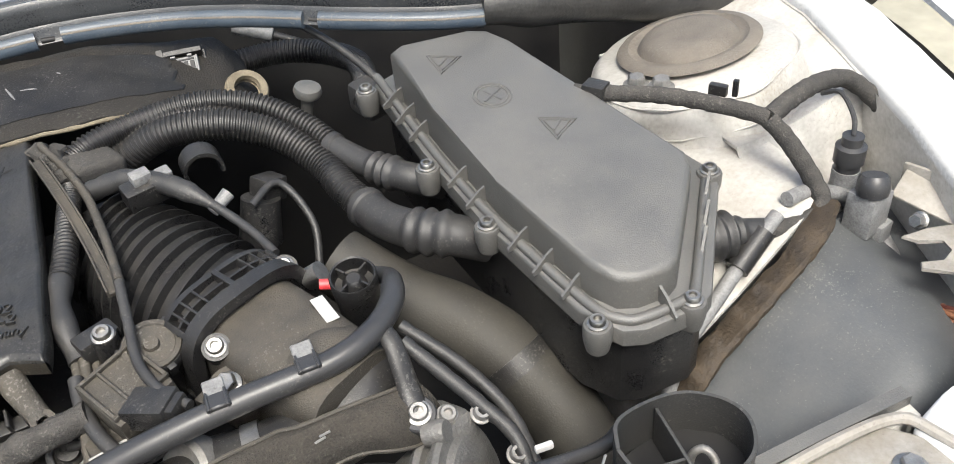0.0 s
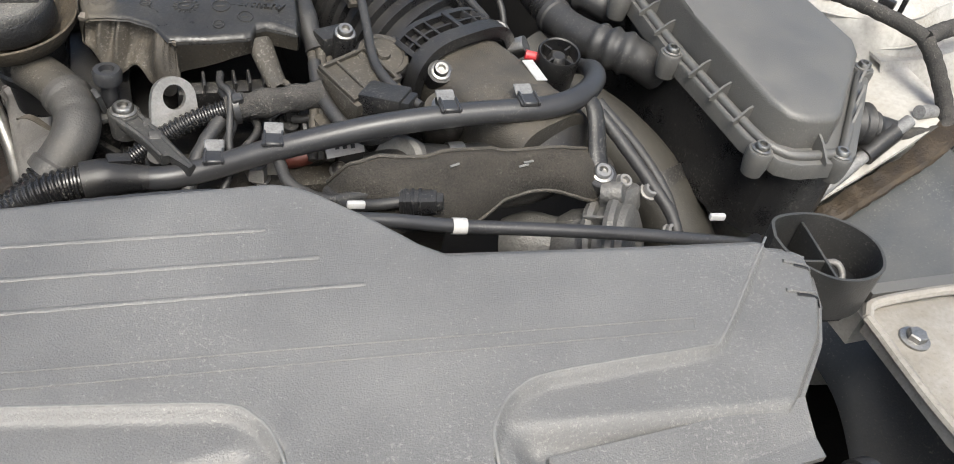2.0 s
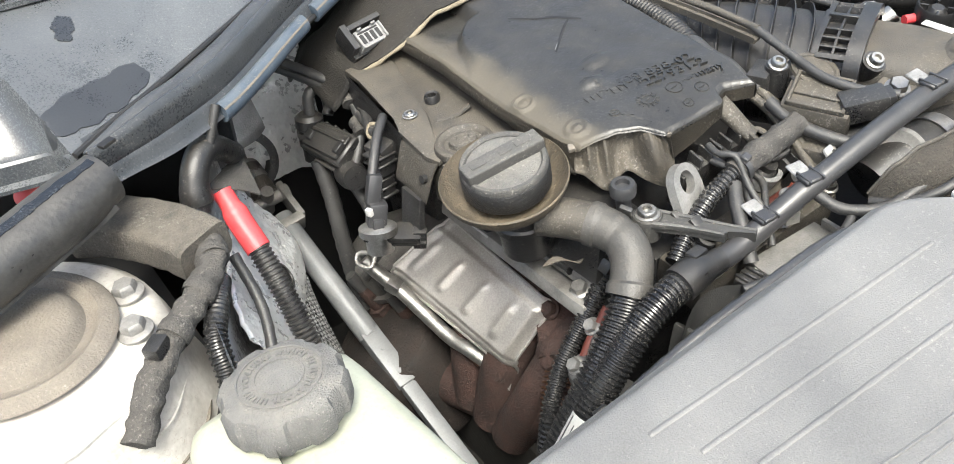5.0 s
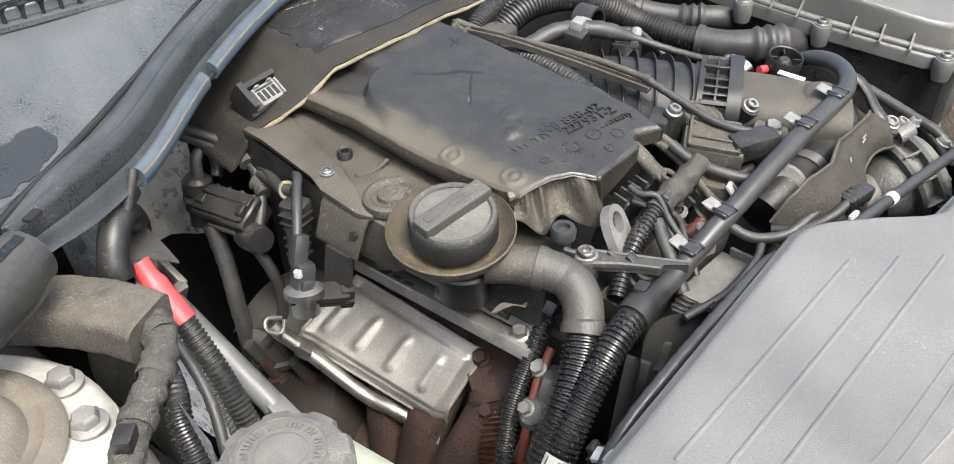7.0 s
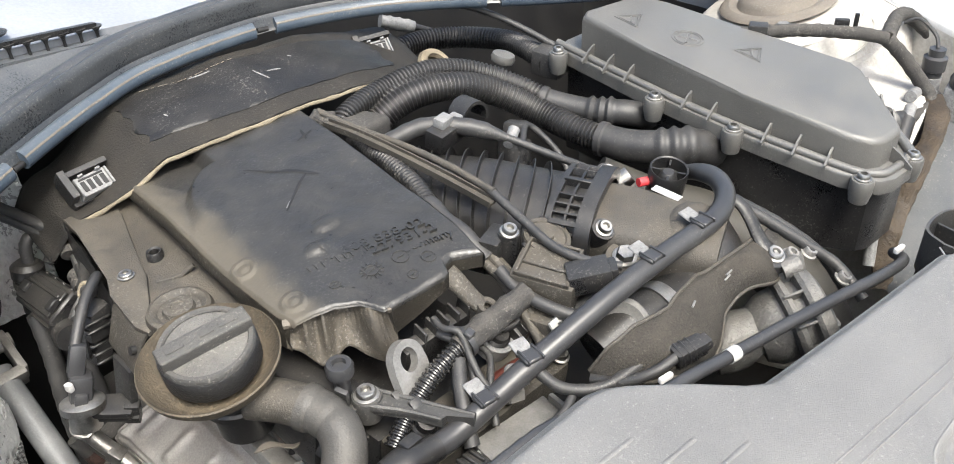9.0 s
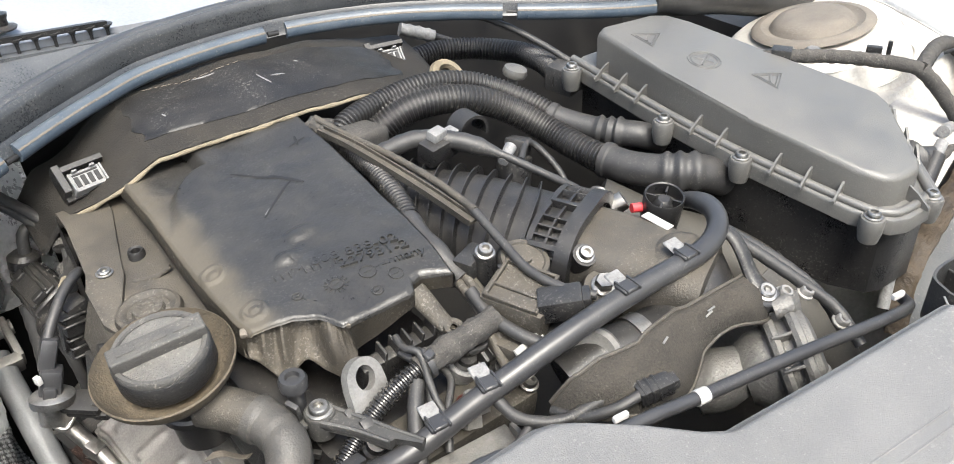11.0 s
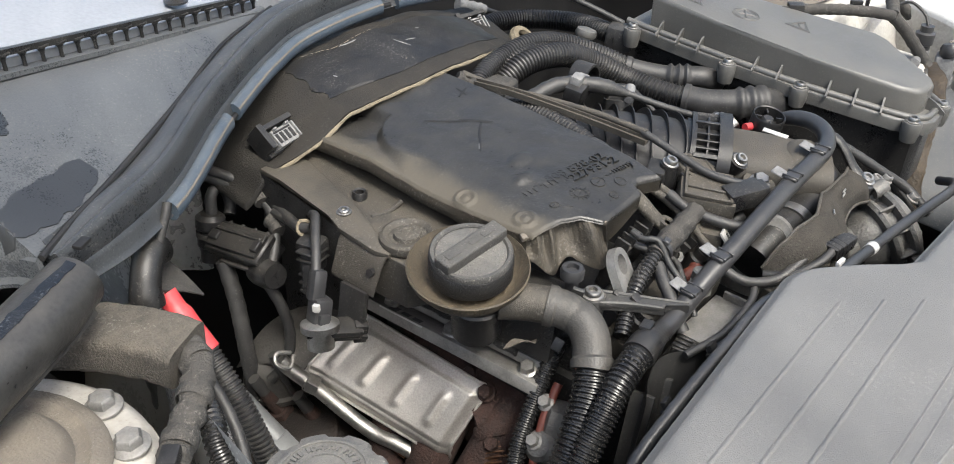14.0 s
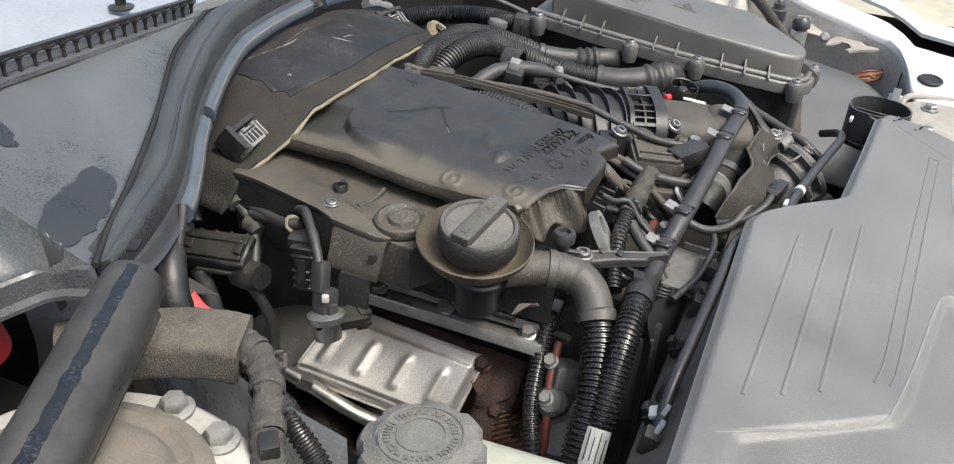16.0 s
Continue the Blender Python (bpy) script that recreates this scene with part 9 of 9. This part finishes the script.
# ---- small things along the bulkhead ----
knob = thing("drain_knob", "small grey plastic knob beside the hoses", "knob", (0.395, 0.25, 0.04))
bm = B()
lathe(bm, [(0, -0.03), (0.006, -0.03), (0.006, -0.002), (0.0125, 0.0), (0.014, 0.004), (0.0125, 0.009), (0.006, 0.011), (0, 0.011)], pose(0.395, 0.25, 0.048, 8, 12, 0), 24)
part("knob", bm, "box_grey", knob)
cylc = thing("pipe_coupling", "short silver pipe coupling at the bulkhead", "coupling", (0.40, 0.42, 0.02))
part("coupling", tube([(0.372, 0.436, 0.055), (0.385, 0.430, 0.050), (0.398, 0.424, 0.045), (0.41, 0.418, 0.040)], lambda t, i: 0.0075 + 0.0012 * (1 if i % 3 == 0 else 0), 16, 0.004), "conn_grey", cylc)
part("pipe", tube([(0.41, 0.418, 0.040), (0.43, 0.41, 0.03), (0.45, 0.40, 0.02)], 0.005), "black", cylc)
lead("release_cable", [(0.462, 0.232, 0.050), (0.452, 0.262, 0.062), (0.436, 0.295, 0.076), (0.418, 0.325, 0.086), (0.400, 0.350, 0.088)], 0.0038, "thin black cable running up to the cowl", "rubber", "", "cable")
ring_ = thing("foam_ring", "beige foam ring at the end of the insulation", "insulation", (0.347, 0.319, 0.04))
bm = B()
lathe(bm, [(0.012, -0.006), (0.020, -0.006), (0.022, 0.0), (0.020, 0.005), (0.013, 0.006), (0.012, 0.0)], pose(0.350, 0.312, 0.040, 40, 10, 0), 30)
part("ring", bm, "foam_edge", ring_)
rc_ = thing("red_cap", "red plastic cap below the cowl edge", "cap", (-0.361, 0.325, 0.05))
bm = B()
lathe(bm, [(0, -0.03), (0.017, -0.03), (0.019, -0.004), (0.017, 0.006), (0.010, 0.011), (0, 0.012)], pose(-0.352, 0.296, 0.048, 10, -20, 0), 28)
bmesh.ops.transform(bm, matrix=Matrix.Translation((-0.0085, 0.0235, 0.010)), verts=bm.verts[:])
part("cap", bm, "red", rc_)

# ---- corrugated sleeve going down beside the strut tower ----
sl = thing("corrugated_sleeve", "thin black corrugated cable sleeve below the taped loom", "cable", (-0.31, 0.1, -0.02), )
part("sleeve", ribbed([(-0.283, 0.160, 0.012), (-0.299, 0.119, 0.022), (-0.3105, 0.0985, 0.016), (-0.316, 0.079, -0.004), (-0.327, 0.060, -0.040), (-0.33, 0.05, -0.09)], 0.0085, 0.0042, 0.0014), "hose_black", sl)
